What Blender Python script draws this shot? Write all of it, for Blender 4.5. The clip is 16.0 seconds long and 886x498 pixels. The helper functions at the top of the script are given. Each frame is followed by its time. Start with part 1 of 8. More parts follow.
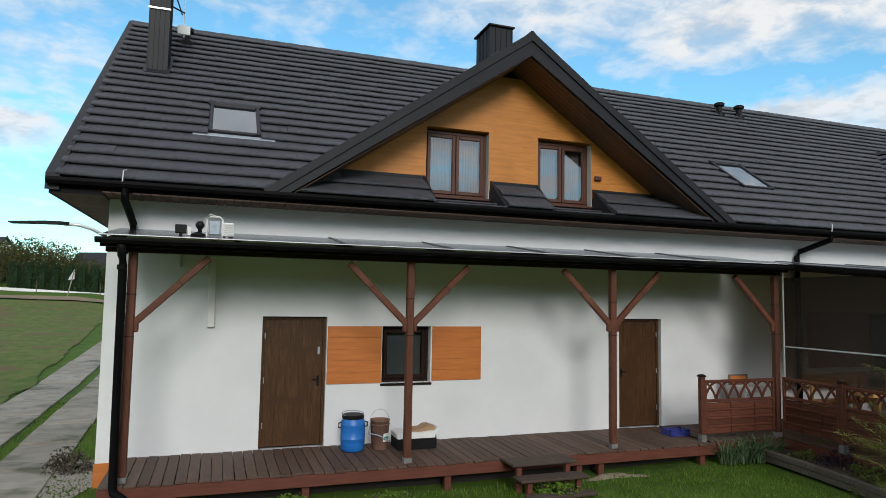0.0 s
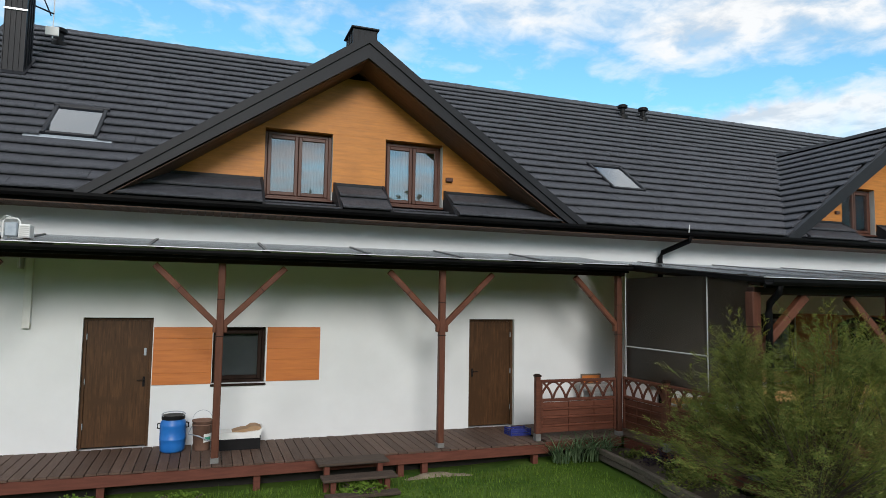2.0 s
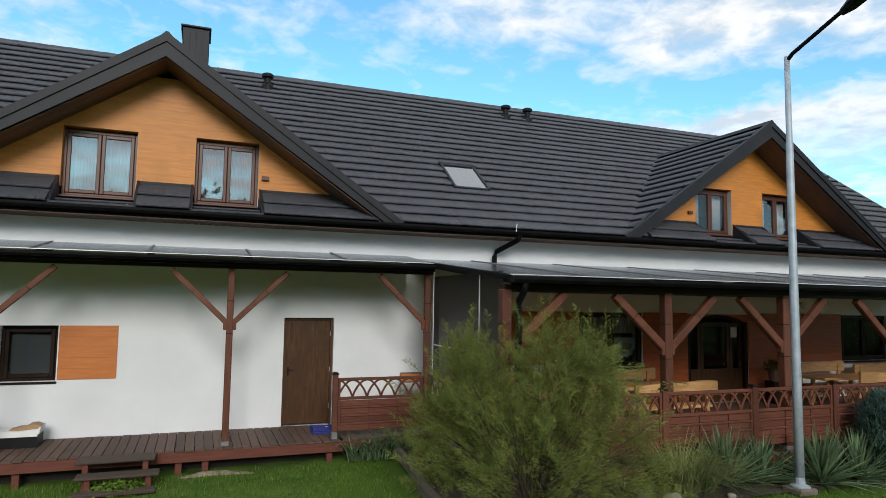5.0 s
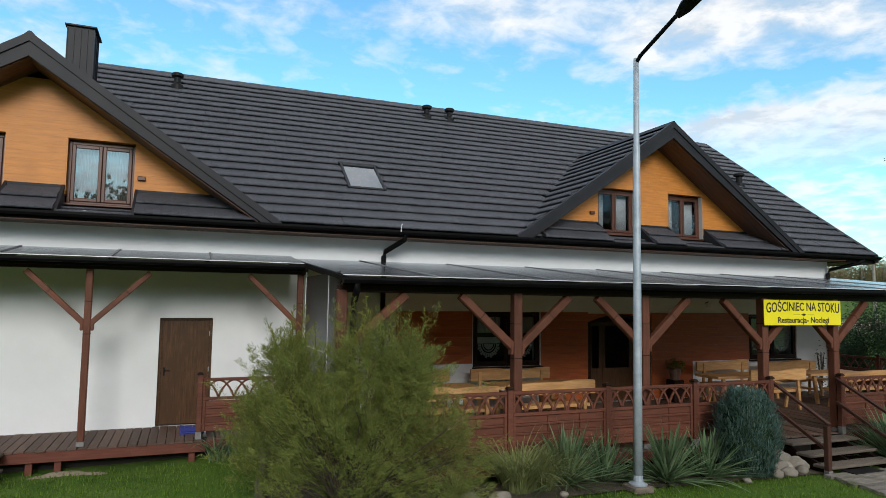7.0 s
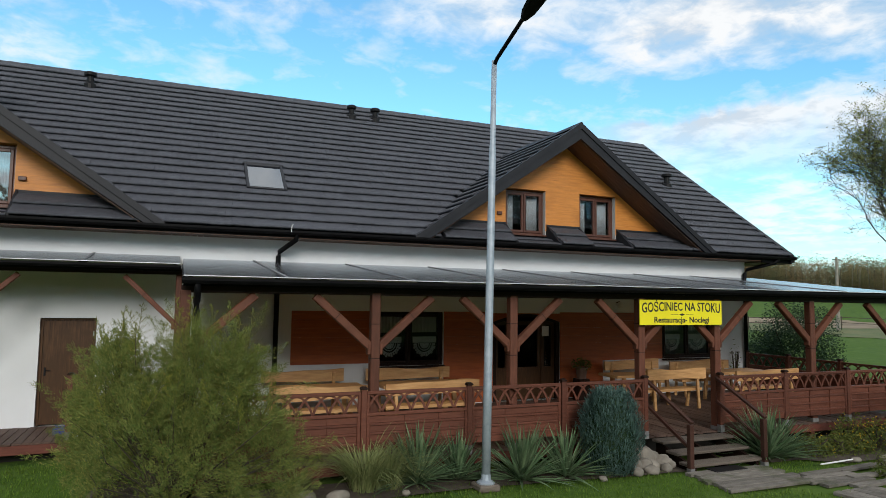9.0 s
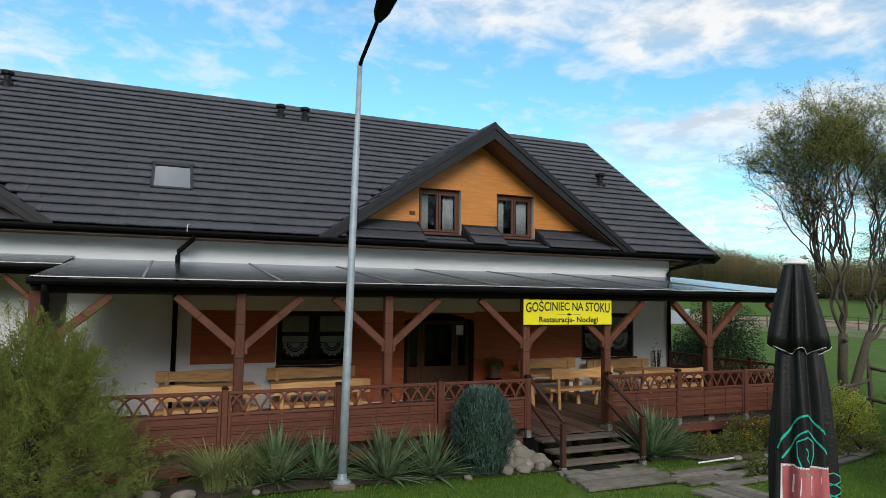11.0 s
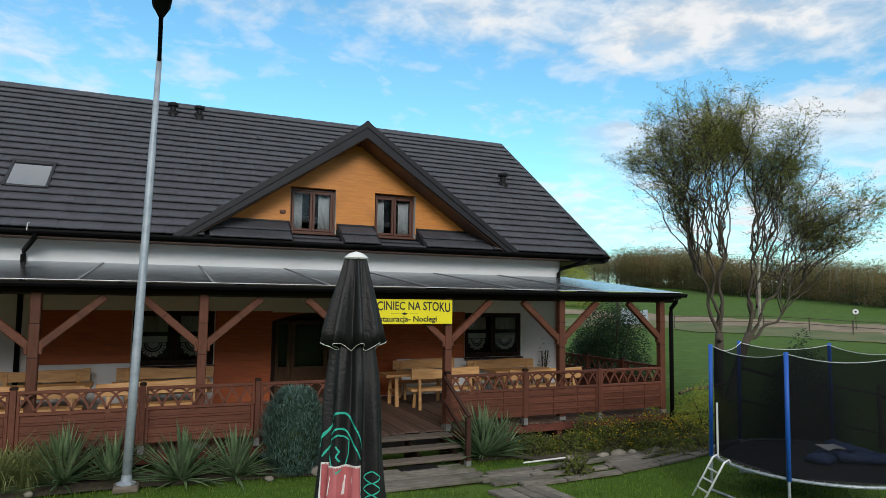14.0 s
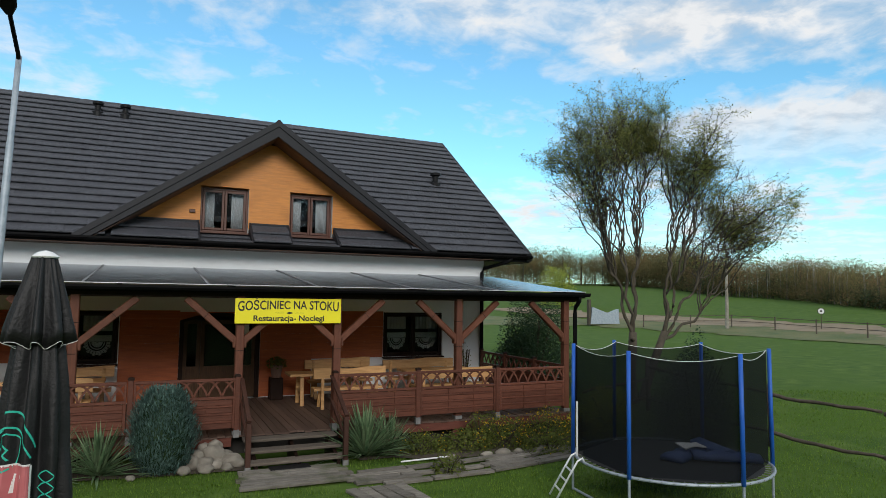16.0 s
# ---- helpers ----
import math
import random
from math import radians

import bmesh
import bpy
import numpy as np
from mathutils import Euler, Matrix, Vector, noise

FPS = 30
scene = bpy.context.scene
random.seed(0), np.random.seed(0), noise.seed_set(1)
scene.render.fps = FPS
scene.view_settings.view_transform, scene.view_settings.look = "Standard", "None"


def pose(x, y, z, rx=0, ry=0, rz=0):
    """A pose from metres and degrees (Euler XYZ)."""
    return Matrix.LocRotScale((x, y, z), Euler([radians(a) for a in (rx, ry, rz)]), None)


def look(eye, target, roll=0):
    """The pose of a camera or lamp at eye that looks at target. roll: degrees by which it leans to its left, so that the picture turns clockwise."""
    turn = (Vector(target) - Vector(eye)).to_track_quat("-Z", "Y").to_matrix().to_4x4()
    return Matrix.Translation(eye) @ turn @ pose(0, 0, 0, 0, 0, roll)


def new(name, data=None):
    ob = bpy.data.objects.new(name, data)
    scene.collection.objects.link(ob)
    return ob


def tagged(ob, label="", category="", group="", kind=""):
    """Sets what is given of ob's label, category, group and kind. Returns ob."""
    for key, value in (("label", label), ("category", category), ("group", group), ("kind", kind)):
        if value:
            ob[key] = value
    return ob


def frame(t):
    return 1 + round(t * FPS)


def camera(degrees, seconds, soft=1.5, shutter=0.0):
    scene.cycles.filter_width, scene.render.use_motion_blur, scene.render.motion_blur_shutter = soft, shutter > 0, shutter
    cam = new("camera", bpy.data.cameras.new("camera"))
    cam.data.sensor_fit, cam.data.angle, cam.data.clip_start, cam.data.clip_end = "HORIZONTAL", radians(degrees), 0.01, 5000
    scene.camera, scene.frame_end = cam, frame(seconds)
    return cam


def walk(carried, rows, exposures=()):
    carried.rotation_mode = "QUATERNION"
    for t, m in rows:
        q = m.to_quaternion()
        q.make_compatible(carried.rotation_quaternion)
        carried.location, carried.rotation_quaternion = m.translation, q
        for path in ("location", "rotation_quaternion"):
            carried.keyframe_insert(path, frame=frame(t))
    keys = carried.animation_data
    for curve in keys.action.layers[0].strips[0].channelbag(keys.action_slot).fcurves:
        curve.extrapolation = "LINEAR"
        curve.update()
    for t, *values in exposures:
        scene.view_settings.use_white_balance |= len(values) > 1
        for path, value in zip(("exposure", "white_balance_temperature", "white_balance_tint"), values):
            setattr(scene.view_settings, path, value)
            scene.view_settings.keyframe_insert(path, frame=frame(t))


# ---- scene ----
cam = camera(69.4, 16.0, soft=0.35)
PATH = [
    (0, (-0.691, -10.446, 2.384), (-0.031, -8.564, 2.537), 1.0),
    (0.5, (-0.021, -10.722, 2.388), (0.646, -8.843, 2.543), 1.0),
    (1, (0.613, -10.953, 2.396), (1.287, -9.076, 2.553), 0.9),
    (1.5, (1.221, -11.185, 2.412), (1.904, -9.311, 2.569), 0.9),
    (2, (1.798, -11.413, 2.426), (2.485, -9.541, 2.582), 0.9),
    (2.5, (2.356, -11.621, 2.41), (3.047, -9.751, 2.57), 0.9),
    (3, (2.874, -11.838, 2.4), (3.571, -9.971, 2.563), 0.9),
    (3.5, (3.382, -12.028, 2.399), (4.085, -10.162, 2.563), 0.9),
    (4, (3.9, -12.228, 2.405), (4.605, -10.364, 2.567), 0.9),
    (6.5, (6.508, -13.231, 2.437), (7.24, -11.377, 2.601), 0.8),
    (7, (7.003, -13.467, 2.461), (7.741, -11.615, 2.621), 0.8),
    (7.5, (7.479, -13.709, 2.467), (8.222, -11.859, 2.627), 0.8),
    (8, (7.985, -13.935, 2.463), (8.732, -12.087, 2.624), 0.8),
    (8.5, (8.474, -14.14, 2.485), (9.228, -12.294, 2.645), 0.7),
    (9, (8.946, -14.333, 2.512), (9.708, -12.49, 2.669), 0.8),
    (11.5, (11.327, -15.381, 2.585), (12.108, -13.546, 2.735), 0.8),
    (12, (11.805, -15.562, 2.571), (12.591, -13.729, 2.725), 0.8),
    (12.5, (12.266, -15.742, 2.572), (13.054, -13.91, 2.726), 0.8),
    (13, (12.733, -15.925, 2.571), (13.524, -14.095, 2.726), 0.8),
    (13.5, (13.198, -16.095, 2.574), (13.996, -14.268, 2.729), 0.8),
    (14, (13.665, -16.291, 2.581), (14.469, -14.467, 2.736), 0.8),
    (14.5, (14.121, -16.512, 2.598), (14.932, -14.69, 2.751), 0.8),
    (15, (14.595, -16.726, 2.6), (15.411, -14.907, 2.753), 0.8),
    (15.5, (15.073, -16.955, 2.605), (15.893, -15.137, 2.758), 0.8),
    (16, (15.579, -17.164, 2.605), (16.402, -15.348, 2.759), 0.8),
]
walk(cam, [(t, look(eye, target, roll)) for t, eye, target, roll in PATH], [(0.0, 0.88), (2.5, 1.07), (5.0, 1.09), (9.0, 1.03), (12.0, 0.97), (16.0, 0.87)])

# ---------------------------------------------------------------- world and light
SUN_ELEV, SUN_AZ = 25.0, 188.5          # degrees; azimuth clockwise from +y
wd = bpy.data.worlds.new("sky")
scene.world = wd
wd.use_nodes = True
nt = wd.node_tree
for n in list(nt.nodes):
    nt.nodes.remove(n)


def link(tree, a, b):
    tree.links.new(a, b)


def wnode(kind, **kw):
    n = nt.nodes.new(kind)
    for k, v in kw.items():
        n.inputs[k].default_value = v
    return n


sky = nt.nodes.new("ShaderNodeTexSky")
sky.sky_type = "NISHITA"
sky.sun_disc = False
sky.sun_elevation = radians(SUN_ELEV)
sky.sun_rotation = radians(SUN_AZ)
sky.air_density, sky.dust_density, sky.ozone_density = 1.0, 0.3, 3.0
tc = nt.nodes.new("ShaderNodeTexCoord")
sep = nt.nodes.new("ShaderNodeSeparateXYZ")
link(nt, tc.outputs["Generated"], sep.inputs[0])
# flat cloud layer: the view direction divided by its height gives a plane overhead
hgt = nt.nodes.new("ShaderNodeMath"); hgt.operation = "ADD"; hgt.inputs[1].default_value = 0.16
link(nt, sep.outputs["Z"], hgt.inputs[0])
mx = nt.nodes.new("ShaderNodeMath"); mx.operation = "MAXIMUM"; mx.inputs[1].default_value = 0.05
link(nt, hgt.outputs[0], mx.inputs[0])
dx = nt.nodes.new("ShaderNodeMath"); dx.operation = "DIVIDE"
dy = nt.nodes.new("ShaderNodeMath"); dy.operation = "DIVIDE"
link(nt, sep.outputs["X"], dx.inputs[0]); link(nt, mx.outputs[0], dx.inputs[1])
link(nt, sep.outputs["Y"], dy.inputs[0]); link(nt, mx.outputs[0], dy.inputs[1])
cmb = nt.nodes.new("ShaderNodeCombineXYZ")
link(nt, dx.outputs[0], cmb.inputs[0]); link(nt, dy.outputs[0], cmb.inputs[1])
cmb.inputs[2].default_value = CLOUD_SEED = 3.7
cn = wnode("ShaderNodeTexNoise", Scale=1.5, Detail=10.0, Roughness=0.58, Distortion=0.2)
link(nt, cmb.outputs[0], cn.inputs["Vector"])


def blob(az, el, wide, tall, gain):
    """How much cloud lies round one direction of the sky."""
    a, e = radians(az), radians(el)
    d = (math.sin(a) * math.cos(e), math.cos(a) * math.cos(e), math.sin(e))
    side = (math.cos(a), -math.sin(a), 0)
    up = (-math.sin(a) * math.sin(e), -math.cos(a) * math.sin(e), math.cos(e))
    outs = []
    for ax, w in ((side, radians(wide)), (up, radians(tall))):
        dot = nt.nodes.new("ShaderNodeVectorMath"); dot.operation = "DOT_PRODUCT"
        dot.inputs[1].default_value = ax
        link(nt, tc.outputs["Generated"], dot.inputs[0])
        q = nt.nodes.new("ShaderNodeMath"); q.operation = "DIVIDE"; q.inputs[1].default_value = w
        link(nt, dot.outputs["Value"], q.inputs[0])
        p = nt.nodes.new("ShaderNodeMath"); p.operation = "POWER"; p.inputs[1].default_value = 2.0
        ab = nt.nodes.new("ShaderNodeMath"); ab.operation = "ABSOLUTE"
        link(nt, q.outputs[0], ab.inputs[0]); link(nt, ab.outputs[0], p.inputs[0])
        outs.append(p.outputs[0])
    sm = nt.nodes.new("ShaderNodeMath"); sm.operation = "ADD"
    link(nt, outs[0], sm.inputs[0]); link(nt, outs[1], sm.inputs[1])
    ng = nt.nodes.new("ShaderNodeMath"); ng.operation = "MULTIPLY"; ng.inputs[1].default_value = -1.0
    link(nt, sm.outputs[0], ng.inputs[0])
    ex = nt.nodes.new("ShaderNodeMath"); ex.operation = "EXPONENT"
    link(nt, ng.outputs[0], ex.inputs[0])
    gm = nt.nodes.new("ShaderNodeMath"); gm.operation = "MULTIPLY"; gm.inputs[1].default_value = gain
    link(nt, ex.outputs[0], gm.inputs[0])
    fr = nt.nodes.new("ShaderNodeVectorMath"); fr.operation = "DOT_PRODUCT"      # only on this side of the sky
    fr.inputs[1].default_value = d
    link(nt, tc.outputs["Generated"], fr.inputs[0])
    cl = nt.nodes.new("ShaderNodeMath"); cl.operation = "MAXIMUM"; cl.inputs[1].default_value = 0.0
    link(nt, fr.outputs["Value"], cl.inputs[0])
    out = nt.nodes.new("ShaderNodeMath"); out.operation = "MULTIPLY"
    link(nt, gm.outputs[0], out.inputs[0]); link(nt, cl.outputs[0], out.inputs[1])
    return out.outputs[0]


def wmath(op, a, b=None, clamp=False):
    n = nt.nodes.new("ShaderNodeMath"); n.operation = op; n.use_clamp = clamp
    for i, v in enumerate((a, b)):
        if v is None:
            continue
        if isinstance(v, (int, float)):
            n.inputs[i].default_value = v
        else:
            link(nt, v, n.inputs[i])
    return n.outputs[0]


def bank(az, el, wide, tall, rough=0.035):
    """A low cumulus bank with a crisp bulging top at one height and a base that thins out."""
    a, e = radians(az), radians(el)
    def along(ax):
        dot = nt.nodes.new("ShaderNodeVectorMath"); dot.operation = "DOT_PRODUCT"
        dot.inputs[1].default_value = ax
        link(nt, tc.outputs["Generated"], dot.inputs[0])
        return dot.outputs["Value"]
    side = along((math.cos(a), -math.sin(a), 0))
    up = along((-math.sin(a) * math.sin(e), -math.cos(a) * math.sin(e), math.cos(e)))
    front = along((math.sin(a) * math.cos(e), math.cos(a) * math.cos(e), math.sin(e)))
    bn = wnode("ShaderNodeTexNoise", Scale=13.0, Detail=7.0, Roughness=0.55)
    link(nt, tc.outputs["Generated"], bn.inputs["Vector"])
    wob = wmath("MULTIPLY", wmath("SUBTRACT", bn.outputs["Fac"], 0.5), rough * 2)
    top = wmath("DIVIDE", wmath("SUBTRACT", wob, up), 0.016, True)
    q = wmath("DIVIDE", wmath("ADD", wmath("ADD", up, radians(tall)), wmath("MULTIPLY", wob, 1.5)), radians(tall) * 0.8, True)
    s2 = wmath("POWER", wmath("ABSOLUTE", wmath("DIVIDE", wmath("ADD", side, wob), radians(wide))), 6.0)
    win = wmath("EXPONENT", wmath("MULTIPLY", s2, -1.0))
    ahead = wmath("MULTIPLY", front, 4.0, True)
    return wmath("MULTIPLY", wmath("MULTIPLY", top, q), wmath("MULTIPLY", win, ahead))


cf = wnode("ShaderNodeTexNoise", Scale=7.5, Detail=8.0, Roughness=0.56, Distortion=0.25)
link(nt, cmb.outputs[0], cf.inputs["Vector"])
fine = nt.nodes.new("ShaderNodeMix"); fine.inputs["Factor"].default_value = 0.48
link(nt, cn.outputs["Fac"], fine.inputs["A"]); link(nt, cf.outputs["Fac"], fine.inputs["B"])
cover = fine.outputs["Result"]
for az, el, wide, tall, gain in ((26, 24.8, 8, 2.6, 0.12), (46, 22.0, 11, 3.0, 0.15), (12.5, 24.6, 4, 1.2, 0.10), (47, 17.8, 14, 1.1, -0.12),
                                 (6, 17, 16, 5, -0.07), (22, 17, 8, 3, -0.05), (45, 7, 24, 3.0, 0.07), (0, 9, 14, 3.0, 0.05),
                                 (195, 62, 60, 28, 0.30), (110, 50, 45, 28, 0.27), (270, 48, 45, 28, 0.27), (150, 86, 45, 45, 0.28), (190, 22, 70, 14, 0.17)):
    cover = wmath("ADD", cover, blob(az, el, wide, tall, gain))
cr = nt.nodes.new("ShaderNodeValToRGB")
cr.color_ramp.elements[0].position, cr.color_ramp.elements[1].position = 0.495, 0.72
link(nt, cover, cr.inputs[0])
cloud = wmath("MAXIMUM", cr.outputs[0], wmath("MULTIPLY", wmath("MAXIMUM", bank(50, 16.3, 13, 7.5), bank(-15, 13.8, 8, 4.0)), 0.93))
tint = nt.nodes.new("ShaderNodeMix"); tint.data_type = "RGBA"; tint.blend_type = "MULTIPLY"
tint.inputs["Factor"].default_value = 1.0
tint.inputs["B"].default_value = (0.79, 1.17, 1.10, 1)
link(nt, sky.outputs[0], tint.inputs["A"])
puff = nt.nodes.new("ShaderNodeMix"); puff.data_type = "RGBA"          # white tops, greyer hollows
puff.inputs["A"].default_value, puff.inputs["B"].default_value = (3.25, 3.6, 4.0, 1), (4.65, 4.75, 4.85, 1)
shade = nt.nodes.new("ShaderNodeMapRange")
shade.inputs["From Min"].default_value, shade.inputs["From Max"].default_value = 0.40, 0.58
link(nt, cf.outputs["Fac"], shade.inputs["Value"]); link(nt, shade.outputs[0], puff.inputs["Factor"])
mixc = nt.nodes.new("ShaderNodeMix"); mixc.data_type = "RGBA"
link(nt, puff.outputs["Result"], mixc.inputs["B"])
link(nt, cloud, mixc.inputs["Factor"]); link(nt, tint.outputs["Result"], mixc.inputs["A"])
bg = nt.nodes.new("ShaderNodeBackground"); bg.inputs[1].default_value = 0.10
link(nt, mixc.outputs["Result"], bg.inputs[0])
wo = nt.nodes.new("ShaderNodeOutputWorld")
link(nt, bg.outputs[0], wo.inputs[0])

sun = new("sun", bpy.data.lights.new("sun", "SUN"))
sun.data.energy, sun.data.angle, sun.data.color = 1.0, radians(20), (1.0, 0.955, 0.905)
sa, se = radians(SUN_AZ), radians(SUN_ELEV)
sun.matrix_basis = look((30 * math.sin(sa), 30 * math.cos(sa), 40), (0, 0, 40 - 30 * math.tan(se)))


# ---------------------------------------------------------------- materials
def material(name, c1, c2, rough=0.7, scale=3.0, detail=6.0, stretch=(1, 1, 1), bump=0.15, bscale=40.0, metal=0.0,
             vary=0.0, island=False, spot=None, spec=0.5, rvar=0.1):
    """Two-tone noise colour, fine relief, and a brightness change from piece to piece."""
    m = bpy.data.materials.new(name)
    m.use_nodes = True
    t = m.node_tree
    b = t.nodes["Principled BSDF"]
    co = t.nodes.new("ShaderNodeTexCoord")
    mp = t.nodes.new("ShaderNodeMapping")
    mp.inputs["Scale"].default_value = stretch
    link(t, co.outputs["Object"], mp.inputs["Vector"])
    vec = mp.outputs[0]
    if vary:
        if island:
            rnd = t.nodes.new("ShaderNodeNewGeometry").outputs["Random Per Island"]
        else:
            rnd = t.nodes.new("ShaderNodeObjectInfo").outputs["Random"]
        off = t.nodes.new("ShaderNodeMath"); off.operation = "MULTIPLY"; off.inputs[1].default_value = 37.0
        link(t, rnd, off.inputs[0])
        add = t.nodes.new("ShaderNodeVectorMath"); add.operation = "ADD"
        link(t, vec, add.inputs[0]); link(t, off.outputs[0], add.inputs[1])
        vec = add.outputs[0]
    nz = t.nodes.new("ShaderNodeTexNoise")
    nz.inputs["Scale"].default_value, nz.inputs["Detail"].default_value, nz.inputs["Roughness"].default_value = scale, detail, 0.6
    link(t, vec, nz.inputs["Vector"])
    rp = t.nodes.new("ShaderNodeMapRange")
    rp.inputs["From Min"].default_value, rp.inputs["From Max"].default_value = 0.3, 0.7
    link(t, nz.outputs["Fac"], rp.inputs["Value"])
    mxn = t.nodes.new("ShaderNodeMix"); mxn.data_type = "RGBA"
    mxn.inputs["A"].default_value, mxn.inputs["B"].default_value = (*c1, 1), (*c2, 1)
    link(t, rp.outputs[0], mxn.inputs["Factor"])
    col = mxn.outputs["Result"]
    if spot:
        sc, colour, lo, hi = spot
        n2 = t.nodes.new("ShaderNodeTexNoise")
        n2.inputs["Scale"].default_value, n2.inputs["Detail"].default_value = sc, 4.0
        link(t, co.outputs["Object"], n2.inputs["Vector"])
        r2 = t.nodes.new("ShaderNodeMapRange")
        r2.inputs["From Min"].default_value, r2.inputs["From Max"].default_value = lo, hi
        link(t, n2.outputs["Fac"], r2.inputs["Value"])
        m2 = t.nodes.new("ShaderNodeMix"); m2.data_type = "RGBA"
        m2.inputs["B"].default_value = (*colour, 1)
        link(t, r2.outputs[0], m2.inputs["Factor"]); link(t, col, m2.inputs["A"])
        col = m2.outputs["Result"]
    if vary:
        r3 = t.nodes.new("ShaderNodeMapRange")
        r3.inputs["To Min"].default_value, r3.inputs["To Max"].default_value = 1 - vary, 1 + vary
        link(t, rnd, r3.inputs["Value"])
        hs = t.nodes.new("ShaderNodeHueSaturation")
        link(t, r3.outputs[0], hs.inputs["Value"]); link(t, col, hs.inputs["Color"])
        col = hs.outputs[0]
    link(t, col, b.inputs["Base Color"])
    if rvar:
        rr = t.nodes.new("ShaderNodeMapRange")
        rr.inputs["To Min"].default_value, rr.inputs["To Max"].default_value = max(0.02, rough - rvar), min(1, rough + rvar)
        link(t, nz.outputs["Fac"], rr.inputs["Value"]); link(t, rr.outputs[0], b.inputs["Roughness"])
    else:
        b.inputs["Roughness"].default_value = rough
    b.inputs["Metallic"].default_value = metal
    b.inputs["Specular IOR Level"].default_value = spec
    if bump:
        nb = t.nodes.new("ShaderNodeTexNoise")
        nb.inputs["Scale"].default_value, nb.inputs["Detail"].default_value = bscale, 5.0
        link(t, vec, nb.inputs["Vector"])
        bp = t.nodes.new("ShaderNodeBump")
        bp.inputs["Strength"].default_value, bp.inputs["Distance"].default_value = bump, 0.02
        link(t, nb.outputs["Fac"], bp.inputs["Height"]); link(t, bp.outputs[0], b.inputs["Normal"])
    return m


def clear(name, gloss, tintc, mixin, rough=0.02, haze=None):
    """A thin sheet: what is behind shows through a tint, and gloss lies on it."""
    m = bpy.data.materials.new(name)
    m.use_nodes = True
    t = m.node_tree
    t.nodes.remove(t.nodes["Principled BSDF"])
    out = t.nodes["Material Output"]
    tr = t.nodes.new("ShaderNodeBsdfTransparent"); tr.inputs[0].default_value = (*tintc, 1)
    gl = t.nodes.new("ShaderNodeBsdfGlossy"); gl.inputs["Roughness"].default_value = rough
    gl.inputs[0].default_value = (0.9, 0.95, 1.0, 1)
    fr = t.nodes.new("ShaderNodeFresnel"); fr.inputs[0].default_value = gloss
    ad = t.nodes.new("ShaderNodeMath"); ad.operation = "ADD"; ad.inputs[1].default_value = mixin
    ad.use_clamp = True
    link(t, fr.outputs[0], ad.inputs[0])
    mxs = t.nodes.new("ShaderNodeMixShader")
    link(t, ad.outputs[0], mxs.inputs[0]); link(t, tr.outputs[0], mxs.inputs[1]); link(t, gl.outputs[0], mxs.inputs[2])
    if haze:                                   # cloudy sheet: part of it scatters light
        share, colour = haze
        df = t.nodes.new("ShaderNodeBsdfDiffuse"); df.inputs[0].default_value = (*colour, 1)
        mh = t.nodes.new("ShaderNodeMixShader"); mh.inputs[0].default_value = share
        link(t, mxs.outputs[0], mh.inputs[1]); link(t, df.outputs[0], mh.inputs[2])
        link(t, mh.outputs[0], out.inputs[0])
    else:
        link(t, mxs.outputs[0], out.inputs[0])
    return m


M_PLASTER = material("white_render", (0.695, 0.72, 0.735), (0.755, 0.78, 0.795), 0.9, 1.2, 8, bump=0.25, bscale=160, spot=(0.5, (0.65, 0.67, 0.68), 0.55, 0.85))
M_TILE = material("roof_tile_metal", (0.0455, 0.0485, 0.0590), (0.0950, 0.0995, 0.1160), 0.58, 16, 10, (1, 1.6, 1.6), bump=0.9, bscale=120, vary=0.09, spec=0.30)
M_TILEJ = material("roof_tile_metal_joined", (0.0455, 0.0485, 0.0590), (0.0950, 0.0995, 0.1160), 0.58, 16, 10, (1, 1.6, 1.6), bump=0.9, bscale=120, vary=0.09, island=True, spec=0.30)
M_TRIM = material("graphite_sheet", (0.0140, 0.0150, 0.0185), (0.0215, 0.0228, 0.0275), 0.5, 2, 5, bump=0.05, bscale=20, spec=0.22)
M_GUTTER = material("black_gutter", (0.0042, 0.0042, 0.0049), (0.0077, 0.0077, 0.0084), 0.45, 3, 5, bump=0.04, spec=0.07)
M_SOFFIT = material("soffit_brown", (0.0420, 0.0168, 0.0098), (0.0665, 0.0280, 0.0154), 0.6, 5, 6, (1, 8, 8), vary=0.15, island=True)
M_SLAT = material("soffit_slat_brown", (0.090, 0.046, 0.030), (0.135, 0.070, 0.045), 0.6, 5, 6, vary=0.2)
M_HONEY = material("honey_boards", (0.44, 0.160, 0.028), (0.62, 0.245, 0.046), 0.5, 2.2, 8, (1, 6, 9), bump=0.15, bscale=30, vary=0.07, island=True, spot=(1.3, (0.38, 0.14, 0.022), 0.52, 0.8))
M_ORANGE = material("orange_boards", (0.43, 0.125, 0.022), (0.55, 0.18, 0.034), 0.5, 2.2, 8, (1, 6, 9), bump=0.15, bscale=30, vary=0.07, island=True)
M_RUST = material("redbrown_boards", (0.27, 0.054, 0.010), (0.43, 0.102, 0.020), 0.5, 2.0, 8, (1, 6, 9), bump=0.15, bscale=30, vary=0.08, island=True)
M_REDWOOD = material("stained_timber", (0.078, 0.0275, 0.0160), (0.128, 0.0465, 0.0275), 0.55, 4, 8, (5, 5, 1), bump=0.25, bscale=50, vary=0.16, spec=0.28)
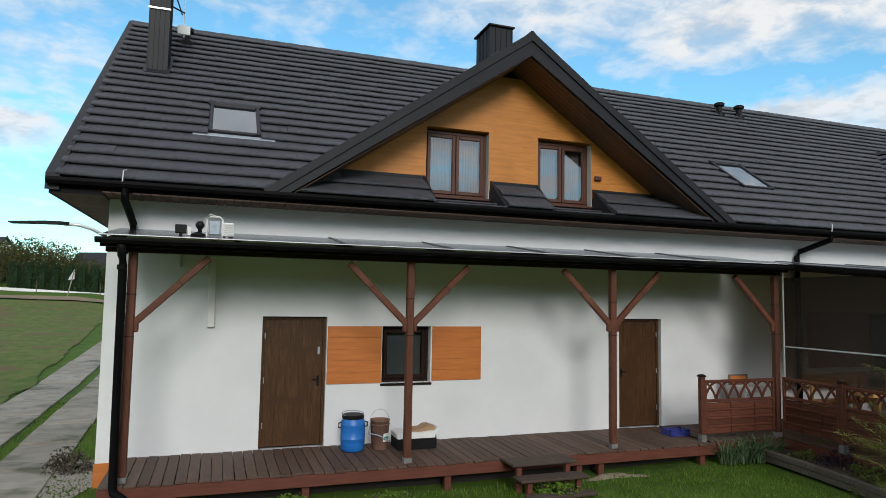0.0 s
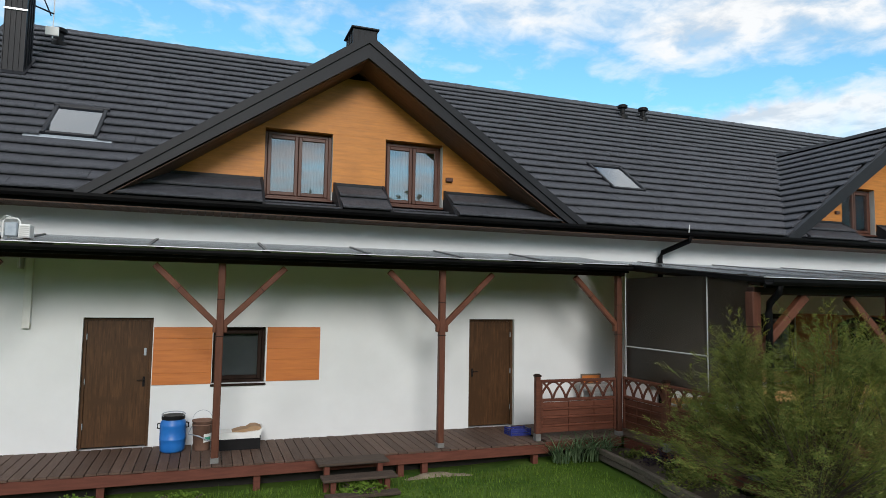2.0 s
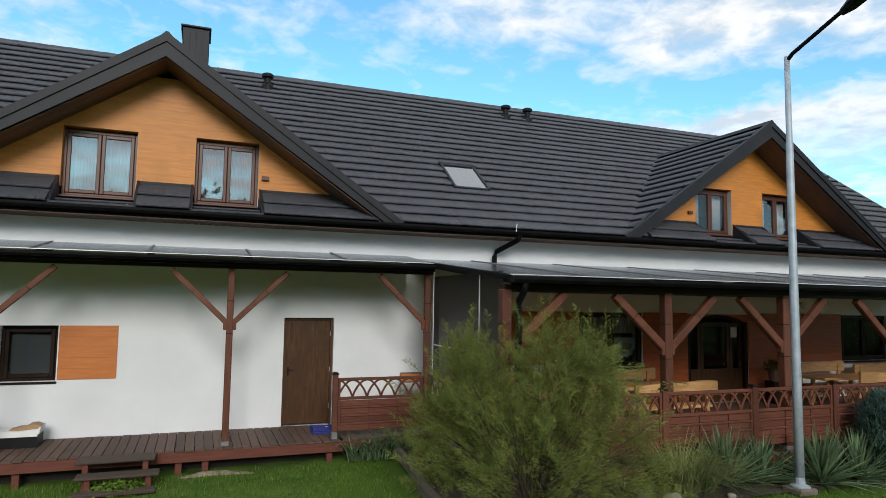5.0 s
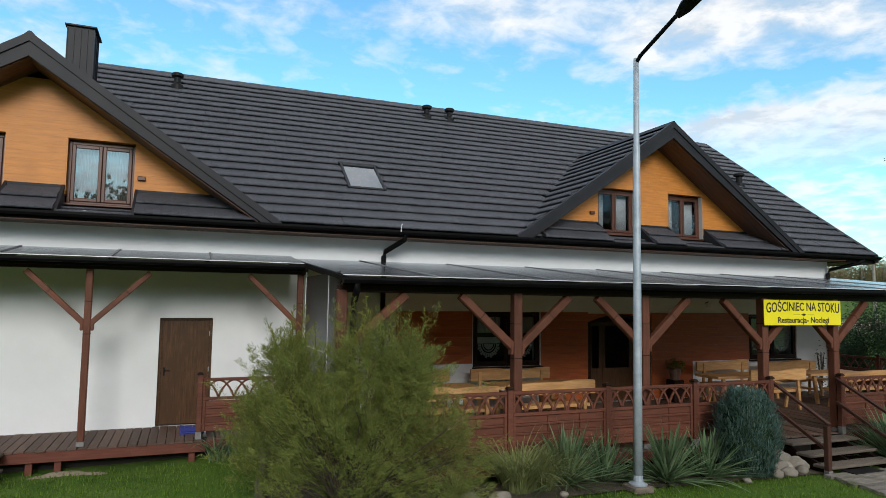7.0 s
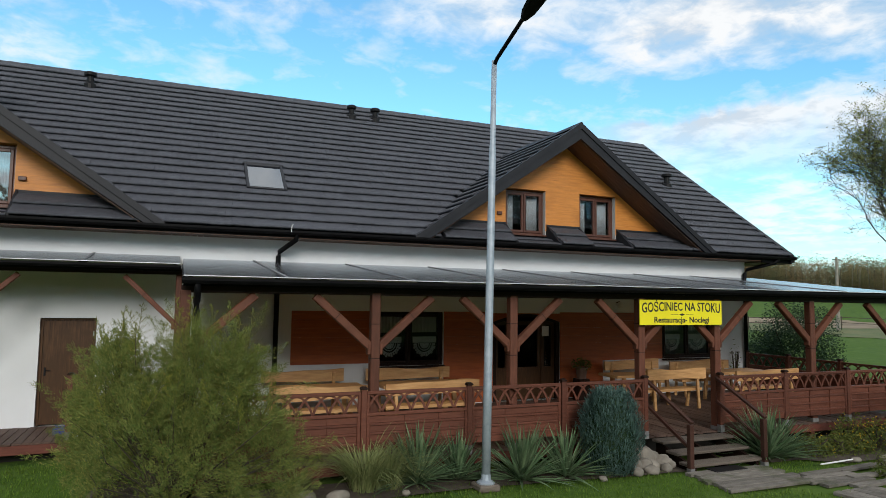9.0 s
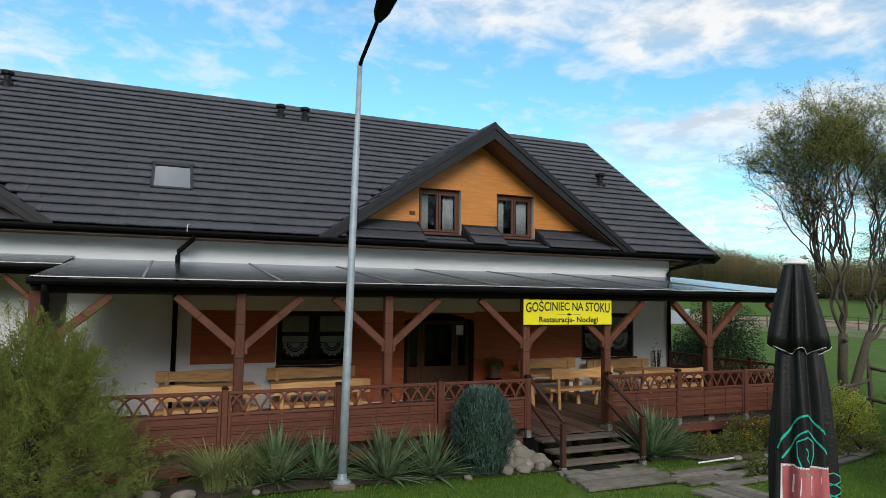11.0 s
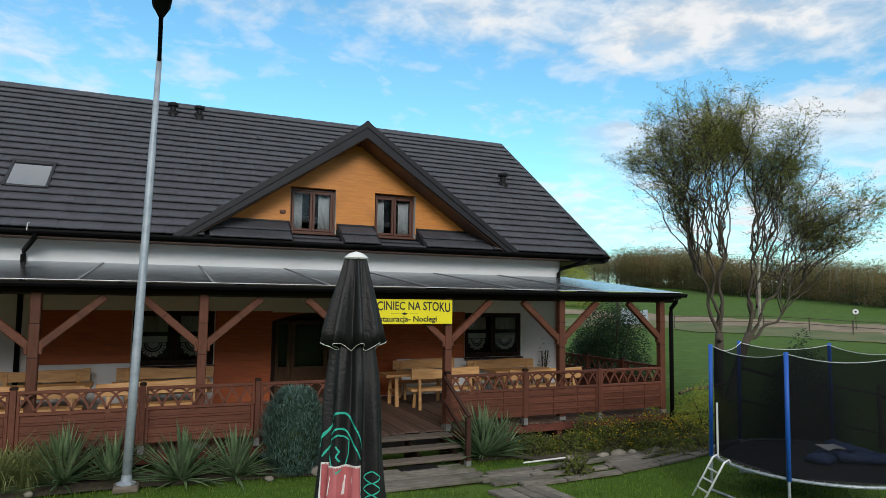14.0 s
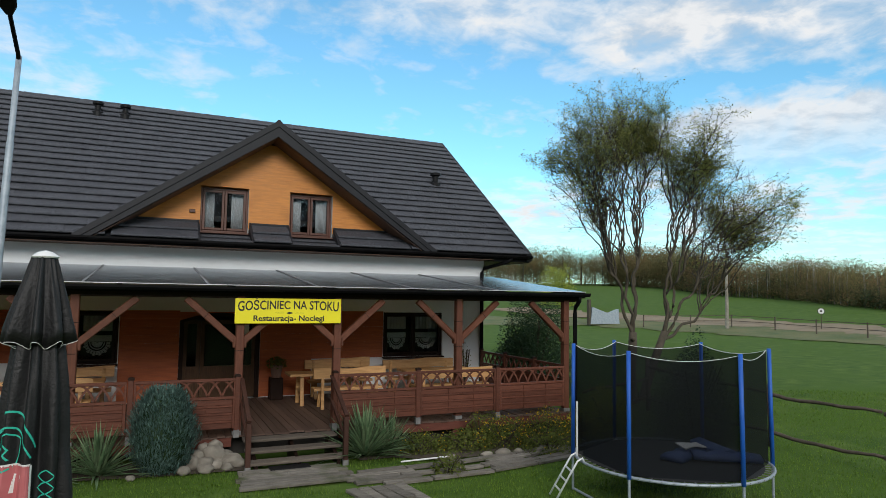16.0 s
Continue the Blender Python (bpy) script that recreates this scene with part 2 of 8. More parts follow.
M_BRACE = material("stained_brace", (0.090, 0.0315, 0.0180), (0.140, 0.0520, 0.0295), 0.55, 6, 8, bump=0.25, bscale=50, vary=0.16, spec=0.28)
M_RAIL = material("railing_timber", (0.082, 0.0275, 0.0165), (0.142, 0.0495, 0.0295), 0.55, 4, 8, (1, 1, 7), bump=0.25, bscale=50, vary=0.18, spec=0.28)
M_HANDRAIL = material("dark_handrail", (0.040, 0.017, 0.012), (0.068, 0.029, 0.020), 0.5, 4, 8, bump=0.25, bscale=50, vary=0.15, spec=0.3)
M_DECK = material("deck_board", (0.075, 0.046, 0.035), (0.128, 0.084, 0.064), 0.7, 4, 8, (9, 1, 1), bump=0.3, bscale=60, vary=0.22, spec=0.28)
M_FASCIA = material("deck_fascia", (0.098, 0.0315, 0.0205), (0.150, 0.0500, 0.0335), 0.65, 3, 8, (1, 1, 8), bump=0.25, bscale=50, vary=0.1, spec=0.28)
M_STEP = material("weathered_board", (0.0868, 0.0682, 0.0527), (0.1674, 0.1395, 0.1116), 0.85, 4, 9, (1, 9, 9), bump=0.5, bscale=60, vary=0.2)
M_DOOR = material("walnut_door", (0.034, 0.015, 0.006), (0.098, 0.046, 0.017), 0.45, 5, 9, (9, 9, 0.7), bump=0.1, bscale=40, spot=(3.5, (0.055, 0.026, 0.010), 0.45, 0.65), spec=0.3)
M_FRAME = material("brown_pvc", (0.070, 0.026, 0.016), (0.100, 0.038, 0.024), 0.4, 5, 6, (6, 6, 1), bump=0.05)
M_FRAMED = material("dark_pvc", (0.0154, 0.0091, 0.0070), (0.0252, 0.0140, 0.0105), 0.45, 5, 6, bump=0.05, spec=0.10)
M_GLASS = clear("window_glass", 1.28, (0.84, 0.87, 0.88), 0.0)
M_GLASSUP = clear("upper_window_glass", 1.5, (0.60, 0.60, 0.60), 0.15)
M_SKYGLASS = clear("skylight_glass", 1.5, (0.45, 0.52, 0.62), 0.24)
M_POLY = clear("bronze_sheet", 1.4, (0.70, 0.515, 0.345), 0.07, 0.16, (0.28, (0.052, 0.050, 0.054)))
M_SCREEN = clear("bronze_screen", 1.35, (0.56, 0.49, 0.42), 0.0, 0.3, (0.30, (0.050, 0.043, 0.037)))
M_LACE = material("lace_curtain", (0.24, 0.25, 0.26), (0.60, 0.61, 0.62), 0.9, 26, 6, (1.6, 1, 0.8), bump=0.3, bscale=30)
# near-black: the shade of rooms and undercrofts is put into this colour
M_SHADE = material("painted_shade", (0.020, 0.018, 0.016), (0.030, 0.027, 0.024), 0.9, 2, 4, bump=0)
M_STEEL = material("galvanised", (0.26, 0.31, 0.36), (0.40, 0.45, 0.50), 0.55, 8, 8, bump=0.05, bscale=60, metal=0.35)
M_SHOE = material("dull_zinc", (0.14, 0.14, 0.14), (0.24, 0.24, 0.235), 0.6, 9, 8, bump=0.1, bscale=60, metal=0.3)
M_DARKSTEP = material("dark_old_board", (0.040, 0.026, 0.019), (0.085, 0.060, 0.045), 0.85, 4, 9, (1, 9, 9), bump=0.5, bscale=60, vary=0.2)
M_PATH = material("grey_old_plank", (0.115, 0.102, 0.085), (0.235, 0.215, 0.185), 0.9, 3.5, 9, (1.2, 6, 6), bump=0.6, bscale=45, vary=0.22, spot=(1.6, (0.06, 0.07, 0.03), 0.56, 0.72))
M_ALU = material("white_aluminium", (0.70, 0.72, 0.74), (0.82, 0.84, 0.86), 0.35, 4, 4, bump=0.03, metal=0.3)
M_WHITEP = material("white_plastic", (0.70, 0.71, 0.70), (0.80, 0.81, 0.80), 0.5, 4, 4, bump=0.03)
M_BLACKP = material("black_plastic", (0.007, 0.007, 0.008), (0.012, 0.012, 0.013), 0.5, 4, 4, bump=0.05, spec=0.15)
M_PALE = material("pale_live_edge_wood", (0.40, 0.205, 0.072), (0.62, 0.370, 0.160), 0.5, 2.5, 9, (1, 7, 7), bump=0.15, bscale=40, vary=0.14)
M_YELLOW = material("yellow_sign", (0.80, 0.70, 0.010), (0.86, 0.76, 0.014), 0.5, 2, 4, bump=0.02)
M_INK = material("black_ink", (0.012, 0.012, 0.010), (0.018, 0.018, 0.014), 0.6, 2, 2, bump=0)
M_BAR = material("grey_glazing_bar", (0.16, 0.165, 0.17), (0.22, 0.225, 0.23), 0.5, 4, 4, bump=0.03)
M_GREY = material("grey_plaster", (0.50, 0.50, 0.49), (0.57, 0.57, 0.56), 0.9, 1.5, 8, bump=0.25, bscale=150)


# ---------------------------------------------------------------- mesh tools
class Geo:
    def __init__(self):
        self.v, self.f = [], []

    def add(self, vs, fs):
        o = len(self.v)
        self.v += [tuple(p) for p in vs]
        self.f += [tuple(o + i for i in q) for q in fs]
        return self

    def box(self, x0, y0, z0, x1, y1, z1):
        x0, x1 = min(x0, x1), max(x0, x1)
        y0, y1 = min(y0, y1), max(y0, y1)
        z0, z1 = min(z0, z1), max(z0, z1)
        return self.add([(x0, y0, z0), (x1, y0, z0), (x1, y1, z0), (x0, y1, z0), (x0, y0, z1), (x1, y0, z1), (x1, y1, z1), (x0, y1, z1)],
                        [(0, 3, 2, 1), (4, 5, 6, 7), (0, 1, 5, 4), (1, 2, 6, 5), (2, 3, 7, 6), (3, 0, 4, 7)])

    def cbox(self, x0, y0, z0, x1, y1, z1, c=0.01):
        """A box whose upright and long edges are chamfered by c."""
        x0, x1 = min(x0, x1), max(x0, x1)
        y0, y1 = min(y0, y1), max(y0, y1)
        z0, z1 = min(z0, z1), max(z0, z1)
        rings = []
        for z, k in ((z0, c), (z0 + c, 0), (z1 - c, 0), (z1, c)):
            rings.append([(x0 + c, y0 + k, z), (x1 - c, y0 + k, z), (x1 - k, y0 + c, z), (x1 - k, y1 - c, z),
                          (x1 - c, y1 - k, z), (x0 + c, y1 - k, z), (x0 + k, y1 - c, z), (x0 + k, y0 + c, z)])
        return self.loft(rings)

    def loft(self, rings, caps=True, closed=True):
        n = len(rings[0])
        vs = [p for r in rings for p in r]
        fs = []
        for i in range(len(rings) - 1):
            for j in range(n if closed else n - 1):
                k = (j + 1) % n
                fs.append((i * n + j, i * n + k, (i + 1) * n + k, (i + 1) * n + j))
        if caps:
            fs.append(tuple(range(n - 1, -1, -1)))
            fs.append(tuple((len(rings) - 1) * n + j for j in range(n)))
        return self.add(vs, fs)

    def beam(self, a, b, w, h, up=(0, 0, 1), c=0.0):
        """A square timber from a to b: w across, h along up."""
        a, b = Vector(a), Vector(b)
        d = (b - a).normalized()
        s = d.cross(Vector(up))
        s = s.normalized() if s.length > 1e-6 else Vector((1, 0, 0))
        u = s.cross(d).normalized()
        hw, hh = w / 2, h / 2
        c = c or min(w, h) * 0.12
        prof = [(-hw + c, -hh), (hw - c, -hh), (hw, -hh + c), (hw, hh - c), (hw - c, hh), (-hw + c, hh), (-hw, hh - c), (-hw, -hh + c)]
        return self.loft([[p + s * i + u * j for i, j in prof] for p in (a, b)])

    def tube(self, pts, r, n=8, caps=True):
        pts = [Vector(p) for p in pts]
        rs = r if isinstance(r, (list, tuple)) else [r] * len(pts)
        rings = []
        for i, p in enumerate(pts):
            d = (pts[min(i + 1, len(pts) - 1)] - pts[max(i - 1, 0)]).normalized()
            ref = Vector((0, 0, 1)) if abs(d.z) < 0.9 else Vector((1, 0, 0))
            s = d.cross(ref).normalized()
            u = s.cross(d)
            rings.append([p + (s * math.cos(2 * math.pi * j / n) + u * math.sin(2 * math.pi * j / n)) * rs[i] for j in range(n)])
        return self.loft(rings, caps)

    def lathe(self, prof, cx, cy, n=20):
        return self.loft([[(cx + r * math.cos(2 * math.pi * j / n), cy + r * math.sin(2 * math.pi * j / n), z) for j in range(n)] for r, z in prof])

    def prism(self, poly, axis, a, b):
        """A polygon pushed along an axis from a to b. Axis y takes (x, z) points, x takes (y, z), z takes (x, y)."""
        def at(p, q):
            return {"y": (p[0], q, p[1]), "x": (q, p[0], p[1]), "z": (p[0], p[1], q)}[axis]
        return self.loft([[at(p, a) for p in poly], [at(p, b) for p in poly]])

    def strip(self, pts, w, d, axis_y):
        """A flat bar that follows (x, z) points in the plane y = axis_y, w wide and d thick."""
        pts = [Vector((x, axis_y, z)) for x, z in pts]
        rings = []
        for i, p in enumerate(pts):
            t = (pts[min(i + 1, len(pts) - 1)] - pts[max(i - 1, 0)]).normalized()
            s = Vector((-t.z, 0, t.x)) * (w / 2)
            y = Vector((0, d / 2, 0))
            rings.append([p - s - y, p + s - y, p + s + y, p - s + y])
        return self.loft(rings)


def flake(g, p, size, r, aspect=0.5):
    """One small leaf, turned at random."""
    d = Vector((r.gauss(0, 1), r.gauss(0, 1), r.gauss(0, 1))).normalized()
    u = d.orthogonal().normalized()
    a, b = d * size, u * size * aspect
    o = len(g.v)
    p = Vector(p)
    g.v += [tuple(p - a * 0.5), tuple(p + b * 0.5), tuple(p + a * 0.5), tuple(p - b * 0.5)]
    g.f.append((o, o + 1, o + 2, o + 3))


def mesh(name, g, mat, smooth=False):
    me = bpy.data.meshes.new(name)
    me.from_pydata(g.v, [], g.f)
    bm = bmesh.new()
    bm.from_mesh(me)
    bmesh.ops.recalc_face_normals(bm, faces=bm.faces)
    bm.to_mesh(me)
    bm.free()
    me.materials.append(mat)
    if smooth:
        me.polygons.foreach_set("use_smooth", [True] * len(me.polygons))
    return me


def raw(name, g, mat):
    me = bpy.data.meshes.new(name)
    me.from_pydata(g.v, [], g.f)
    me.materials.append(mat)
    return me


def part(name, g, mat, parent=None, label="", smooth=False):
    ob = new(name, mesh(name, g, mat, smooth) if isinstance(g, Geo) else g)
    if parent:
        ob.parent = parent
    return tagged(ob, label)


def thing(name, label, category, group="", kind="", at=(0, 0, 0)):
    e = new(name)
    e.empty_display_size = 0.2
    e.location = at
    return tagged(e, label, category, group, kind)


def put(name, me, m, parent):
    """One more piece on a shared mesh."""
    ob = new(name, me)
    ob.parent = parent
    ob.matrix_basis = m
    return ob


def gz(x, y):
    """Height of the ground."""
    z = float(np.interp(x, [-60, 6, 10, 13, 18, 80], [-0.40, -0.38, -0.29, -0.29, -0.42, -0.42]))
    r = math.hypot(x - 10, y)
    z += 0.048 * max(0.0, min(r, 240) - 50)
    left = min(1.0, max(0.0, (2 - x) / 14))
    if x > 24.5:
        z += min(0.45, 0.12 * (x - 24.5)) * min(1.0, max(0.0, (y + 8) / 3.5))
    if y > 12:
        z += left * 0.040 * min(y - 12, 60)
    return z

# ---------------------------------------------------------------- ground
def terrain():
    xs = sorted(set(list(np.linspace(-14, 40, 109)) + [-900, -500, -300, -200, -140, -100, -70, -50, -38, -28, -20] + list(np.linspace(42, 86, 23)) + [100, 120, 140, 165, 190, 215, 240, 270, 320, 420, 600, 900]))
    ys = sorted(set(list(np.linspace(-22, 16, 77)) + [-700, -300, -120, -60, -36, -27] + list(np.linspace(18, 62, 23)) + [70, 80, 95, 110, 130, 150, 170, 190, 215, 240, 270, 320, 420, 600, 900]))
    g = Geo()
    for y in ys:
        for x in xs:
            bumpz = 0.03 * noise.noise((x * 0.5, y * 0.5, 0)) + (0.5 * noise.noise((x * 0.02, y * 0.02, 3)) if y > 90 or x > 85 else 0)
            g.v.append((x, y, gz(x, y) + bumpz - 0.02))
    n = len(xs)
    for j in range(len(ys) - 1):
        for i in range(n - 1):
            a = j * n + i
            g.f.append((a, a + 1, a + n + 1, a + n))
    return g


M_LAWN = material("lawn_soil", (0.032, 0.078, 0.011), (0.104, 0.160, 0.034), 0.95, 1.3, 15, (1, 1.6, 1), bump=1.0, bscale=11, spot=(0.35, (0.062, 0.115, 0.016), 0.46, 0.62), spec=0.1)
ground = part("ground", terrain(), M_LAWN, label="green meadow and lawn with paler worn patches", smooth=True)
tagged(ground, category="ground", kind="structure")

# ---------------------------------------------------------------- the house
XL, XR = -2.24, 24.72            # gable walls
RXL, RXR = -2.88, 25.95          # roof edges
YE, ZE, YR, ZR = -0.62, 3.93, 6.0, 8.78
SL = (ZR - ZE) / (YR - YE)
PITCH = math.atan(SL)


def roof_z(y):
    return ZE + SL * (y - YE)


house = thing("guest_house", "long white guest house with dark tiled roof and timber dormers", "house")

HOLES = [(0.0, 1.01, -0.02, 2.05), (1.93, 2.78, 0.96, 1.90), (6.55, 7.51, -0.02, 2.05),
         (13.14, 14.90, 0.95, 2.21), (16.25, 18.19, -0.02, 2.18), (21.55, 23.36, 0.95, 2.19)]


def holed(x0, x1, z0, z1, y0, y1, holes):
    """A wall as one closed mesh, with the openings cut through it."""
    xs = sorted({x0, x1, *[h[0] for h in holes], *[h[1] for h in holes]})
    zs = sorted({z0, z1, *[max(z0, h[2]) for h in holes], *[h[3] for h in holes]})
    def solid(i, j):
        if not (0 <= i < len(xs) - 1 and 0 <= j < len(zs) - 1):
            return False
        cx, cz = (xs[i] + xs[i + 1]) / 2, (zs[j] + zs[j + 1]) / 2
        return not any(h[0] < cx < h[1] and h[2] < cz < h[3] for h in holes)
    g = Geo()
    idx = {}
    def vert(i, j, y):
        key = (i, j, y)
        if key not in idx:
            idx[key] = len(g.v)
            g.v.append((xs[i], y, zs[j]))
        return idx[key]
    for i in range(len(xs) - 1):
        for j in range(len(zs) - 1):
            if not solid(i, j):
                continue
            g.f.append((vert(i, j, y0), vert(i + 1, j, y0), vert(i + 1, j + 1, y0), vert(i, j + 1, y0)))
            g.f.append((vert(i, j, y1), vert(i, j + 1, y1), vert(i + 1, j + 1, y1), vert(i + 1, j, y1)))
            for di, dj, p, q in ((-1, 0, (i, j), (i, j + 1)), (1, 0, (i + 1, j + 1), (i + 1, j)), (0, -1, (i + 1, j), (i, j)), (0, 1, (i, j + 1), (i + 1, j + 1))):
                if not solid(i + di, j + dj):
                    g.f.append((vert(*p, y0), vert(*q, y0), vert(*q, y1), vert(*p, y1)))
    return g


part("front_wall", holed(XL, XR, -0.45, 3.80, 0.0, 0.38, HOLES), M_PLASTER, house, "white rendered front wall with door and window openings")
for nm, x0, x1 in (("gable_wall", XL, XL + 0.35), ("gable_wall", XR - 0.35, XR)):
    part(nm, Geo().prism([(0.38, -0.45), (11.6, -0.45), (11.6, 4.2), (YR, ZR - 0.35), (0.38, 4.35)], "x", x0, x1), M_PLASTER, house)
part("back_wall", Geo().box(XL + 0.35, 11.3, -0.45, XR - 0.35, 11.6, 4.2), M_PLASTER, house)
part("plinth", Geo().box(XL - 0.015, -0.015, -0.45, -1.95, 0.0, -0.06), M_ORANGE, house, "bare orange plinth edge")
# unseen rooms behind the windows, their darkness painted on in near-black
part("inner_floor", Geo().box(XL + 0.36, 0.38, -0.1, XR - 0.36, 11.3, 0.0), M_SHADE, house)
part("upper_floor", Geo().box(XL + 0.36, 0.39, 2.75, XR - 0.36, 11.29, 3.0), M_SHADE, house)
part("room_shade_wall", Geo().box(XL + 0.36, 3.4, 0.0, XR - 0.36, 3.5, 2.75), M_SHADE, house)

DORMER_WINDOWS = [(2.65, 3.84), (4.83, 5.97), (16.61, 17.79), (18.85, 20.02)]
roof = None
left = RXL
for a, b in DORMER_WINDOWS + [(RXR, RXR)]:        # the slope is cut back in front of the dormer windows
    sec = Geo().prism([(YE, ZE - 0.02), (YR, ZR - 0.02), (12.62, ZE - 0.02), (12.62, ZE - 0.16), (YR, ZR - 0.2), (YE, ZE - 0.16)], "x", left, a - 0.03 if a < RXR else RXR)
    if roof is None:
        roof = part("roof", sec, M_TRIM, house, "dark graphite tiled roof")
    else:
        part("roof_section", sec, M_TRIM, roof)
    if a < RXR:
        part("roof_section", Geo().prism([(0.42, ZE + 0.732 * (0.42 - YE) - 0.02), (YR, ZR - 0.02), (12.62, ZE - 0.02), (12.62, ZE - 0.16), (YR, ZR - 0.2), (0.42, ZE + 0.732 * (0.42 - YE) - 0.16)], "x", a - 0.03, b + 0.045), M_TRIM, roof)
    left = b + 0.045

# tiles
TW, NR = 0.42, 22
SLEN = math.hypot(YR - YE, ZR - ZE)
TP = SLEN / NR


def tile_geo(w, length):
    g = Geo()
    h = w / 2 - 0.0014
    prof = [(0.022, 0.0), (0.022, 0.028), (-0.014, 0.044), (-0.012, 0.064), (0.008, 0.074), (0.05, 0.076), (length, 0.010), (length, 0.0)]
    low = [(0.022, 0.0), (0.022, 0.028), (-0.009, 0.042), (-0.007, 0.060), (0.011, 0.070), (0.05, 0.0722), (length, 0.007), (length, 0.0)]
    rows = [(-h, prof)]
    for k in (-1, 1):                       # two pressed grooves give three tabs
        c = k * w / 6
        rows += [(c - 0.006, prof), (c - 0.003, low), (c + 0.003, low), (c + 0.006, prof)]
    rows.append((h, prof))
    return g.loft([[(x, v, n) for v, n in q] for x, q in rows])


tile_me = raw("roof_tile", tile_geo(TW, TP + 0.02), M_TILE)
TILE_TURN = Matrix(((1, 0, 0, 0), (0, math.cos(PITCH), -math.sin(PITCH), 0), (0, math.sin(PITCH), math.cos(PITCH), 0), (0, 0, 0, 1)))

DORMERS = [dict(ax=4.28, az=6.95, half=4.33, win=[(2.65, 3.84, 4.17, 5.36), (4.83, 5.97, 4.17, 5.36)]),
           dict(ax=18.36, az=7.02, half=4.42, win=[(16.61, 17.79, 4.22, 5.37), (18.85, 20.02, 4.22, 5.37)])]
DY = 0.05                        # front of the dormer boarding
for d in DORMERS:
    d["s"] = (d["az"] - ZE) / d["half"]
SKYLIGHTS = [(-0.95, -0.09, 0.92, 1.92), (10.31, 11.22, 0.74, 1.74)]


def dormer_z(d, x):
    return d["az"] - d["s"] * abs(x - d["ax"])


def tile_wanted(x, y):
    for d in DORMERS:
        if dormer_z(d, x) > roof_z(y) + 0.06 and abs(x - d["ax"]) < d["half"] - 0.75:
            return False
        if dormer_z(d, x) > roof_z(y) + 0.3:
            return False
    return True


def tile_pieces(x0, x1, y):
    """What is left of one tile beside a roof window."""
    for a, b, c, e in SKYLIGHTS:
        if c - 0.02 < y < e + 0.06 and x1 > a and x0 < b:
            return [q for q in ((x0, min(x1, a - 0.005)), (max(x0, b + 0.005), x1)) if q[1] - q[0] > 0.03]
    return [(x0, x1)]


rest = Geo()
tg = tile_geo(TW, TP + 0.02)
rt = random.Random(5)
TILE_SPOTS = []
for i in range(NR):
    v = i * TP
    y0, z0 = YE - 0.03 + v * math.cos(PITCH), ZE + v * math.sin(PITCH)
    left = RXL + 0.06
    first = TW * (0.35 + (i * 0.37) % 0.65)
    while left < RXR - 0.08:
        w = min(first, RXR - 0.06 - left)
        x, first, left = left + w / 2, TW, left + w
        if w < 0.03 or not tile_wanted(x, y0 + 0.18):
            continue
        for p0, p1 in tile_pieces(x - w / 2, x + w / 2, y0 + 0.15):
            x, w = (p0 + p1) / 2, p1 - p0
            m = Matrix.Translation((x, y0 + rt.uniform(-0.004, 0.004), z0 + rt.uniform(0, 0.007))) @ TILE_TURN @ pose(0, 0, 0, rt.uniform(-0.4, 0.4), rt.uniform(-0.9, 0.9), rt.uniform(-0.5, 0.5)) @ Matrix.Diagonal((w / TW, 1, 1, 1))
            if i < 9 and x < 9.4:
                TILE_SPOTS.append(m)
            else:
                rest.add([m @ Vector(p) for p in tg.v], tg.f)
for d in DORMERS:                           # tiled skirts between and beside the dormer windows
    (a1, b1, _, _), (a2, b2, _, _) = d["win"]
    for u0, u1 in ((d["ax"] - d["half"] + 0.72, a1 - 0.06), (b1 + 0.075, a2 - 0.06), (b2 + 0.075, d["ax"] + d["half"] - 0.72)):
        n = max(1, round((u1 - u0) / TW))
        w = (u1 - u0) / n
        for i in range(2):
            for k in range(n):
                v = i * 0.415
                TILE_SPOTS.append(Matrix.Translation((u0 + (k + 0.5) * w, YE - 0.03 + v * math.cos(PITCH), ZE + v * math.sin(PITCH))) @ TILE_TURN @ Matrix.Diagonal((w / TW, 0.43 / TP, 1, 1)))
TILE_SPOTS.sort(key=lambda q: (q.translation.x > 9.4, q.translation.z))
TILE_SPOTS, extra = TILE_SPOTS[:300], TILE_SPOTS[300:]
for m in extra:
    rest.add([m @ Vector(p) for p in tg.v], tg.f)
tagged(part("roof_tiles", raw("roof_tiles", rest, M_TILEJ), M_TILEJ, roof), kind="stuff")

# ridge cap, verges, gutter, soffit
cap_me = raw("ridge_cap", Geo().loft([[(x, -0.17, -0.08 + k), (x, -0.06, 0.045 + k), (x, 0.06, 0.045 + k), (x, 0.17, -0.08 + k)] for x, k in ((0.0, 0.012), (0.42, 0.0))]), M_TILE)
x = RXL
while x < RXR - 0.3:
    put("ridge_cap", cap_me, pose(x, YR, ZR), roof)
    x += 0.405
for a, b in ((RXL - 0.05, RXL + 0.12), (RXR - 0.12, RXR + 0.05)):
    part("verge_trim", Geo().prism([(YE - 0.06, ZE - 0.18), (YE - 0.06, ZE + 0.05), (YR, ZR + 0.06), (12.68, ZE + 0.05), (12.68, ZE - 0.18), (YR, ZR - 0.2)], "x", a, b), M_TRIM, roof)


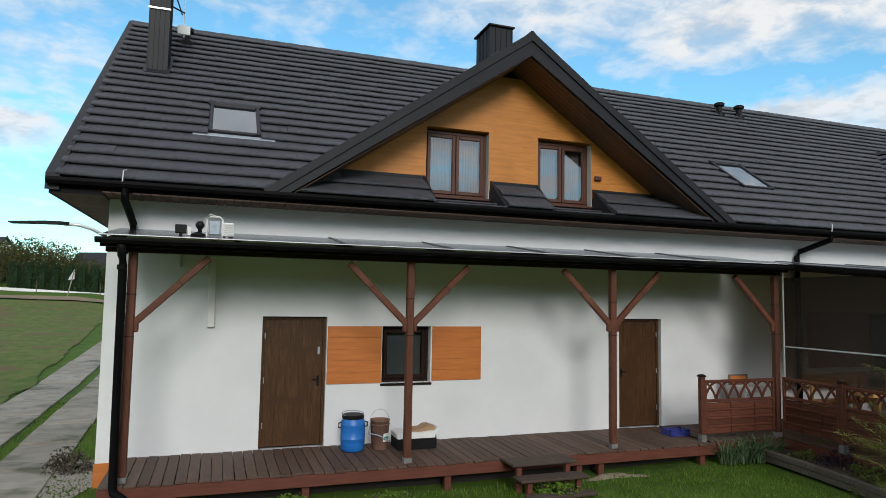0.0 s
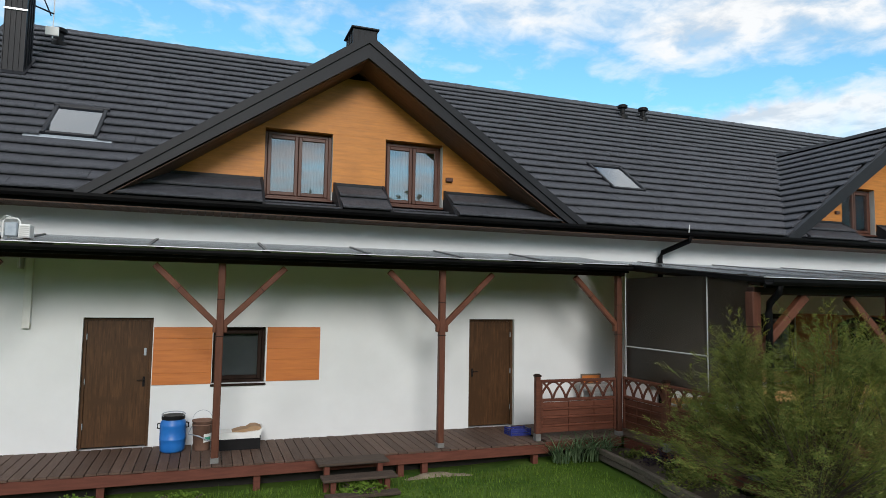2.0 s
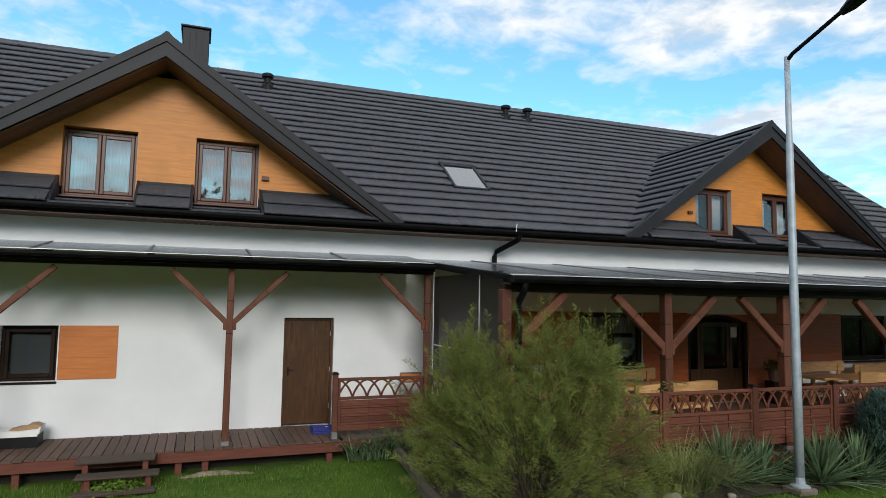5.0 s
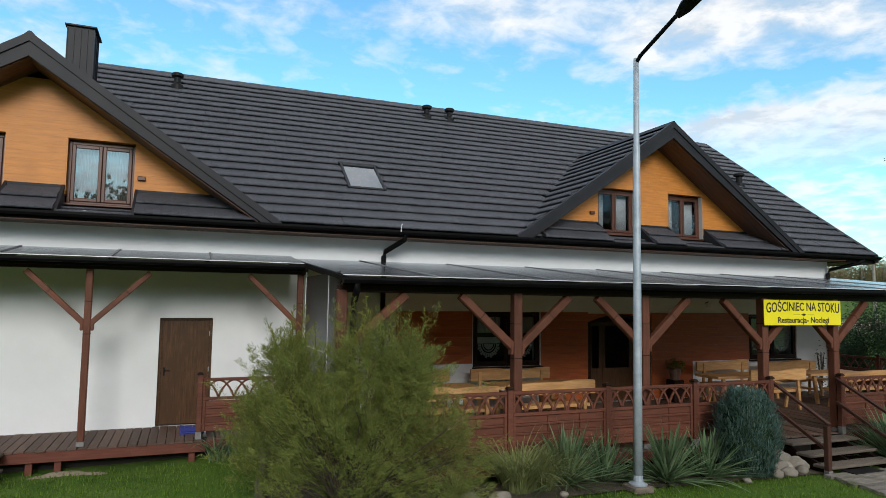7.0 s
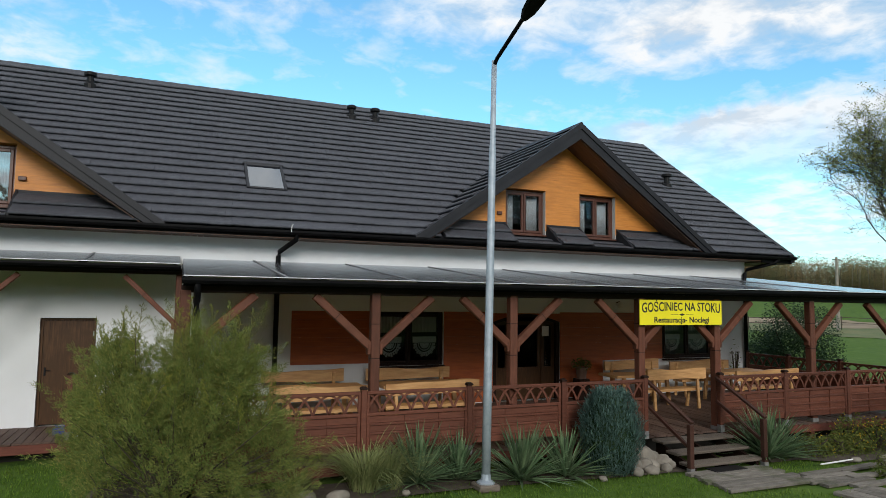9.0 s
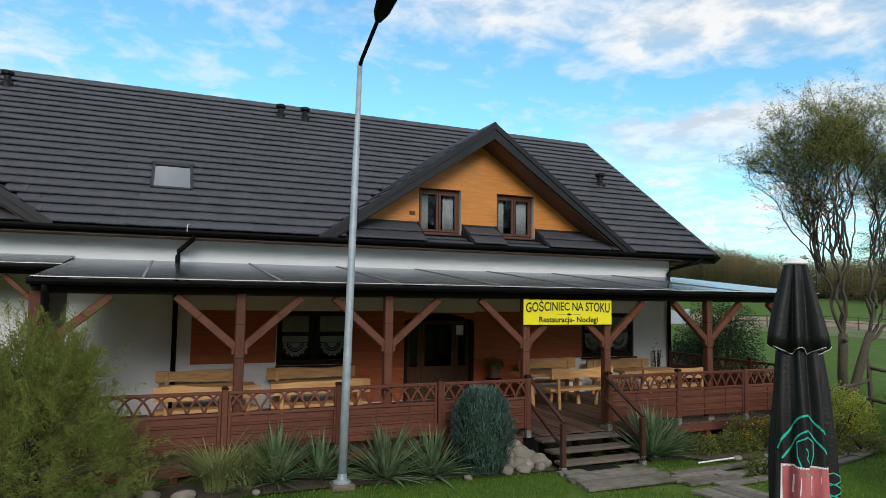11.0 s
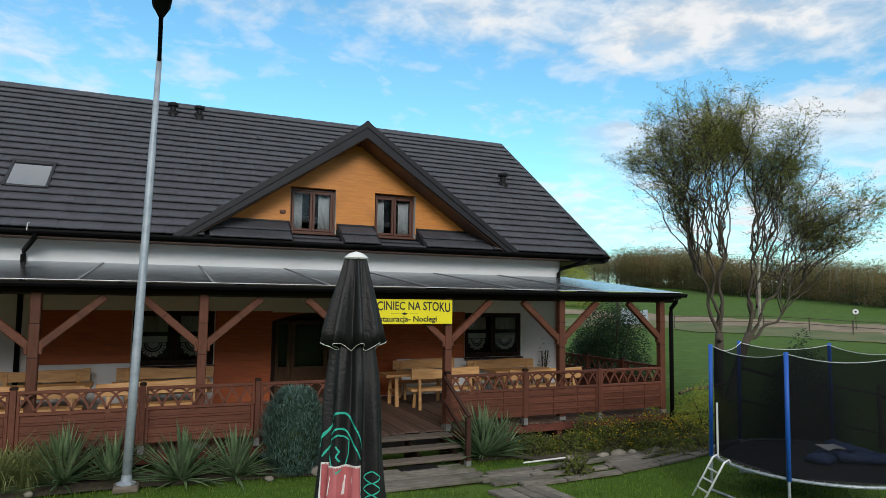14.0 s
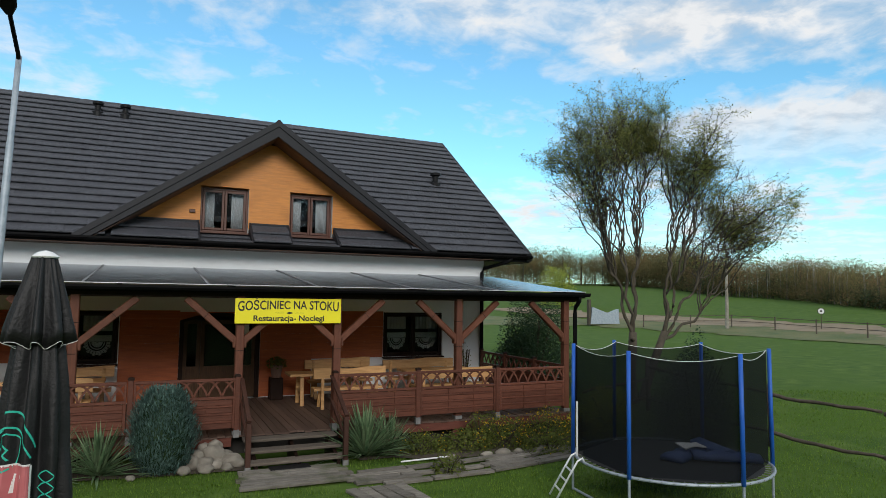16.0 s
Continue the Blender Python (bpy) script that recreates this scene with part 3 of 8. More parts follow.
def gutter(name, x0, x1, y, z, r, parent, mat, along="x"):
    prof = [(-r, 0), (-r * 0.98, -r * 0.5), (-r * 0.6, -r), (r * 0.6, -r), (r, -r * 0.5), (r, 0), (r * 0.86, 0), (r * 0.84, -r * 0.45), (r * 0.5, -r * 0.86), (-r * 0.5, -r * 0.86), (-r * 0.84, -r * 0.45), (-r * 0.86, 0)]
    if along == "x":
        rings = [[(x, y + p, z + q) for p, q in prof] for x in (x0, x1)]
    else:
        rings = [[(y + p, x, z + q) for p, q in prof] for x in (x0, x1)]
    return part(name, Geo().loft(rings), mat, parent, "black gutter")


eg = gutter("gutter", RXL - 0.02, RXR + 0.02, YE - 0.10, ZE - 0.02, 0.085, house, M_GUTTER)
part("eaves_board", Geo().box(RXL, YE - 0.01, ZE - 0.16, RXR, YE + 0.02, ZE - 0.03), M_GUTTER, house)
sof = part("soffit", Geo().box(XL, YE + 0.02, ZE - 0.150, XR, 0.0, ZE - 0.135), M_GUTTER, house, "brown slatted soffit")
slat_me = raw("soffit_slat", Geo().box(0, YE - 0.03, 0, 0.108, 0.0, 0.017), M_SLAT)
x = XL
while x < XR - 0.1:                         # boards across the overhang
    put("soffit_slat", slat_me, pose(x, 0, ZE - 0.175), sof)
    x += 0.124
for a, b in ((RXL + 0.01, XL), (XR, RXR - 0.01)):
    gsf = part("gable_soffit", Geo().box(a, YE + 0.02, ZE - 0.180, b, 12.5, ZE - 0.165), M_GUTTER, house, "brown slatted soffit under the gable overhang")
    sl = raw("soffit_slat", Geo().box(0, 0, 0, b - a, 0.100, 0.017), M_SLAT)
    y = YE + 0.02
    while y < 11.5:                         # the gable overhang is boxed level with the eaves
        put("soffit_slat", sl, pose(a, y, ZE - 0.205), gsf)
        y += 0.119
for a, b in ((RXL, XL), (XR, RXR)):
    part("eaves_return", Geo().box(a, YE - 0.012, ZE - 0.212, b, YE + 0.018, ZE - 0.16), M_GUTTER, house)
for a, b in ((RXL - 0.012, RXL + 0.006), (RXR - 0.006, RXR + 0.012)):
    part("gable_fascia", Geo().box(a, YE, ZE - 0.22, b, 12.6, ZE - 0.10), M_TRIM, house)


# dormers
def dormer(d):
    ax, az, half, s = d["ax"], d["az"], d["half"], d["s"]
    yb = YE + (az - ZE) / SL
    yf = -0.72
    body = part("dormer", Geo().prism([(ax - half + 0.6, ZE + 0.36), (ax + half - 0.6, ZE + 0.36), (ax, az - 0.35)], "y", 0.36, 0.40), M_SHADE, house, "timber-clad gabled dormer with a dark tiled roof")
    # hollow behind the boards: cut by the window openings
    # back sheet in near-black: the attic's shade is in its colour
    body.data = mesh("dormer", Geo().add([(ax - half + 0.2, 3.2, ZE), (ax + half - 0.2, 3.2, ZE), (ax, 3.2, az - 0.3)], [(0, 1, 2)]), M_SHADE)
    L = math.hypot(half, az - ZE)
    rows = int(L / TP)
    for sg in (-1, 1):
        foot = (ax + sg * half, ZE)
        k = 0.14
        part("dormer_roof", Geo().loft([[(ax, yf, az - 0.03), (foot[0], yf + 0.1, foot[1] - 0.03), (ax, yb + 0.3, az - 0.03)],
                                        [(ax, yf, az - 0.03 - k), (foot[0] - sg * k * 1.2, yf + 0.1, foot[1] - 0.03), (ax, yb + 0.3, az - 0.03 - k)]]), M_TRIM, house)
        # soffit slats under the front overhang
        yy = yf + 0.03
        while yy < DY - 0.02:
            gs = Geo()
            gs.loft([[(ax - sg * 0.0, y2, az - 0.36 + dz) for y2, dz in ((yy, 0), (yy + 0.105, 0), (yy + 0.105, 0.015), (yy, 0.015))],
                     [(foot[0] - sg * 0.25, y2, foot[1] + 0.25 * s - 0.28 + dz) for y2, dz in ((yy, 0), (yy + 0.105, 0), (yy + 0.105, 0.015), (yy, 0.015))]])
            yy += 0.112
            part("soffit_board", gs, M_SLAT, house)
        # two-step rake board
        for nm, top, low, y0, y1 in (("rake_board", -0.02, -0.35, yf - 0.03, yf + 0.02), ("rake_trim", 0.07, -0.09, yf - 0.06, yf + 0.08)):
            tip = foot[0] + sg * 0.06
            zt = ZE - 0.06
            part(nm, Geo().prism([(ax, az + top), (tip, zt + top * 0.6 + 0.02), (tip - sg * 0.05, zt - 0.03), (tip - sg * (0.30 if nm == "rake_board" else 0.15), zt - 0.01 if nm == "rake_board" else zt + 0.02), (ax, az + low)], "y", y0, y1), M_TRIM, house)
        # tiles: rows run front to back
        cp, sp = math.cos(math.atan(s)), math.sin(math.atan(s))
        turn = Matrix(((0, -sg * cp, sg * sp, 0), (sg * 1.0, 0, 0, 0), (0, sp, cp, 0), (0, 0, 0, 1)))
        gt = Geo()
        for i in range(rows + 1):
            v = i * TP
            x0, z0 = foot[0] - sg * v * cp, foot[1] + v * sp
            if z0 > az - 0.24:
                break
            y = yf + 0.22 + (i % 3) * 0.12
            yend = YE + (z0 + 0.25 - ZE) / SL + 0.1
            while y < yend:
                m = Matrix.Translation((x0, y, z0)) @ turn
                gt.add([m @ Vector(p) for p in tg.v], tg.f)
                y += TW
        tagged(part("dormer_tiles", raw("dormer_tiles", gt, M_TILEJ), M_TILEJ, house), kind="stuff")
    part("dormer_ridge_cap", Geo().prism([(ax - 0.13, az - 0.03), (ax - 0.02, az + 0.085), (ax + 0.02, az + 0.085), (ax + 0.13, az - 0.03)], "y", yf - 0.05, yb + 0.1), M_TRIM, house)
    # boards
    z = ZE + 0.40
    h = 0.152
    while z < az - 0.50:
        z1 = min(z + h, az - 0.34)
        def reach(q):
            return max(0.01, (az - 0.30 - q) / s)
        def clipx(q, u):
            return max(-reach(q), min(reach(q), u - ax)) + ax
        cuts = [(a - 0.0, b) for a, b, c, e in d["win"] if c < z1 - 0.02 and e > z + 0.02]
        spans, left = [], ax - 9
        for a, b in cuts:
            spans.append((left, a)); left = b
        spans.append((left, ax + 9))
        for a, b in spans:
            pts = [(clipx(z, a), z), (clipx(z, b), z), (clipx(z1 - 0.0016, b), z1 - 0.0016), (clipx(z1 - 0.0016, a), z1 - 0.0016)]
            for wa, wb, wc, we in d["win"]:        # notch at the heads
                pass
            if pts[1][0] - pts[0][0] > 0.05:
                part("board", Geo().prism(pts, "y", DY, DY + 0.3), M_HONEY, house)
        z = z1
    # window aprons: a lower strip of roof between dark cheeks
    for a, b, c, e in d["win"]:
        y1 = DY
        zt = c - 0.035
        ap = part("apron", Geo().loft([[(a - 0.03, YE, ZE - 0.03), (b + 0.045, YE, ZE - 0.03), (b + 0.045, y1 + 0.1, zt - 0.03), (a - 0.03, y1 + 0.1, zt - 0.03)],
                                       [(a - 0.03, YE, ZE), (b + 0.045, YE, ZE), (b + 0.045, y1 + 0.1, zt), (a - 0.03, y1 + 0.1, zt)]]), M_TRIM, house, "dark tiled strip below the dormer window")
        pa = math.atan2(zt - ZE, y1 + 0.1 - YE)
        la = math.hypot(zt - ZE, y1 + 0.1 - YE)
        nt_ = 3
        for i in range(2):
            for k in range(nt_):
                wk_ = (b - a + 0.05) / nt_
                put("roof_tile", tile_me, Matrix.Translation((a - 0.01 + (k + 0.5) * wk_, YE - 0.02 + i * la / 2 * math.cos(pa), ZE - 0.03 + i * la / 2 * math.sin(pa))) @ pose(0, 0, 0, math.degrees(pa), 0, 0) @ Matrix.Diagonal((wk_ / TW, la / 2 / TP, 0.7, 1)), ap)
        for xx in (a - 0.06, b + 0.025):
            part("cheek", Geo().prism([(YE + 0.02, ZE - 0.02), (YE + 0.02, ZE + 0.05), (y1, roof_z(y1) + 0.085), (y1 + 0.10, roof_z(y1) + 0.085), (y1 + 0.10, ZE - 0.02)], "x", xx, xx + 0.05), M_TRIM, house, "dark sheet cheek beside the dormer window")
    part("flashing", Geo().box(ax - half + 0.75, DY - 0.03, roof_z(DY) - 0.01, min(w[0] for w in d["win"]) - 0.06, DY - 0.004, roof_z(DY) + 0.075), M_TRIM, house)
    part("flashing", Geo().box(d["win"][0][1] + 0.075, DY - 0.03, roof_z(DY) - 0.01, d["win"][1][0] - 0.06, DY - 0.004, roof_z(DY) + 0.075), M_TRIM, house)
    part("flashing", Geo().box(d["win"][1][1] + 0.075, DY - 0.03, roof_z(DY) + 0.02, ax + half - 0.75, DY - 0.004, roof_z(DY) + 0.075), M_TRIM, house)


for d in DORMERS:
    dormer(d)


# windows
def frame_geo(x0, x1, z0, z1, y, w, t):
    g = Geo()
    g.cbox(x0, y, z0, x0 + w, y + t, z1, 0.008).cbox(x1 - w, y, z0, x1, y + t, z1, 0.008)
    g.cbox(x0 + w, y, z0, x1 - w, y + t, z0 + w, 0.008).cbox(x0 + w, y, z1 - w, x1 - w, y + t, z1, 0.008)
    return g


def window(x0, x1, z0, z1, y, mat, leaves=2, sill=True, label="", glass=None):
    w = part("window", frame_geo(x0, x1, z0, z1, y, 0.055, 0.09), mat, house, label)
    n = leaves
    step = (x1 - x0 - 0.11) / n
    for i in range(n):
        a = x0 + 0.055 + i * step
        part("sash", frame_geo(a + 0.004, a + step - 0.004, z0 + 0.058, z1 - 0.058, y - 0.018, 0.062, 0.07), mat, w)
        p = part("pane", Geo().box(a + 0.06, y + 0.01, z0 + 0.11, a + step - 0.06, y + 0.022, z1 - 0.11), glass or M_GLASS, w)
        p.visible_shadow = False
    if sill:
        part("sill", Geo().cbox(x0 - 0.02, y - 0.17, z0 - 0.040, x1 + 0.02, y, z0 - 0.002, 0.008), mat, w)
    return w


for d in DORMERS:
    for a, b, c, e in d["win"]:
        window(a, b, c, e, DY + 0.14, M_FRAME, label="brown two-leaf dormer window with lace curtains", glass=M_GLASSUP if d["ax"] < 10 else M_GLASS)
        part("reveal", Geo().box(b - 0.002, DY + 0.002, c, b + 0.012, DY + 0.14, e), M_GREY, house)
window(1.93, 2.78, 0.96, 1.90, 0.14, M_FRAMED, 1, label="dark single window")
part("window_blind", Geo().box(1.99, 0.235, 1.02, 2.72, 0.24, 1.86), material("grey_blind", (0.040, 0.043, 0.047), (0.075, 0.080, 0.085), 0.9, 2.0, 5), house, "dull grey blind inside the window")
window(13.14, 14.90, 0.95, 2.21, 0.03, M_FRAMED, label="dark two-leaf restaurant window")
window(21.55, 23.36, 0.95, 2.19, 0.03, M_FRAMED, label="dark two-leaf restaurant window")


def pleated(x0, x1, z0, z1, y, depth=0.02, folds=9):
    g = Geo()
    n = folds * 6
    rows = [z0, z1]
    rings = []
    for z in rows:
        rings.append([(x0 + (x1 - x0) * i / n, y + depth * math.sin(i / 6 * 2 * math.pi), z) for i in range(n + 1)] +
                     [(x0 + (x1 - x0) * i / n, y + depth * math.sin(i / 6 * 2 * math.pi) + 0.004, z) for i in range(n, -1, -1)])
    return g.loft(rings)


for d in DORMERS:
    for a, b, c, e in d["win"]:
        half_open = d["ax"] > 10
        for u, v in (((a + 0.1, a + 0.36), (b - 0.40, b - 0.1)) if half_open else ((a + 0.1, (a + b) / 2 - 0.02), ((a + b) / 2 + 0.02, b - 0.1))):
            tagged(part("curtain", pleated(u, v, c + 0.03, e - 0.06, DY + 0.30), M_LACE, smooth=True), "white pleated lace curtain behind the dormer window", "curtain", "dormer curtains")

# near-black sheets paint the dark of the rooms behind the dormers
for d in DORMERS:
    part("attic_wall", Geo().prism([(d["ax"] - 2.6, 3.1), (d["ax"] + 2.6, 3.1), (d["ax"] + 2.6, 5.0), (d["ax"], 6.4), (d["ax"] - 2.6, 5.0)], "y", 2.4, 2.5), M_SHADE, house)


# doors
def house_door(x0, x1, handle_right, label):
    d = part("door", Geo().cbox(x0 + 0.05, 0.10, 0.015, x1 - 0.05, 0.155, 1.995, 0.004), M_DOOR, house, label)
    part("door_frame", Geo().box(x0, 0.08, 0.0, x0 + 0.048, 0.17, 2.05).box(x1 - 0.048, 0.08, 0.0, x1, 0.17, 2.05).box(x0 + 0.048, 0.08, 2.0, x1 - 0.048, 0.17, 2.05), M_DOOR, d)
    hx = x1 - 0.11 if handle_right else x0 + 0.11
    sg = -1 if handle_right else 1
    part("door_handle", Geo().cbox(hx - 0.02, 0.092, 0.94, hx + 0.016, 0.10, 1.10, 0.003).tube([(hx, 0.095, 1.05), (hx, 0.05, 1.05), (hx + sg * 0.10, 0.045, 1.05)], 0.007), M_BLACKP, d)
    if handle_right:
        part("lock_plate", Geo().cbox(hx - 0.018, 0.092, 1.44, hx + 0.018, 0.10, 1.56, 0.003), M_STEEL, d)
    for z in (0.3, 1.0, 1.7):
        part("hinge", Geo().tube([((x0 + 0.05) if handle_right else (x1 - 0.05), 0.085, z), ((x0 + 0.05) if handle_right else (x1 - 0.05), 0.085, z + 0.09)], 0.009), M_STEEL, d)
    return d


house_door(0.0, 1.01, True, "dark walnut-grained metal entrance door, closed")
house_door(6.55, 7.51, False, "dark walnut-grained metal side door, closed")

# arched restaurant door
AX0, AX1, AZ = 16.25, 18.19, 2.18


def arch(q, z0, rise):
    return [(AX0 + q + (AX1 - AX0 - 2 * q) * i / 14, z0 + rise * math.sin(math.pi * i / 14)) for i in range(15)]


ad = part("door", Geo().prism([(AX0, 0.0), (AX0 + 0.1, 0.0), *[(x, z) for x, z in arch(0.1, 1.93, 0.16)], (AX1 - 0.1, 0.0), (AX1, 0.0), *reversed(arch(0.0, 1.97, 0.20))], "y", 0.012, 0.18), M_FRAMED, house, "dark arched double door with glazing")
for a, b in ((AX0 + 0.1, 16.75), (16.76, 17.68), (17.69, AX1 - 0.1)):
    part("door_leaf", Geo().box(a, 0.11, 0.02, b, 0.16, 0.82).box(a, 0.11, 0.82, a + 0.09, 0.16, 1.96).box(b - 0.09, 0.11, 0.82, b, 0.16, 1.96).box(a + 0.09, 0.11, 1.88, b - 0.09, 0.16, 1.98), M_DOOR, ad)
    p = part("pane", Geo().box(a + 0.08, 0.13, 0.80, b - 0.08, 0.14, 1.92), M_GLASS, ad)
    p.visible_shadow = False
part("notice", Geo().box(17.72, 0.095, 1.60, 17.92, 0.105, 1.86), M_WHITEP, ad, "pale paper notice on the glass")


part("arch_corner", Geo().prism([(AX0, 1.97), (AX0, 2.185), (AX0 + 0.97, 2.185)] + [p for p in reversed(arch(0.0, 1.972, 0.20)) if AX0 + 0.02 < p[0] < AX0 + 0.98], "y", -0.012, 0.1), M_RUST, house)
part("arch_corner", Geo().prism([(AX1, 1.97), (AX1, 2.185), (AX1 - 0.97, 2.185)] + [p for p in arch(0.0, 1.972, 0.20) if AX1 - 0.98 < p[0] < AX1 - 0.02], "y", -0.012, 0.1), M_RUST, house)


# board panels on the wall
def panel(name, x0, x1, z0, z1, mat, rows, label="", y=-0.018, brk=()):
    h = (z1 - z0) / rows
    for i in range(rows):
        xs = [x0, *[q + (0.7 if i % 2 else 0) for q in brk], x1]
        for a, b in zip(xs, xs[1:]):
            part(name, Geo().cbox(a + 0.002, y, z0 + i * h, b - 0.002, 0.0, z0 + (i + 1) * h - 0.0012, 0.0018), mat, house, label)


panel("wall_board", 1.02, 1.92, 0.97, 1.90, M_ORANGE, 5)
panel("wall_board", 2.80, 3.705, 0.985, 1.90, M_ORANGE, 5)
panel("wall_board", 11.29, 13.12, 1.03, 2.22, M_RUST, 6)
panel("wall_board", 14.92, 16.25, 0.02, 2.22, M_RUST, 11)
panel("wall_board", 18.19, 19.532, 0.02, 2.22, M_RUST, 11)
panel("wall_board", 19.530, 21.54, 0.95, 2.22, M_RUST, 6)


# roof windows
def skylight(x0, x1, y0, y1):
    v0 = (y0 - YE) / math.cos(PITCH)
    v1 = (y1 - YE) / math.cos(PITCH)
    m = Matrix.Translation((0, YE, ZE)) @ TILE_TURN
    def tr(g):
        g.v = [tuple(m @ Vector(p)) for p in g.v]
        return g
    g = Geo()
    f = 0.065
    g.cbox(x0, v0, 0, x0 + f, v1, 0.11, 0.012).cbox(x1 - f, v0, 0, x1, v1, 0.11, 0.012)
    g.cbox(x0 + f, v0, 0, x1 - f, v0 + f, 0.10, 0.012).cbox(x0 + f, v1 - f, 0, x1 - f, v1, 0.115, 0.012)
    s = part("roof_window", tr(g), M_TRIM, house, "roof window in a dark frame reflecting the sky")
    p = part("pane", tr(Geo().box(x0 + f - 0.01, v0 + f - 0.01, 0.07, x1 - f + 0.01, v1 - f + 0.01, 0.082)), M_SKYGLASS, s)
    part("blind", tr(Geo().box(x0 + f, v0 + f, 0.012, x1 - f, v1 - f, 0.02)), M_BAR, s)
    part("flashing", tr(Geo().cbox(x0 - 0.24, v0 - 0.12, 0.035, x1 + 0.24, v0 - 0.01, 0.055, 0.006)), M_STEEL, s, "grey lead flashing")
    part("top_cover", tr(Geo().cbox(x0 - 0.03, v1, 0.03, x1 + 0.03, v1 + 0.08, 0.12, 0.012)), M_TRIM, s)


for s in SKYLIGHTS:
    skylight(*s)


# chimneys and vents
def chimney(x0, x1, y0, y1, ztop, cap, label):
    zb = roof_z(y0) - 0.15
    g = Geo().box(x0, y0, zb, x1, y1, ztop)
    c = part("chimney", g, M_TRIM, house, label)
    n = 4
    for i in range(n + 1):
        xx = x0 + (x1 - x0) * i / n
        part("seam", Geo().box(xx - 0.008, y0 - 0.02, zb, xx + 0.008, y0, ztop - 0.02), M_TRIM, c)
    for i in range(1, 4):
        yy = y0 + (y1 - y0) * i / 4
        part("seam", Geo().box(x0 - 0.02, yy - 0.008, zb, x0, yy + 0.008, ztop - 0.02).box(x1, yy - 0.008, zb, x1 + 0.02, yy + 0.008, ztop - 0.02), M_TRIM, c)
    if cap:
        part("cap", Geo().cbox(x0 - 0.05, y0 - 0.05, ztop, x1 + 0.05, y1 + 0.05, ztop + 0.04, 0.01), M_TRIM, c)
        for i in range(3):
            yy = y0 + 0.1 + i * (y1 - y0 - 0.2) / 2.4
            part("flue_slot", Geo().box(x0 - 0.004, yy, ztop - 0.26, x0 + 0.01, yy + 0.1, ztop - 0.08), M_BLACKP, c)
    return c


chimney(4.46, 4.96, 1.50, 2.25, 8.08, True, "dark sheet-clad chimney behind the dormer ridge")
c = chimney(-2.19, -1.82, 3.15, 3.75, 9.3, False, "tall dark sheet-clad chimney with a pale band")
part("band", Geo().box(-2.21, 3.12, 8.04, -1.80, 3.145, 8.075), M_ALU, c, "white metal band")
g = Geo()
m = Matrix.Translation((0, YE, ZE)) @ TILE_TURN
g.box(-2.25, (3.06 - YE) / math.cos(PITCH), 0.07, -1.76, (3.85 - YE) / math.cos(PITCH), 0.095)
g.v = [tuple(m @ Vector(p)) for p in g.v]
part("chimney_flashing", g, M_TRIM, house)


def vent(x, y, h=0.44, r=0.088):
    z = roof_z(y)
    v = part("vent", Geo().lathe([(r, z - 0.2), (r, z + h - 0.14), (r * 1.15, z + h - 0.12)], x, y, 14), M_BLACKP, house, "black roof vent pipe")
    part("cowl", Geo().lathe([(r * 1.1, z + h - 0.13), (r * 1.75, z + h - 0.10), (r * 1.8, z + h - 0.03), (r * 1.3, z + h), (0.01, z + h + 0.01)], x, y, 14), M_BLACKP, v)
    part("collar", Geo().lathe([(r * 1.9, z - 0.14), (r * 1.8, z + 0.10), (r * 1.05, z + 0.16)], x, y, 14), M_BLACKP, v)


for x, y in ((-1.60, 4.95), (6.52, 5.08), (13.80, 5.14), (14.57, 5.14)):
    vent(x, y)
vent(24.30, 2.80, 0.48, 0.10)
# aerial by the chimney
an = thing("antenna", "white mast aerial with a square panel beside the chimney", "antenna", at=(-1.62, 4.4, roof_z(4.4)))
part("mast", Geo().tube([(0, 0, 0.40), (0, 0, 2.0)], 0.014), M_ALU, an)
part("panel", Geo().cbox(-0.13, -0.08, 0.44, 0.13, -0.03, 0.64, 0.01), M_WHITEP, an, "white square aerial panel")
part("bracket", Geo().tube([(-0.28, -0.3, 0.95), (0, 0, 0.95)], 0.018).tube([(-0.25, -0.3, 1.4), (-0.05, 0, 0.9)], 0.014), M_BLACKP, an)


# downpipes
def downpipe(pts, r=0.05, label="black downpipe"):
    return part("downpipe", Geo().tube(pts, r, 10), M_GUTTER, house, label, True)


downpipe([(-1.95, YE - 0.1, 3.84), (-1.95, YE - 0.08, 3.66), (-1.90, -0.08, 3.40), (-1.90, -0.08, 3.25)], 0.055)
downpipe([(11.25, YE - 0.1, 3.84), (11.22, YE - 0.06, 3.72), (10.97, -0.14, 3.50), (10.95, -0.09, 3.40), (10.95, -0.09, 0.0)], 0.055)
downpipe([(25.3, YE - 0.1, 3.84), (25.2, YE - 0.05, 3.72), (24.66, -0.12, 3.52), (24.62, -0.09, 3.4), (24.62, -0.09, 0.0)], 0.055)
for t_ in ((-1.98, 3.93), (11.1, 3.9)):
    part("gutter_clip", Geo().tube([(t_[0], YE - 0.19, t_[1] - 0.03), (t_[0] + 0.01, YE - 0.2, t_[1] + 0.12), (t_[0] + 0.04, YE - 0.16, t_[1] + 0.14)], 0.008), M_WHITEP, house, "white gutter clip")
for x, z in ((6.10, 4.72), (16.42, 4.72)):
    part("wall_lamp_small", Geo().cbox(x - 0.07, DY - 0.06, z - 0.04, x + 0.07, DY, z + 0.04, 0.01), M_FRAME, house, "small brown sensor box")

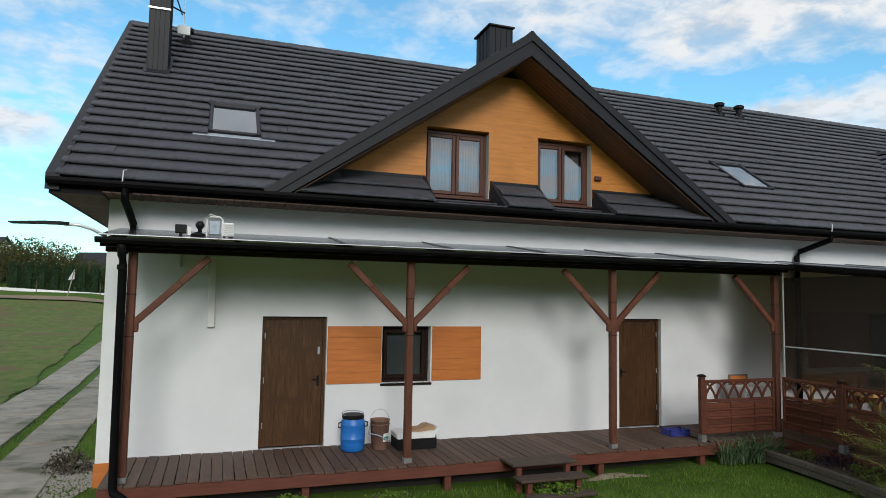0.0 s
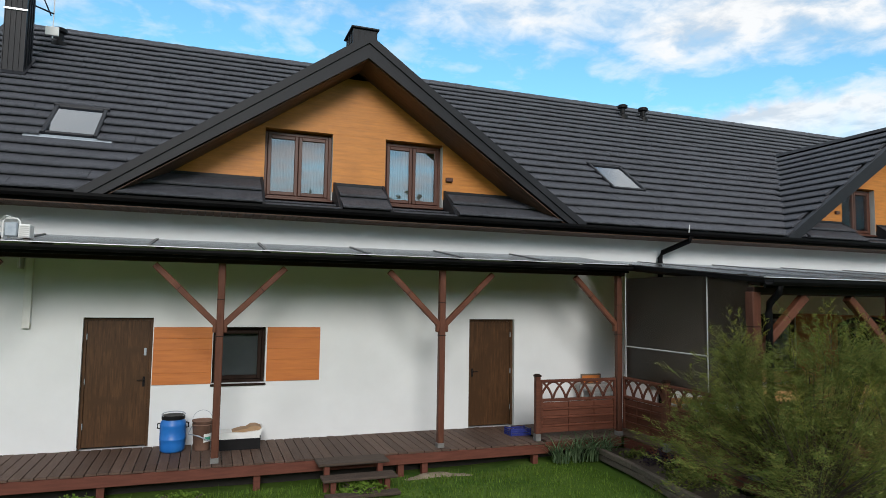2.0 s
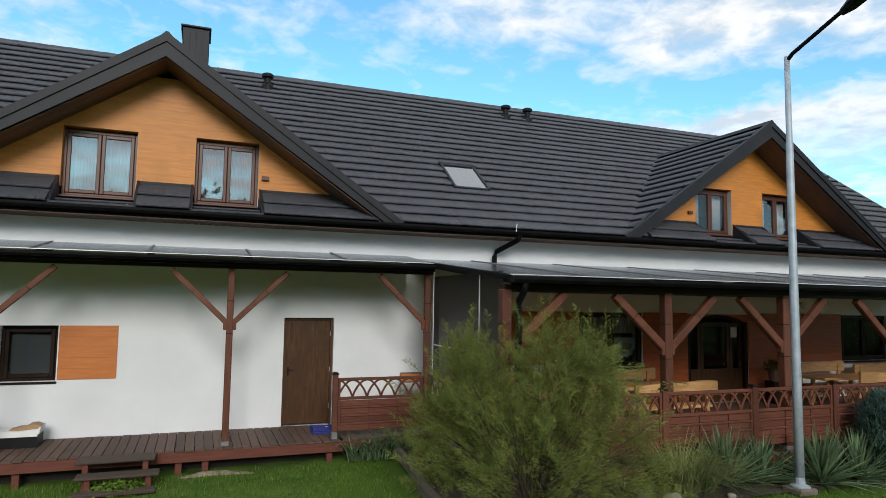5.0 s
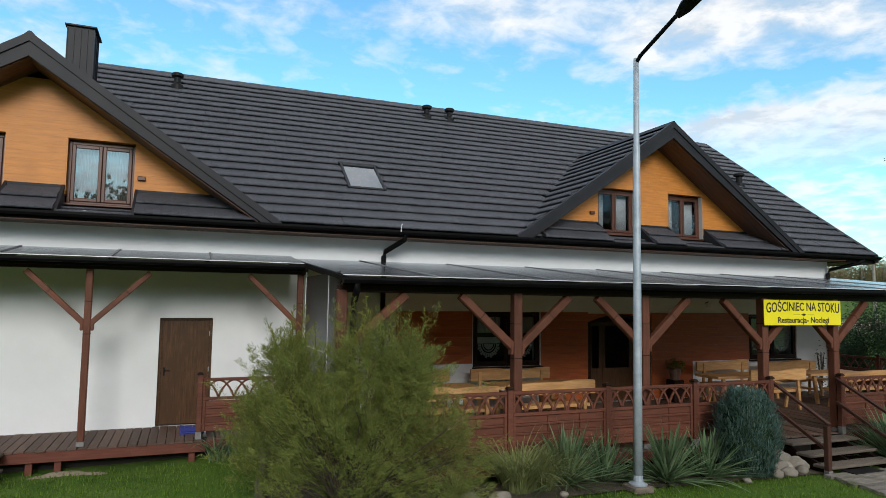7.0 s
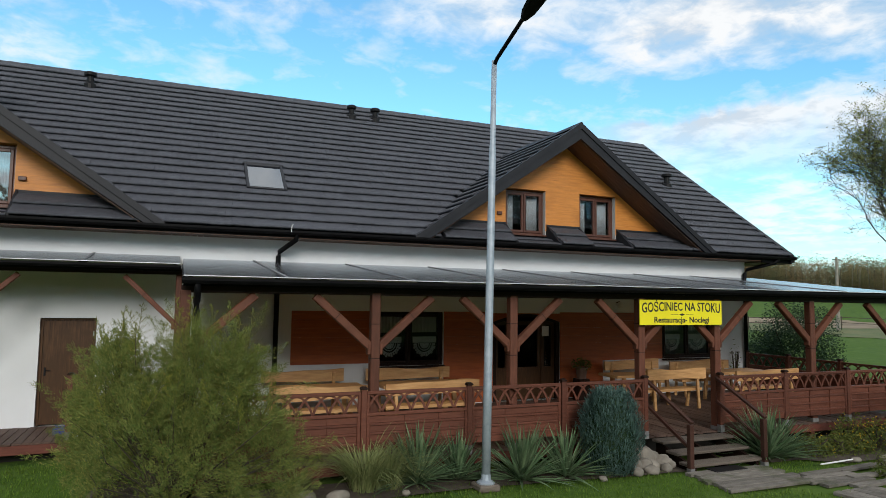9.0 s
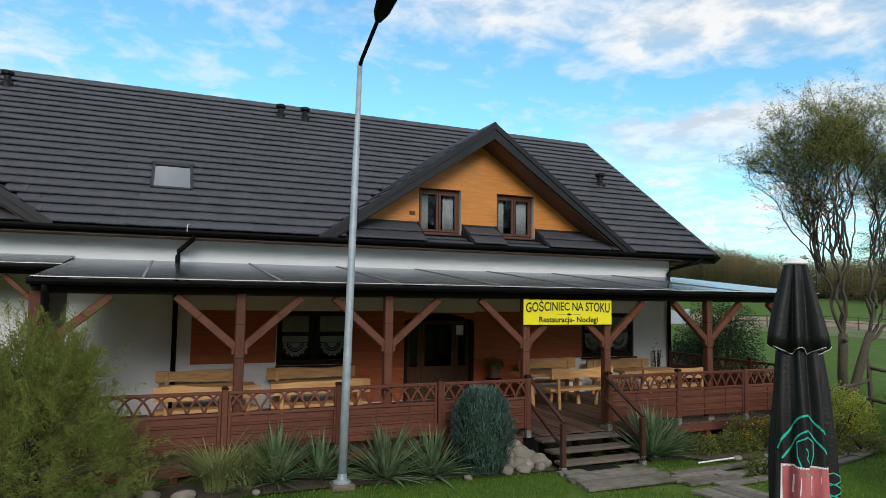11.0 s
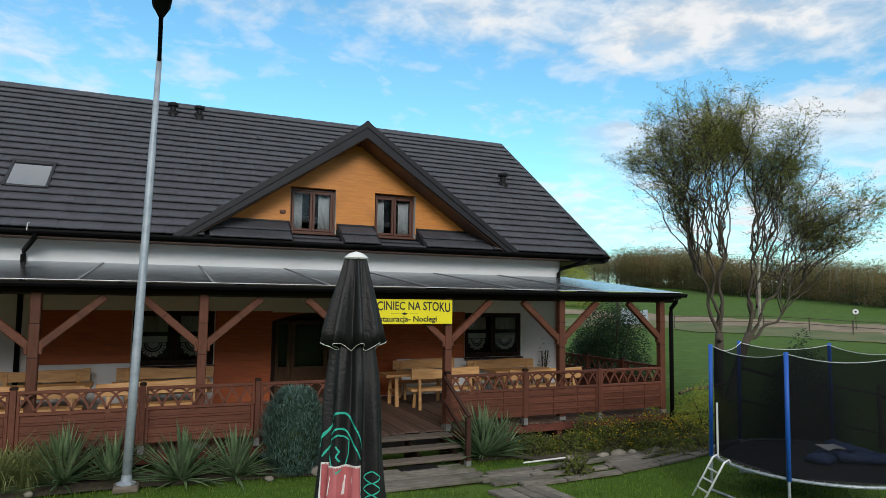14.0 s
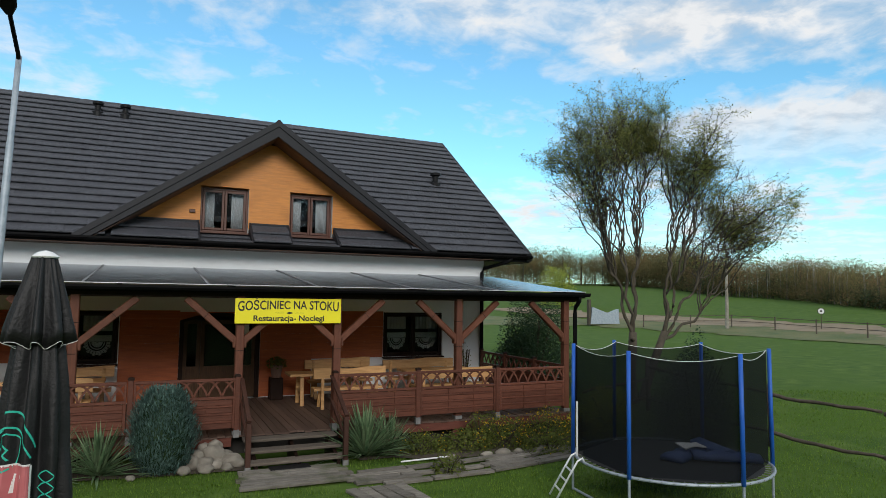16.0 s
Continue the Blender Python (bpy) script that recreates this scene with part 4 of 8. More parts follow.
# ---------------------------------------------------------------- verandas
def post(parent, x, y, w, z0, z1, knee, braces, beam_z, reach, label=""):
    """A stained post of stacked lengths, braced to the beam."""
    p = part("post", Geo().cbox(x - w / 2, y - w / 2, z0 + 0.07, x + w / 2, y + w / 2, z1, 0.012), M_REDWOOD, parent, label)
    for z in (knee - 0.22, knee + 0.32):
        part("joint", Geo().box(x - w / 2 - 0.003, y - w / 2 - 0.003, z, x + w / 2 + 0.003, y + w / 2 + 0.003, z + 0.012), M_FRAMED, p)
    part("shoe", Geo().cbox(x - w / 2 - 0.006, y - w / 2 - 0.006, z0, x + w / 2 + 0.006, y + w / 2 + 0.006, z0 + 0.075, 0.004), M_SHOE, p, "galvanised post shoe")
    for sg in braces:
        a = Vector((x + sg * w * 0.3, y, knee - 0.06)); b = Vector((x + sg * reach, y, beam_z))
        q = part("brace", Geo().beam(a, b, w * 0.78, w * 0.85, (0, 0, 1)), M_BRACE, p)
        mid = a.lerp(b, 0.62); e = (b - a).normalized() * 0.006
        part("joint", Geo().beam(mid - e, mid + e, w * 0.80, w * 0.87, (0, 0, 1)), M_FRAMED, p)
        part("foot_block", Geo().cbox(x + sg * w / 2, y - w * 0.42, knee - 0.16, x + sg * (w / 2 + 0.05), y + w * 0.42, knee + 0.02, 0.012), M_BRACE, p)
    return p


def boards(parent, x0, x1, y0, y1, z, w, mat, name="deck_board", th=0.028):
    me = raw(name, Geo().cbox(-(w - 0.011) / 2, y0, -th, (w - 0.011) / 2, y1, 0.0, 0.003), mat)
    n = int((x1 - x0) / w)
    r = random.Random(int(x0 * 10) + 3)
    for i in range(n):
        put(name, me, pose(x0 + (i + 0.5) * w, r.uniform(-0.02, 0.02), z + r.uniform(-0.002, 0.002), r.uniform(-0.1, 0.1), r.uniform(-0.3, 0.3), r.uniform(-0.1, 0.1)), parent)


ver = thing("veranda", "veranda with stained posts, plank deck and bronze sheet roof", "veranda")
PY = -1.35
for x, br in ((-1.73, (1,)), (2.0, (-1, 1)), (5.49, (-1, 1)), (8.97, (-1,))):
    post(ver, x, PY, 0.105, 0.0, 2.94, 2.04, br, 2.86, 0.92)
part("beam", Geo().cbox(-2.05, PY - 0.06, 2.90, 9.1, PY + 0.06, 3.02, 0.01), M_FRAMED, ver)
V1 = [(0.0, 3.32), (-1.62, 3.10)]


def sheets(parent, xs, y0, z0, y1, z1):
    x0, x1, n = xs[0], xs[-1], len(xs) - 1
    for i in range(n):
        a, b = xs[i] + 0.004, xs[i + 1] - 0.004
        part("roof_sheet", Geo().loft([[(a, y0, z0), (b, y0, z0), (b, y1, z1), (a, y1, z1)], [(a, y0, z0 + 0.012), (b, y0, z0 + 0.012), (b, y1, z1 + 0.012), (a, y1, z1 + 0.012)]]), M_POLY, parent)
        if i:
            part("glazing_bar", Geo().beam((a - 0.004, y0, z0 + 0.02), (a - 0.004, y1, z1 + 0.02), 0.04, 0.016), M_BAR, parent)
    k = 0
    x = x0 + 0.1
    while x < x1:
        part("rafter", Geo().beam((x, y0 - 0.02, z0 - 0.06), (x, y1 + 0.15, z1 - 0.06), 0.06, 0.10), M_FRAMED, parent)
        x += (x1 - x0 - 0.2) / (n)
    part("edge_strip", Geo().box(x0, y1 - 0.025, z1 + 0.004, x1, y1 + 0.02, z1 + 0.015), M_ALU, parent, "white aluminium edge strip")


sheets(ver, [-2.10, -0.6, 1.0, 2.6, 4.2, 5.8, 7.4, 8.98], 0.0, 3.32, -1.64, 3.09)
gutter("gutter", -2.12, 9.0, -1.71, 3.06, 0.07, ver, M_GUTTER)
part("gutter_board", Geo().box(-2.08, -1.64, 2.95, 9.0, -1.61, 3.07), M_GUTTER, ver)
part("downpipe", Geo().tube([(-1.83, -1.71, 2.99), (-1.83, -1.62, 2.85), (-1.82, -1.56, 2.72), (-1.80, -1.56, 0.0), (-1.79, -1.56, -0.06), (-1.58, -1.76, -0.16)], 0.052, 12), M_GUTTER, ver, "black downpipe with a kicked-out foot", True)
for z in (2.9, 2.7):
    part("pipe_collar", Geo().lathe([(0.06, z - 0.03), (0.06, z + 0.03)], -1.825, -1.58, 12), M_GUTTER, ver)
DK0, DK1 = -1.98, 7.42
boards(ver, DK0, DK1, -1.52, -0.004, 0.0, 0.146, M_DECK)
boards(ver, DK1 + 0.02, 9.05, -1.40, -0.004, 0.0, 0.146, M_DECK)
part("fascia", Geo().cbox(DK0, -1.515, -0.19, DK1, -1.475, -0.032, 0.006), M_FASCIA, ver, "red-brown deck fascia board")
part("end_board", Geo().cbox(DK0 - 0.002, -1.47, -0.19, DK0 + 0.035, -0.02, -0.032, 0.006), M_FASCIA, ver)
part("fascia", Geo().cbox(DK1, -1.39, -0.19, 9.0, -1.36, -0.032, 0.006), M_FASCIA, ver)
for x in (-1.6, 0.55, 2.6, 4.8, 5.2, 7.2):
    part("pier", Geo().cbox(x - 0.05, -1.46, gz(x, -1.5) - 0.1, x + 0.05, -1.36, -0.19, 0.006), M_FASCIA, ver)

por = thing("restaurant_porch", "deep porch with heavy stained posts, plank deck and bronze sheet roof", "porch")
QY = -4.40
for x, br in ((9.06, (1,)), (11.89, (-1, 1)), (14.38, (-1, 1)), (17.14, (-1, 1)), (19.03, (-1, 1)), (21.76, (-1, 1)), (24.58, (-1,))):
    post(por, x, QY, 0.15, 0.0, 2.60, 1.78, br, 2.54, 0.97)
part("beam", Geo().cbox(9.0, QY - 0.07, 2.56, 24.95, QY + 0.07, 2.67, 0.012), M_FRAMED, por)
sheets(por, [9.02, 10.45, 12.47, 14.50, 16.52, 18.55, 20.58, 22.60, 24.98], 0.0, 3.27, -4.66, 2.79)
gutter("gutter", 9.0, 25.02, -4.74, 2.77, 0.085, por, M_GUTTER)
part("gutter_board", Geo().box(9.02, -4.665, 2.65, 24.98, -4.63, 2.77), M_GUTTER, por)
part("side_board", Geo().beam((24.97, 0.0, 3.23), (24.97, -4.64, 2.75), 0.04, 0.09), M_GUTTER, por)
part("side_board", Geo().beam((9.03, -1.72, 3.06), (9.03, -4.64, 2.755), 0.04, 0.07), M_GUTTER, por)
for x, s in ((9.21, 1), (24.78, 1)):
    part("downpipe", Geo().tube([(x, -4.74, 2.70), (x, -4.70, 2.58), (x, -4.55, 2.44), (x, -4.53, 2.3), (x, -4.53, -0.3)], 0.05, 12), M_GUTTER, por, "black porch downpipe", True)
boards(por, 9.06, 24.80, -4.52, -0.004, 0.0, 0.146, M_DECK)
for a, b in ((9.0, 17.05), (19.1, 24.8)):
    part("fascia", Geo().cbox(a, -4.50, -0.20, b, -4.46, -0.034, 0.006), M_FASCIA, por, "red-brown deck fascia board")
part("fascia", Geo().cbox(9.02, -4.46, -0.2, 9.06, -1.42, -0.034, 0.006), M_FASCIA, por)
for x in (9.3, 11.0, 12.7, 14.4, 16.1, 20.0, 21.7, 23.4, 24.7):
    part("pier", Geo().cbox(x - 0.06, -4.45, gz(x, -4.4) - 0.15, x + 0.06, -4.33, -0.2, 0.008), M_FASCIA, por)
# under the decks there is only shade; these near-black sheets stand in for it
part("undercroft_shade", Geo().box(9.1, -4.1, -0.6, 24.7, -4.05, -0.03), M_SHADE, por)
part("undercroft_shade", Geo().box(DK0 + 0.1, -1.1, -0.6, 9.0, -1.05, -0.03), M_SHADE, ver)


# railing panels
def panel_mesh(w):
    """One lattice panel as its own parts: returns (name, mesh) pairs, lying from 0 to w along x."""
    rng = random.Random(2)
    out = []
    out.append(("frame", raw("frame", Geo().cbox(0, -0.03, 0.99, w, 0.03, 1.04, 0.006).cbox(0, -0.03, 0.66, w, 0.03, 0.71, 0.006)
                             .cbox(0, -0.028, 0.12, 0.05, 0.028, 0.66, 0.005).cbox(w - 0.05, -0.028, 0.12, w, 0.028, 0.66, 0.005)
                             .cbox(0, -0.028, 0.71, 0.04, 0.028, 0.99, 0.005).cbox(w - 0.04, -0.028, 0.71, w, 0.028, 0.99, 0.005), M_RAIL)))
    n = max(2, round(w / 0.26))
    st = w / n
    g = Geo()
    for i in range(-1, n):
        x0, span = i * st, 2 * st
        pts = [(x0 + span * k / 16, 0.70 + 0.30 * math.sin(math.pi * k / 16) ** 0.75) for k in range(17)]
        pts = [p for p in pts if 0.015 <= p[0] <= w - 0.015]
        if len(pts) > 2:
            g.strip(pts, 0.034, 0.022, 0.004 if i % 2 else -0.004)
    out.append(("lattice", raw("lattice", g, M_RAIL)))
    z = 0.125
    for i, h in enumerate((0.10, 0.035, 0.10, 0.035, 0.10, 0.035, 0.10)):
        y = -0.012 if h > 0.05 else -0.028
        if z + h > 0.66:
            h = 0.655 - z
        out.append(("slat", raw("slat", Geo().cbox(0.05, y, z, w - 0.05, 0.012, z + h + 0.0025, 0.007), M_RAIL)))
        z += h + 0.003
    for f in (0.36, 0.70):
        out.append(("batten", raw("batten", Geo().box(w * f - 0.003, -0.0295, 0.13, w * f + 0.003, -0.012, 0.65), M_RAIL)))
    return out


PANELS = {}
rail_thing = thing("porch_railing", "stained timber porch railing with crossed arches above louvred boards", "railing")


def railing(x0, y0, x1, y1, z=0.03):
    w = round(math.hypot(x1 - x0, y1 - y0), 2)
    key = round(w, 1)
    if key not in PANELS:
        PANELS[key] = panel_mesh(w)
    m = pose(x0, y0, z, 0, 0, math.degrees(math.atan2(y1 - y0, x1 - x0)))
    e = new("panel", PANELS[key][0][1])
    e.parent = rail_thing
    e.matrix_basis = m
    for nm, me in PANELS[key][1:]:
        o = new(nm, me)
        o.parent = e
    return e


def rail_post(x, y, h=1.10, z0=0.0):
    p = part("post", Geo().cbox(-0.045, -0.045, 0.12, 0.045, 0.045, h, 0.008), M_RAIL, rail_thing)
    p.location = (x, y, z0)
    part("cap", Geo().loft([[(sx * k, sy * k, zz) for sx, sy in ((-1, -1), (1, -1), (1, 1), (-1, 1))] for k, zz in ((0.055, h), (0.055, h + 0.02), (0.03, h + 0.045))]), M_FRAMED, p)
    part("shoe", Geo().cbox(-0.05, -0.05, -0.02, 0.05, 0.05, 0.12, 0.004), M_SHOE, p, "galvanised post shoe")
    return p


RY = -4.56
XS = [9.10, 9.87, 11.69, 13.49, 15.32, 17.12]
for a, b in zip(XS, XS[1:]):
    railing(a + 0.05, RY, b - 0.05, RY)
for x in XS[1:]:
    rail_post(x, RY)
XS2 = [18.98, 20.76, 22.66, 24.50]
for a, b in zip(XS2, XS2[1:]):
    railing(a + 0.05, RY, b - 0.05, RY)
for x in XS2[:3]:
    rail_post(x, RY)
railing(7.34, PY, 8.90, PY, 0.0)
rail_post(7.29, PY)
YS = [-1.42, -2.62, -4.40]
for a, b in zip(YS, YS[1:]):
    railing(9.0, a - 0.05, 9.0, b + 0.05)
rail_post(9.0, -2.62)
for a, b in ((-4.5, -3.0), (-3.0, -1.5), (-1.5, -0.1)):
    railing(24.62, a + 0.05, 24.62, b - 0.05)
    rail_post(24.62, b)

# bronze side screen
sc = thing("side_screen", "bronze translucent sheet screen in a white aluminium frame", "screen")
s_ = part("sheet", Geo().box(9.06, -4.30, 1.05, 9.072, -1.46, 2.86), M_SCREEN, sc)
g = Geo().cbox(9.05, -1.47, 1.03, 9.075, -1.445, 2.95, 0.004)
part("bar", g, M_ALU, sc)
part("bar", Geo().cbox(9.05, -3.522, 1.03, 9.082, -3.502, 2.90, 0.004), M_GREY, sc)
part("bar", Geo().cbox(9.045, -3.502, 1.605, 9.08, -1.47, 1.627, 0.004), M_GREY, sc)

# front steps of the porch
st = thing("porch_steps", "weathered open timber steps with stained handrails", "steps")
for i, (z, y0) in enumerate(((-0.015, -4.60), (-0.145, -4.95), (-0.275, -5.28))):
    part("tread", Geo().cbox(17.22, y0 - 0.32, z - 0.05, 18.95, y0 - 0.02, z, 0.01), M_STEP, st)
for x in (17.36, 18.10, 18.82):
    part("stringer", Geo().prism([(-4.6, -0.07), (-4.6, -0.5), (-5.55, -0.5), (-5.55, -0.33)], "x", x - 0.03, x + 0.03), M_FRAMED, st)
for x in (17.20, 18.92):
    part("newel", Geo().cbox(x - 0.045, -5.66, gz(x, -5.6) - 0.04, x + 0.045, -5.57, 0.42, 0.008), M_HANDRAIL, st)
    part("shoe", Geo().cbox(x - 0.05, -5.665, gz(x, -5.6) - 0.05, x + 0.05, -5.565, gz(x, -5.6) + 0.08, 0.004), M_SHOE, st, "galvanised post shoe")
    part("handrail", Geo().beam((x, -4.52, 1.04), (x, -5.66, 0.45), 0.075, 0.045), M_HANDRAIL, st)
    part("lower_rail", Geo().beam((x, -4.52, 0.58), (x, -5.60, 0.02), 0.05, 0.06), M_HANDRAIL, st)

# garden steps of the veranda
gs = thing("garden_steps", "dark weathered three-board garden steps", "steps")
part("tread", Geo().cbox(3.42, -1.93, -0.03, 4.48, -1.53, 0.012, 0.01), M_DARKSTEP, gs)
part("tread", Geo().cbox(3.45, -2.16, -0.20, 4.55, -1.86, -0.16, 0.01), M_DARKSTEP, gs)
part("tread", Geo().cbox(3.45, -2.42, -0.37, 4.52, -2.24, -0.32, 0.01), M_DARKSTEP, gs)
for x in (3.55, 4.35):
    part("leg", Geo().cbox(x - 0.04, -1.88, -0.42, x + 0.04, -1.80, -0.03, 0.006), M_FASCIA, gs)
    part("leg", Geo().cbox(x + 0.02, -2.10, -0.42, x + 0.10, -2.02, -0.20, 0.006), M_FASCIA, gs)

# street lamp
LX, LY = 13.46, -5.42
lz = gz(LX, LY)
lamp = thing("street_lamp", "galvanised lamp post with a dark cobra head on a slanted arm", "street lamp", at=(13.335, -5.518, lz + 0.03))
lamp.rotation_euler = (radians(-1.28), radians(1.42), 0)
part("column", Geo().lathe([(0.068, 0.0), (0.066, 1.5), (0.054, 5.2), (0.046, 5.24), (0.042, 6.62), (0.0, 6.63)], 0, 0, 12), M_STEEL, lamp, "galvanised tapering column", True)
part("base_plate", Geo().cbox(-0.17, -0.17, -0.05, 0.17, 0.17, 0.05, 0.02), M_STEP, lamp, "grey concrete footing")
part("flange", Geo().lathe([(0.14, 0.05), (0.14, 0.07), (0.08, 0.10), (0.066, 0.2)], 0, 0, 12), M_STEEL, lamp)
part("arm", Geo().tube([(0, 0, 6.55), (0.0, -0.10, 6.63), (0.0, -0.99, 6.96)], 0.032, 10), M_GUTTER, lamp, "dark slanted arm")
part("head", Geo().loft([[(sx * w, y, z + sz * h) for sx, sz in ((-1, -0.4), (-0.75, -1), (0.75, -1), (1, -0.4), (0.7, 0.8), (-0.7, 0.8))] for y, z, w, h in ((-0.93, 6.93, 0.05, 0.04), (-1.09, 6.99, 0.12, 0.06), (-1.36, 7.09, 0.15, 0.06), (-1.63, 7.18, 0.10, 0.035), (-1.69, 7.20, 0.03, 0.02))]), M_BLACKP, lamp, "dark flat lamp head")

# sign
sg_ = thing("sign", "yellow restaurant sign board with black lettering hung from the porch beam", "sign")
SX0, SX1, SZ0, SZ1, SY = 17.02, 19.06, 2.08, 2.56, -4.56
part("board", Geo().cbox(SX0, SY, SZ0, SX1, SY + 0.02, SZ1, 0.004), M_YELLOW, sg_)


def lettering(body, size, x, z, w, parent, arch_=0.0):
    cu = bpy.data.curves.new("lettering", "FONT")
    cu.body, cu.size, cu.align_x, cu.extrude, cu.resolution_u = body, size, "CENTER", 0.001, 3
    cu.offset = 0.0035
    tmp = new("lettering", cu)
    me = bpy.data.meshes.new_from_object(tmp)
    bpy.data.objects.remove(tmp)
    bpy.data.curves.remove(cu)
    vs = [v.co.copy() for v in me.vertices]
    lo, hi = min(v.x for v in vs), max(v.x for v in vs)
    k = w / (hi - lo)
    for v, c in zip(me.vertices, vs):
        u = (c.x - (lo + hi) / 2) * k
        q = 2 * u / w
        lift = arch_ * (1 - q * q)
        v.co = (x + u, SY - 0.003 - c.z, z + c.y * (1 + 0.25 * (abs(q) if arch_ else 0)) + lift)
    me.materials.clear()
    me.materials.append(M_INK)
    ob = new("lettering", me)
    ob.parent = parent
    return tagged(ob, "black lettering")


lettering("GOŚCINIEC NA STOKU", 0.215, (SX0 + SX1) / 2, SZ0 + 0.235, 1.94, sg_, 0.045)
lettering("Restauracja- Noclegi", 0.15, (SX0 + SX1) / 2, SZ0 + 0.05, 1.36, sg_)
part("ornament", Geo().box(17.76, SY - 0.004, 2.278, 17.94, SY, 2.284).box(18.14, SY - 0.004, 2.278, 18.32, SY, 2.284).loft([[(18.04 + a * 0.07, SY - k, 2.281 + b * 0.025) for a, b in ((-1, 0), (0, -1), (1, 0), (0, 1))] for k in (0.0, 0.004)]), M_INK, sg_)

# ---------------------------------------------------------------- things on the veranda
M_BLUE = material("blue_plastic", (0.012, 0.13, 0.46), (0.018, 0.17, 0.55), 0.4, 5, 6, bump=0.06, spot=(3.0, (0.03, 0.20, 0.55), 0.6, 0.8))
M_BLUEF = material("blue_foam_sleeve", (0.008, 0.085, 0.42), (0.013, 0.115, 0.52), 0.55, 6, 5, bump=0.12, bscale=40)
M_BUCKET = material("stained_bucket", (0.11, 0.058, 0.040), (0.21, 0.12, 0.085), 0.7, 6, 8, bump=0.15)
M_CARD = material("brown_cardboard", (0.30, 0.19, 0.105), (0.40, 0.26, 0.15), 0.85, 5, 6, bump=0.1)
M_GREENP = material("green_print", (0.03, 0.25, 0.17), (0.05, 0.33, 0.22), 0.6, 6, 4, bump=0)
M_CRATE = material("navy_crate", (0.012, 0.022, 0.16), (0.020, 0.035, 0.24), 0.5, 6, 4, bump=0.05)

dr = thing("drum", "blue plastic drum with a black screw lid", "drum", at=(1.39, -0.42, 0.0))
dr.scale = (1.0, 1.0, 0.93)
part("body", Geo().lathe([(0.155, 0.0), (0.178, 0.03), (0.186, 0.12), (0.189, 0.20), (0.192, 0.205), (0.192, 0.22), (0.189, 0.225), (0.189, 0.42), (0.192, 0.43), (0.189, 0.445), (0.180, 0.50), (0.158, 0.525), (0.158, 0.55)], 0, 0, 28), M_BLUE, dr, smooth=True)
part("lid", Geo().lathe([(0.168, 0.535), (0.172, 0.545), (0.172, 0.585), (0.160, 0.60), (0.02, 0.595)], 0, 0, 28), M_BLACKP, dr, "black screw lid")
for sg in (-1, 1):
    part("handle", Geo().tube([(sg * 0.185, 0, 0.47), (sg * 0.225, 0, 0.46), (sg * 0.225, 0, 0.39), (sg * 0.19, 0, 0.385)], 0.012, 6), M_BLACKP, dr, "black carrying handle")
part("lid_ring", Geo().tube([(0.17 * math.cos(a), 0.17 * math.sin(a) + 0.02, 0.605 + 0.02 * math.sin(a)) for a in [i * math.pi / 10 for i in range(20)]], 0.008, 6), M_STEEL, dr)

bk = thing("bucket", "brown stained plastic bucket with a torn green label", "bucket", at=(1.82, -0.42, 0.0))
part("body", Geo().lathe([(0.115, 0.0), (0.120, 0.01), (0.150, 0.38), (0.158, 0.385), (0.158, 0.40), (0.146, 0.40), (0.115, 0.03), (0.01, 0.03)], 0, 0, 24), M_BUCKET, bk, smooth=True)
part("label", Geo().loft([[(r * math.cos(a), r * math.sin(a), z) for a in [radians(d) for d in range(-80, -14, 8)]] for z, r in ((0.13, 0.1335), (0.26, 0.1435))], caps=False, closed=False), M_WHITEP, bk, "white and green paper label")
part("label_band", Geo().loft([[(r * math.cos(a), r * math.sin(a), z) for a in [radians(d) for d in range(-76, -20, 8)]] for z, r in ((0.16, 0.1375), (0.21, 0.1415))], caps=False, closed=False), M_GREENP, bk)
part("handle", Geo().tube([(-0.155, 0, 0.37), (-0.20, -0.10, 0.27), (-0.05, -0.17, 0.24), (0.1, -0.17, 0.16), (0.155, -0.06, 0.12)], 0.010, 6), M_STEEL, bk, "grey wire handle hanging down")
b2_ = thing("bucket", "empty brown bucket with a wire handle standing inside another", "bucket", at=(1.82, -0.42, 0.40))
part("rim", Geo().lathe([(0.135, -0.14), (0.150, 0.04), (0.158, 0.045), (0.158, 0.06), (0.148, 0.06), (0.132, -0.12)], 0, 0, 24), M_BUCKET, b2_, smooth=True)
part("handle", Geo().tube([(0.15 * math.cos(a), 0.02, 0.05 + 0.16 * math.sin(a)) for a in [i * math.pi / 10 for i in range(11)]], 0.004, 5), M_STEEL, b2_)

bx = thing("vegetable_box", "black plastic tray holding white paper and cardboard", "box", at=(2.38, -0.43, 0.0))
part("tray", Geo().box(-0.32, -0.2, 0, 0.32, 0.2, 0.012).box(-0.32, -0.2, 0.012, 0.32, -0.188, 0.17).box(-0.32, 0.188, 0.012, 0.32, 0.2, 0.17).box(-0.32, -0.188, 0.012, -0.308, 0.188, 0.17).box(0.308, -0.188, 0.012, 0.32, 0.188, 0.21), M_BLACKP, bx)
part("paper", Geo().prism([(-0.31, 0.12), (-0.335, 0.25), (-0.20, 0.27), (0.05, 0.255), (0.30, 0.28), (0.35, 0.33), (0.31, 0.15)], "y", -0.17, 0.17), M_WHITEP, bx, "white wrapping paper")
part("cardboard", Geo().prism([(-0.20, 0.24), (-0.06, 0.28), (0.02, 0.30), (0.10, 0.30), (0.17, 0.345), (0.25, 0.35), (0.33, 0.32), (0.30, 0.22)], "y", -0.12, 0.15), M_CARD, bx, "brown cardboard")

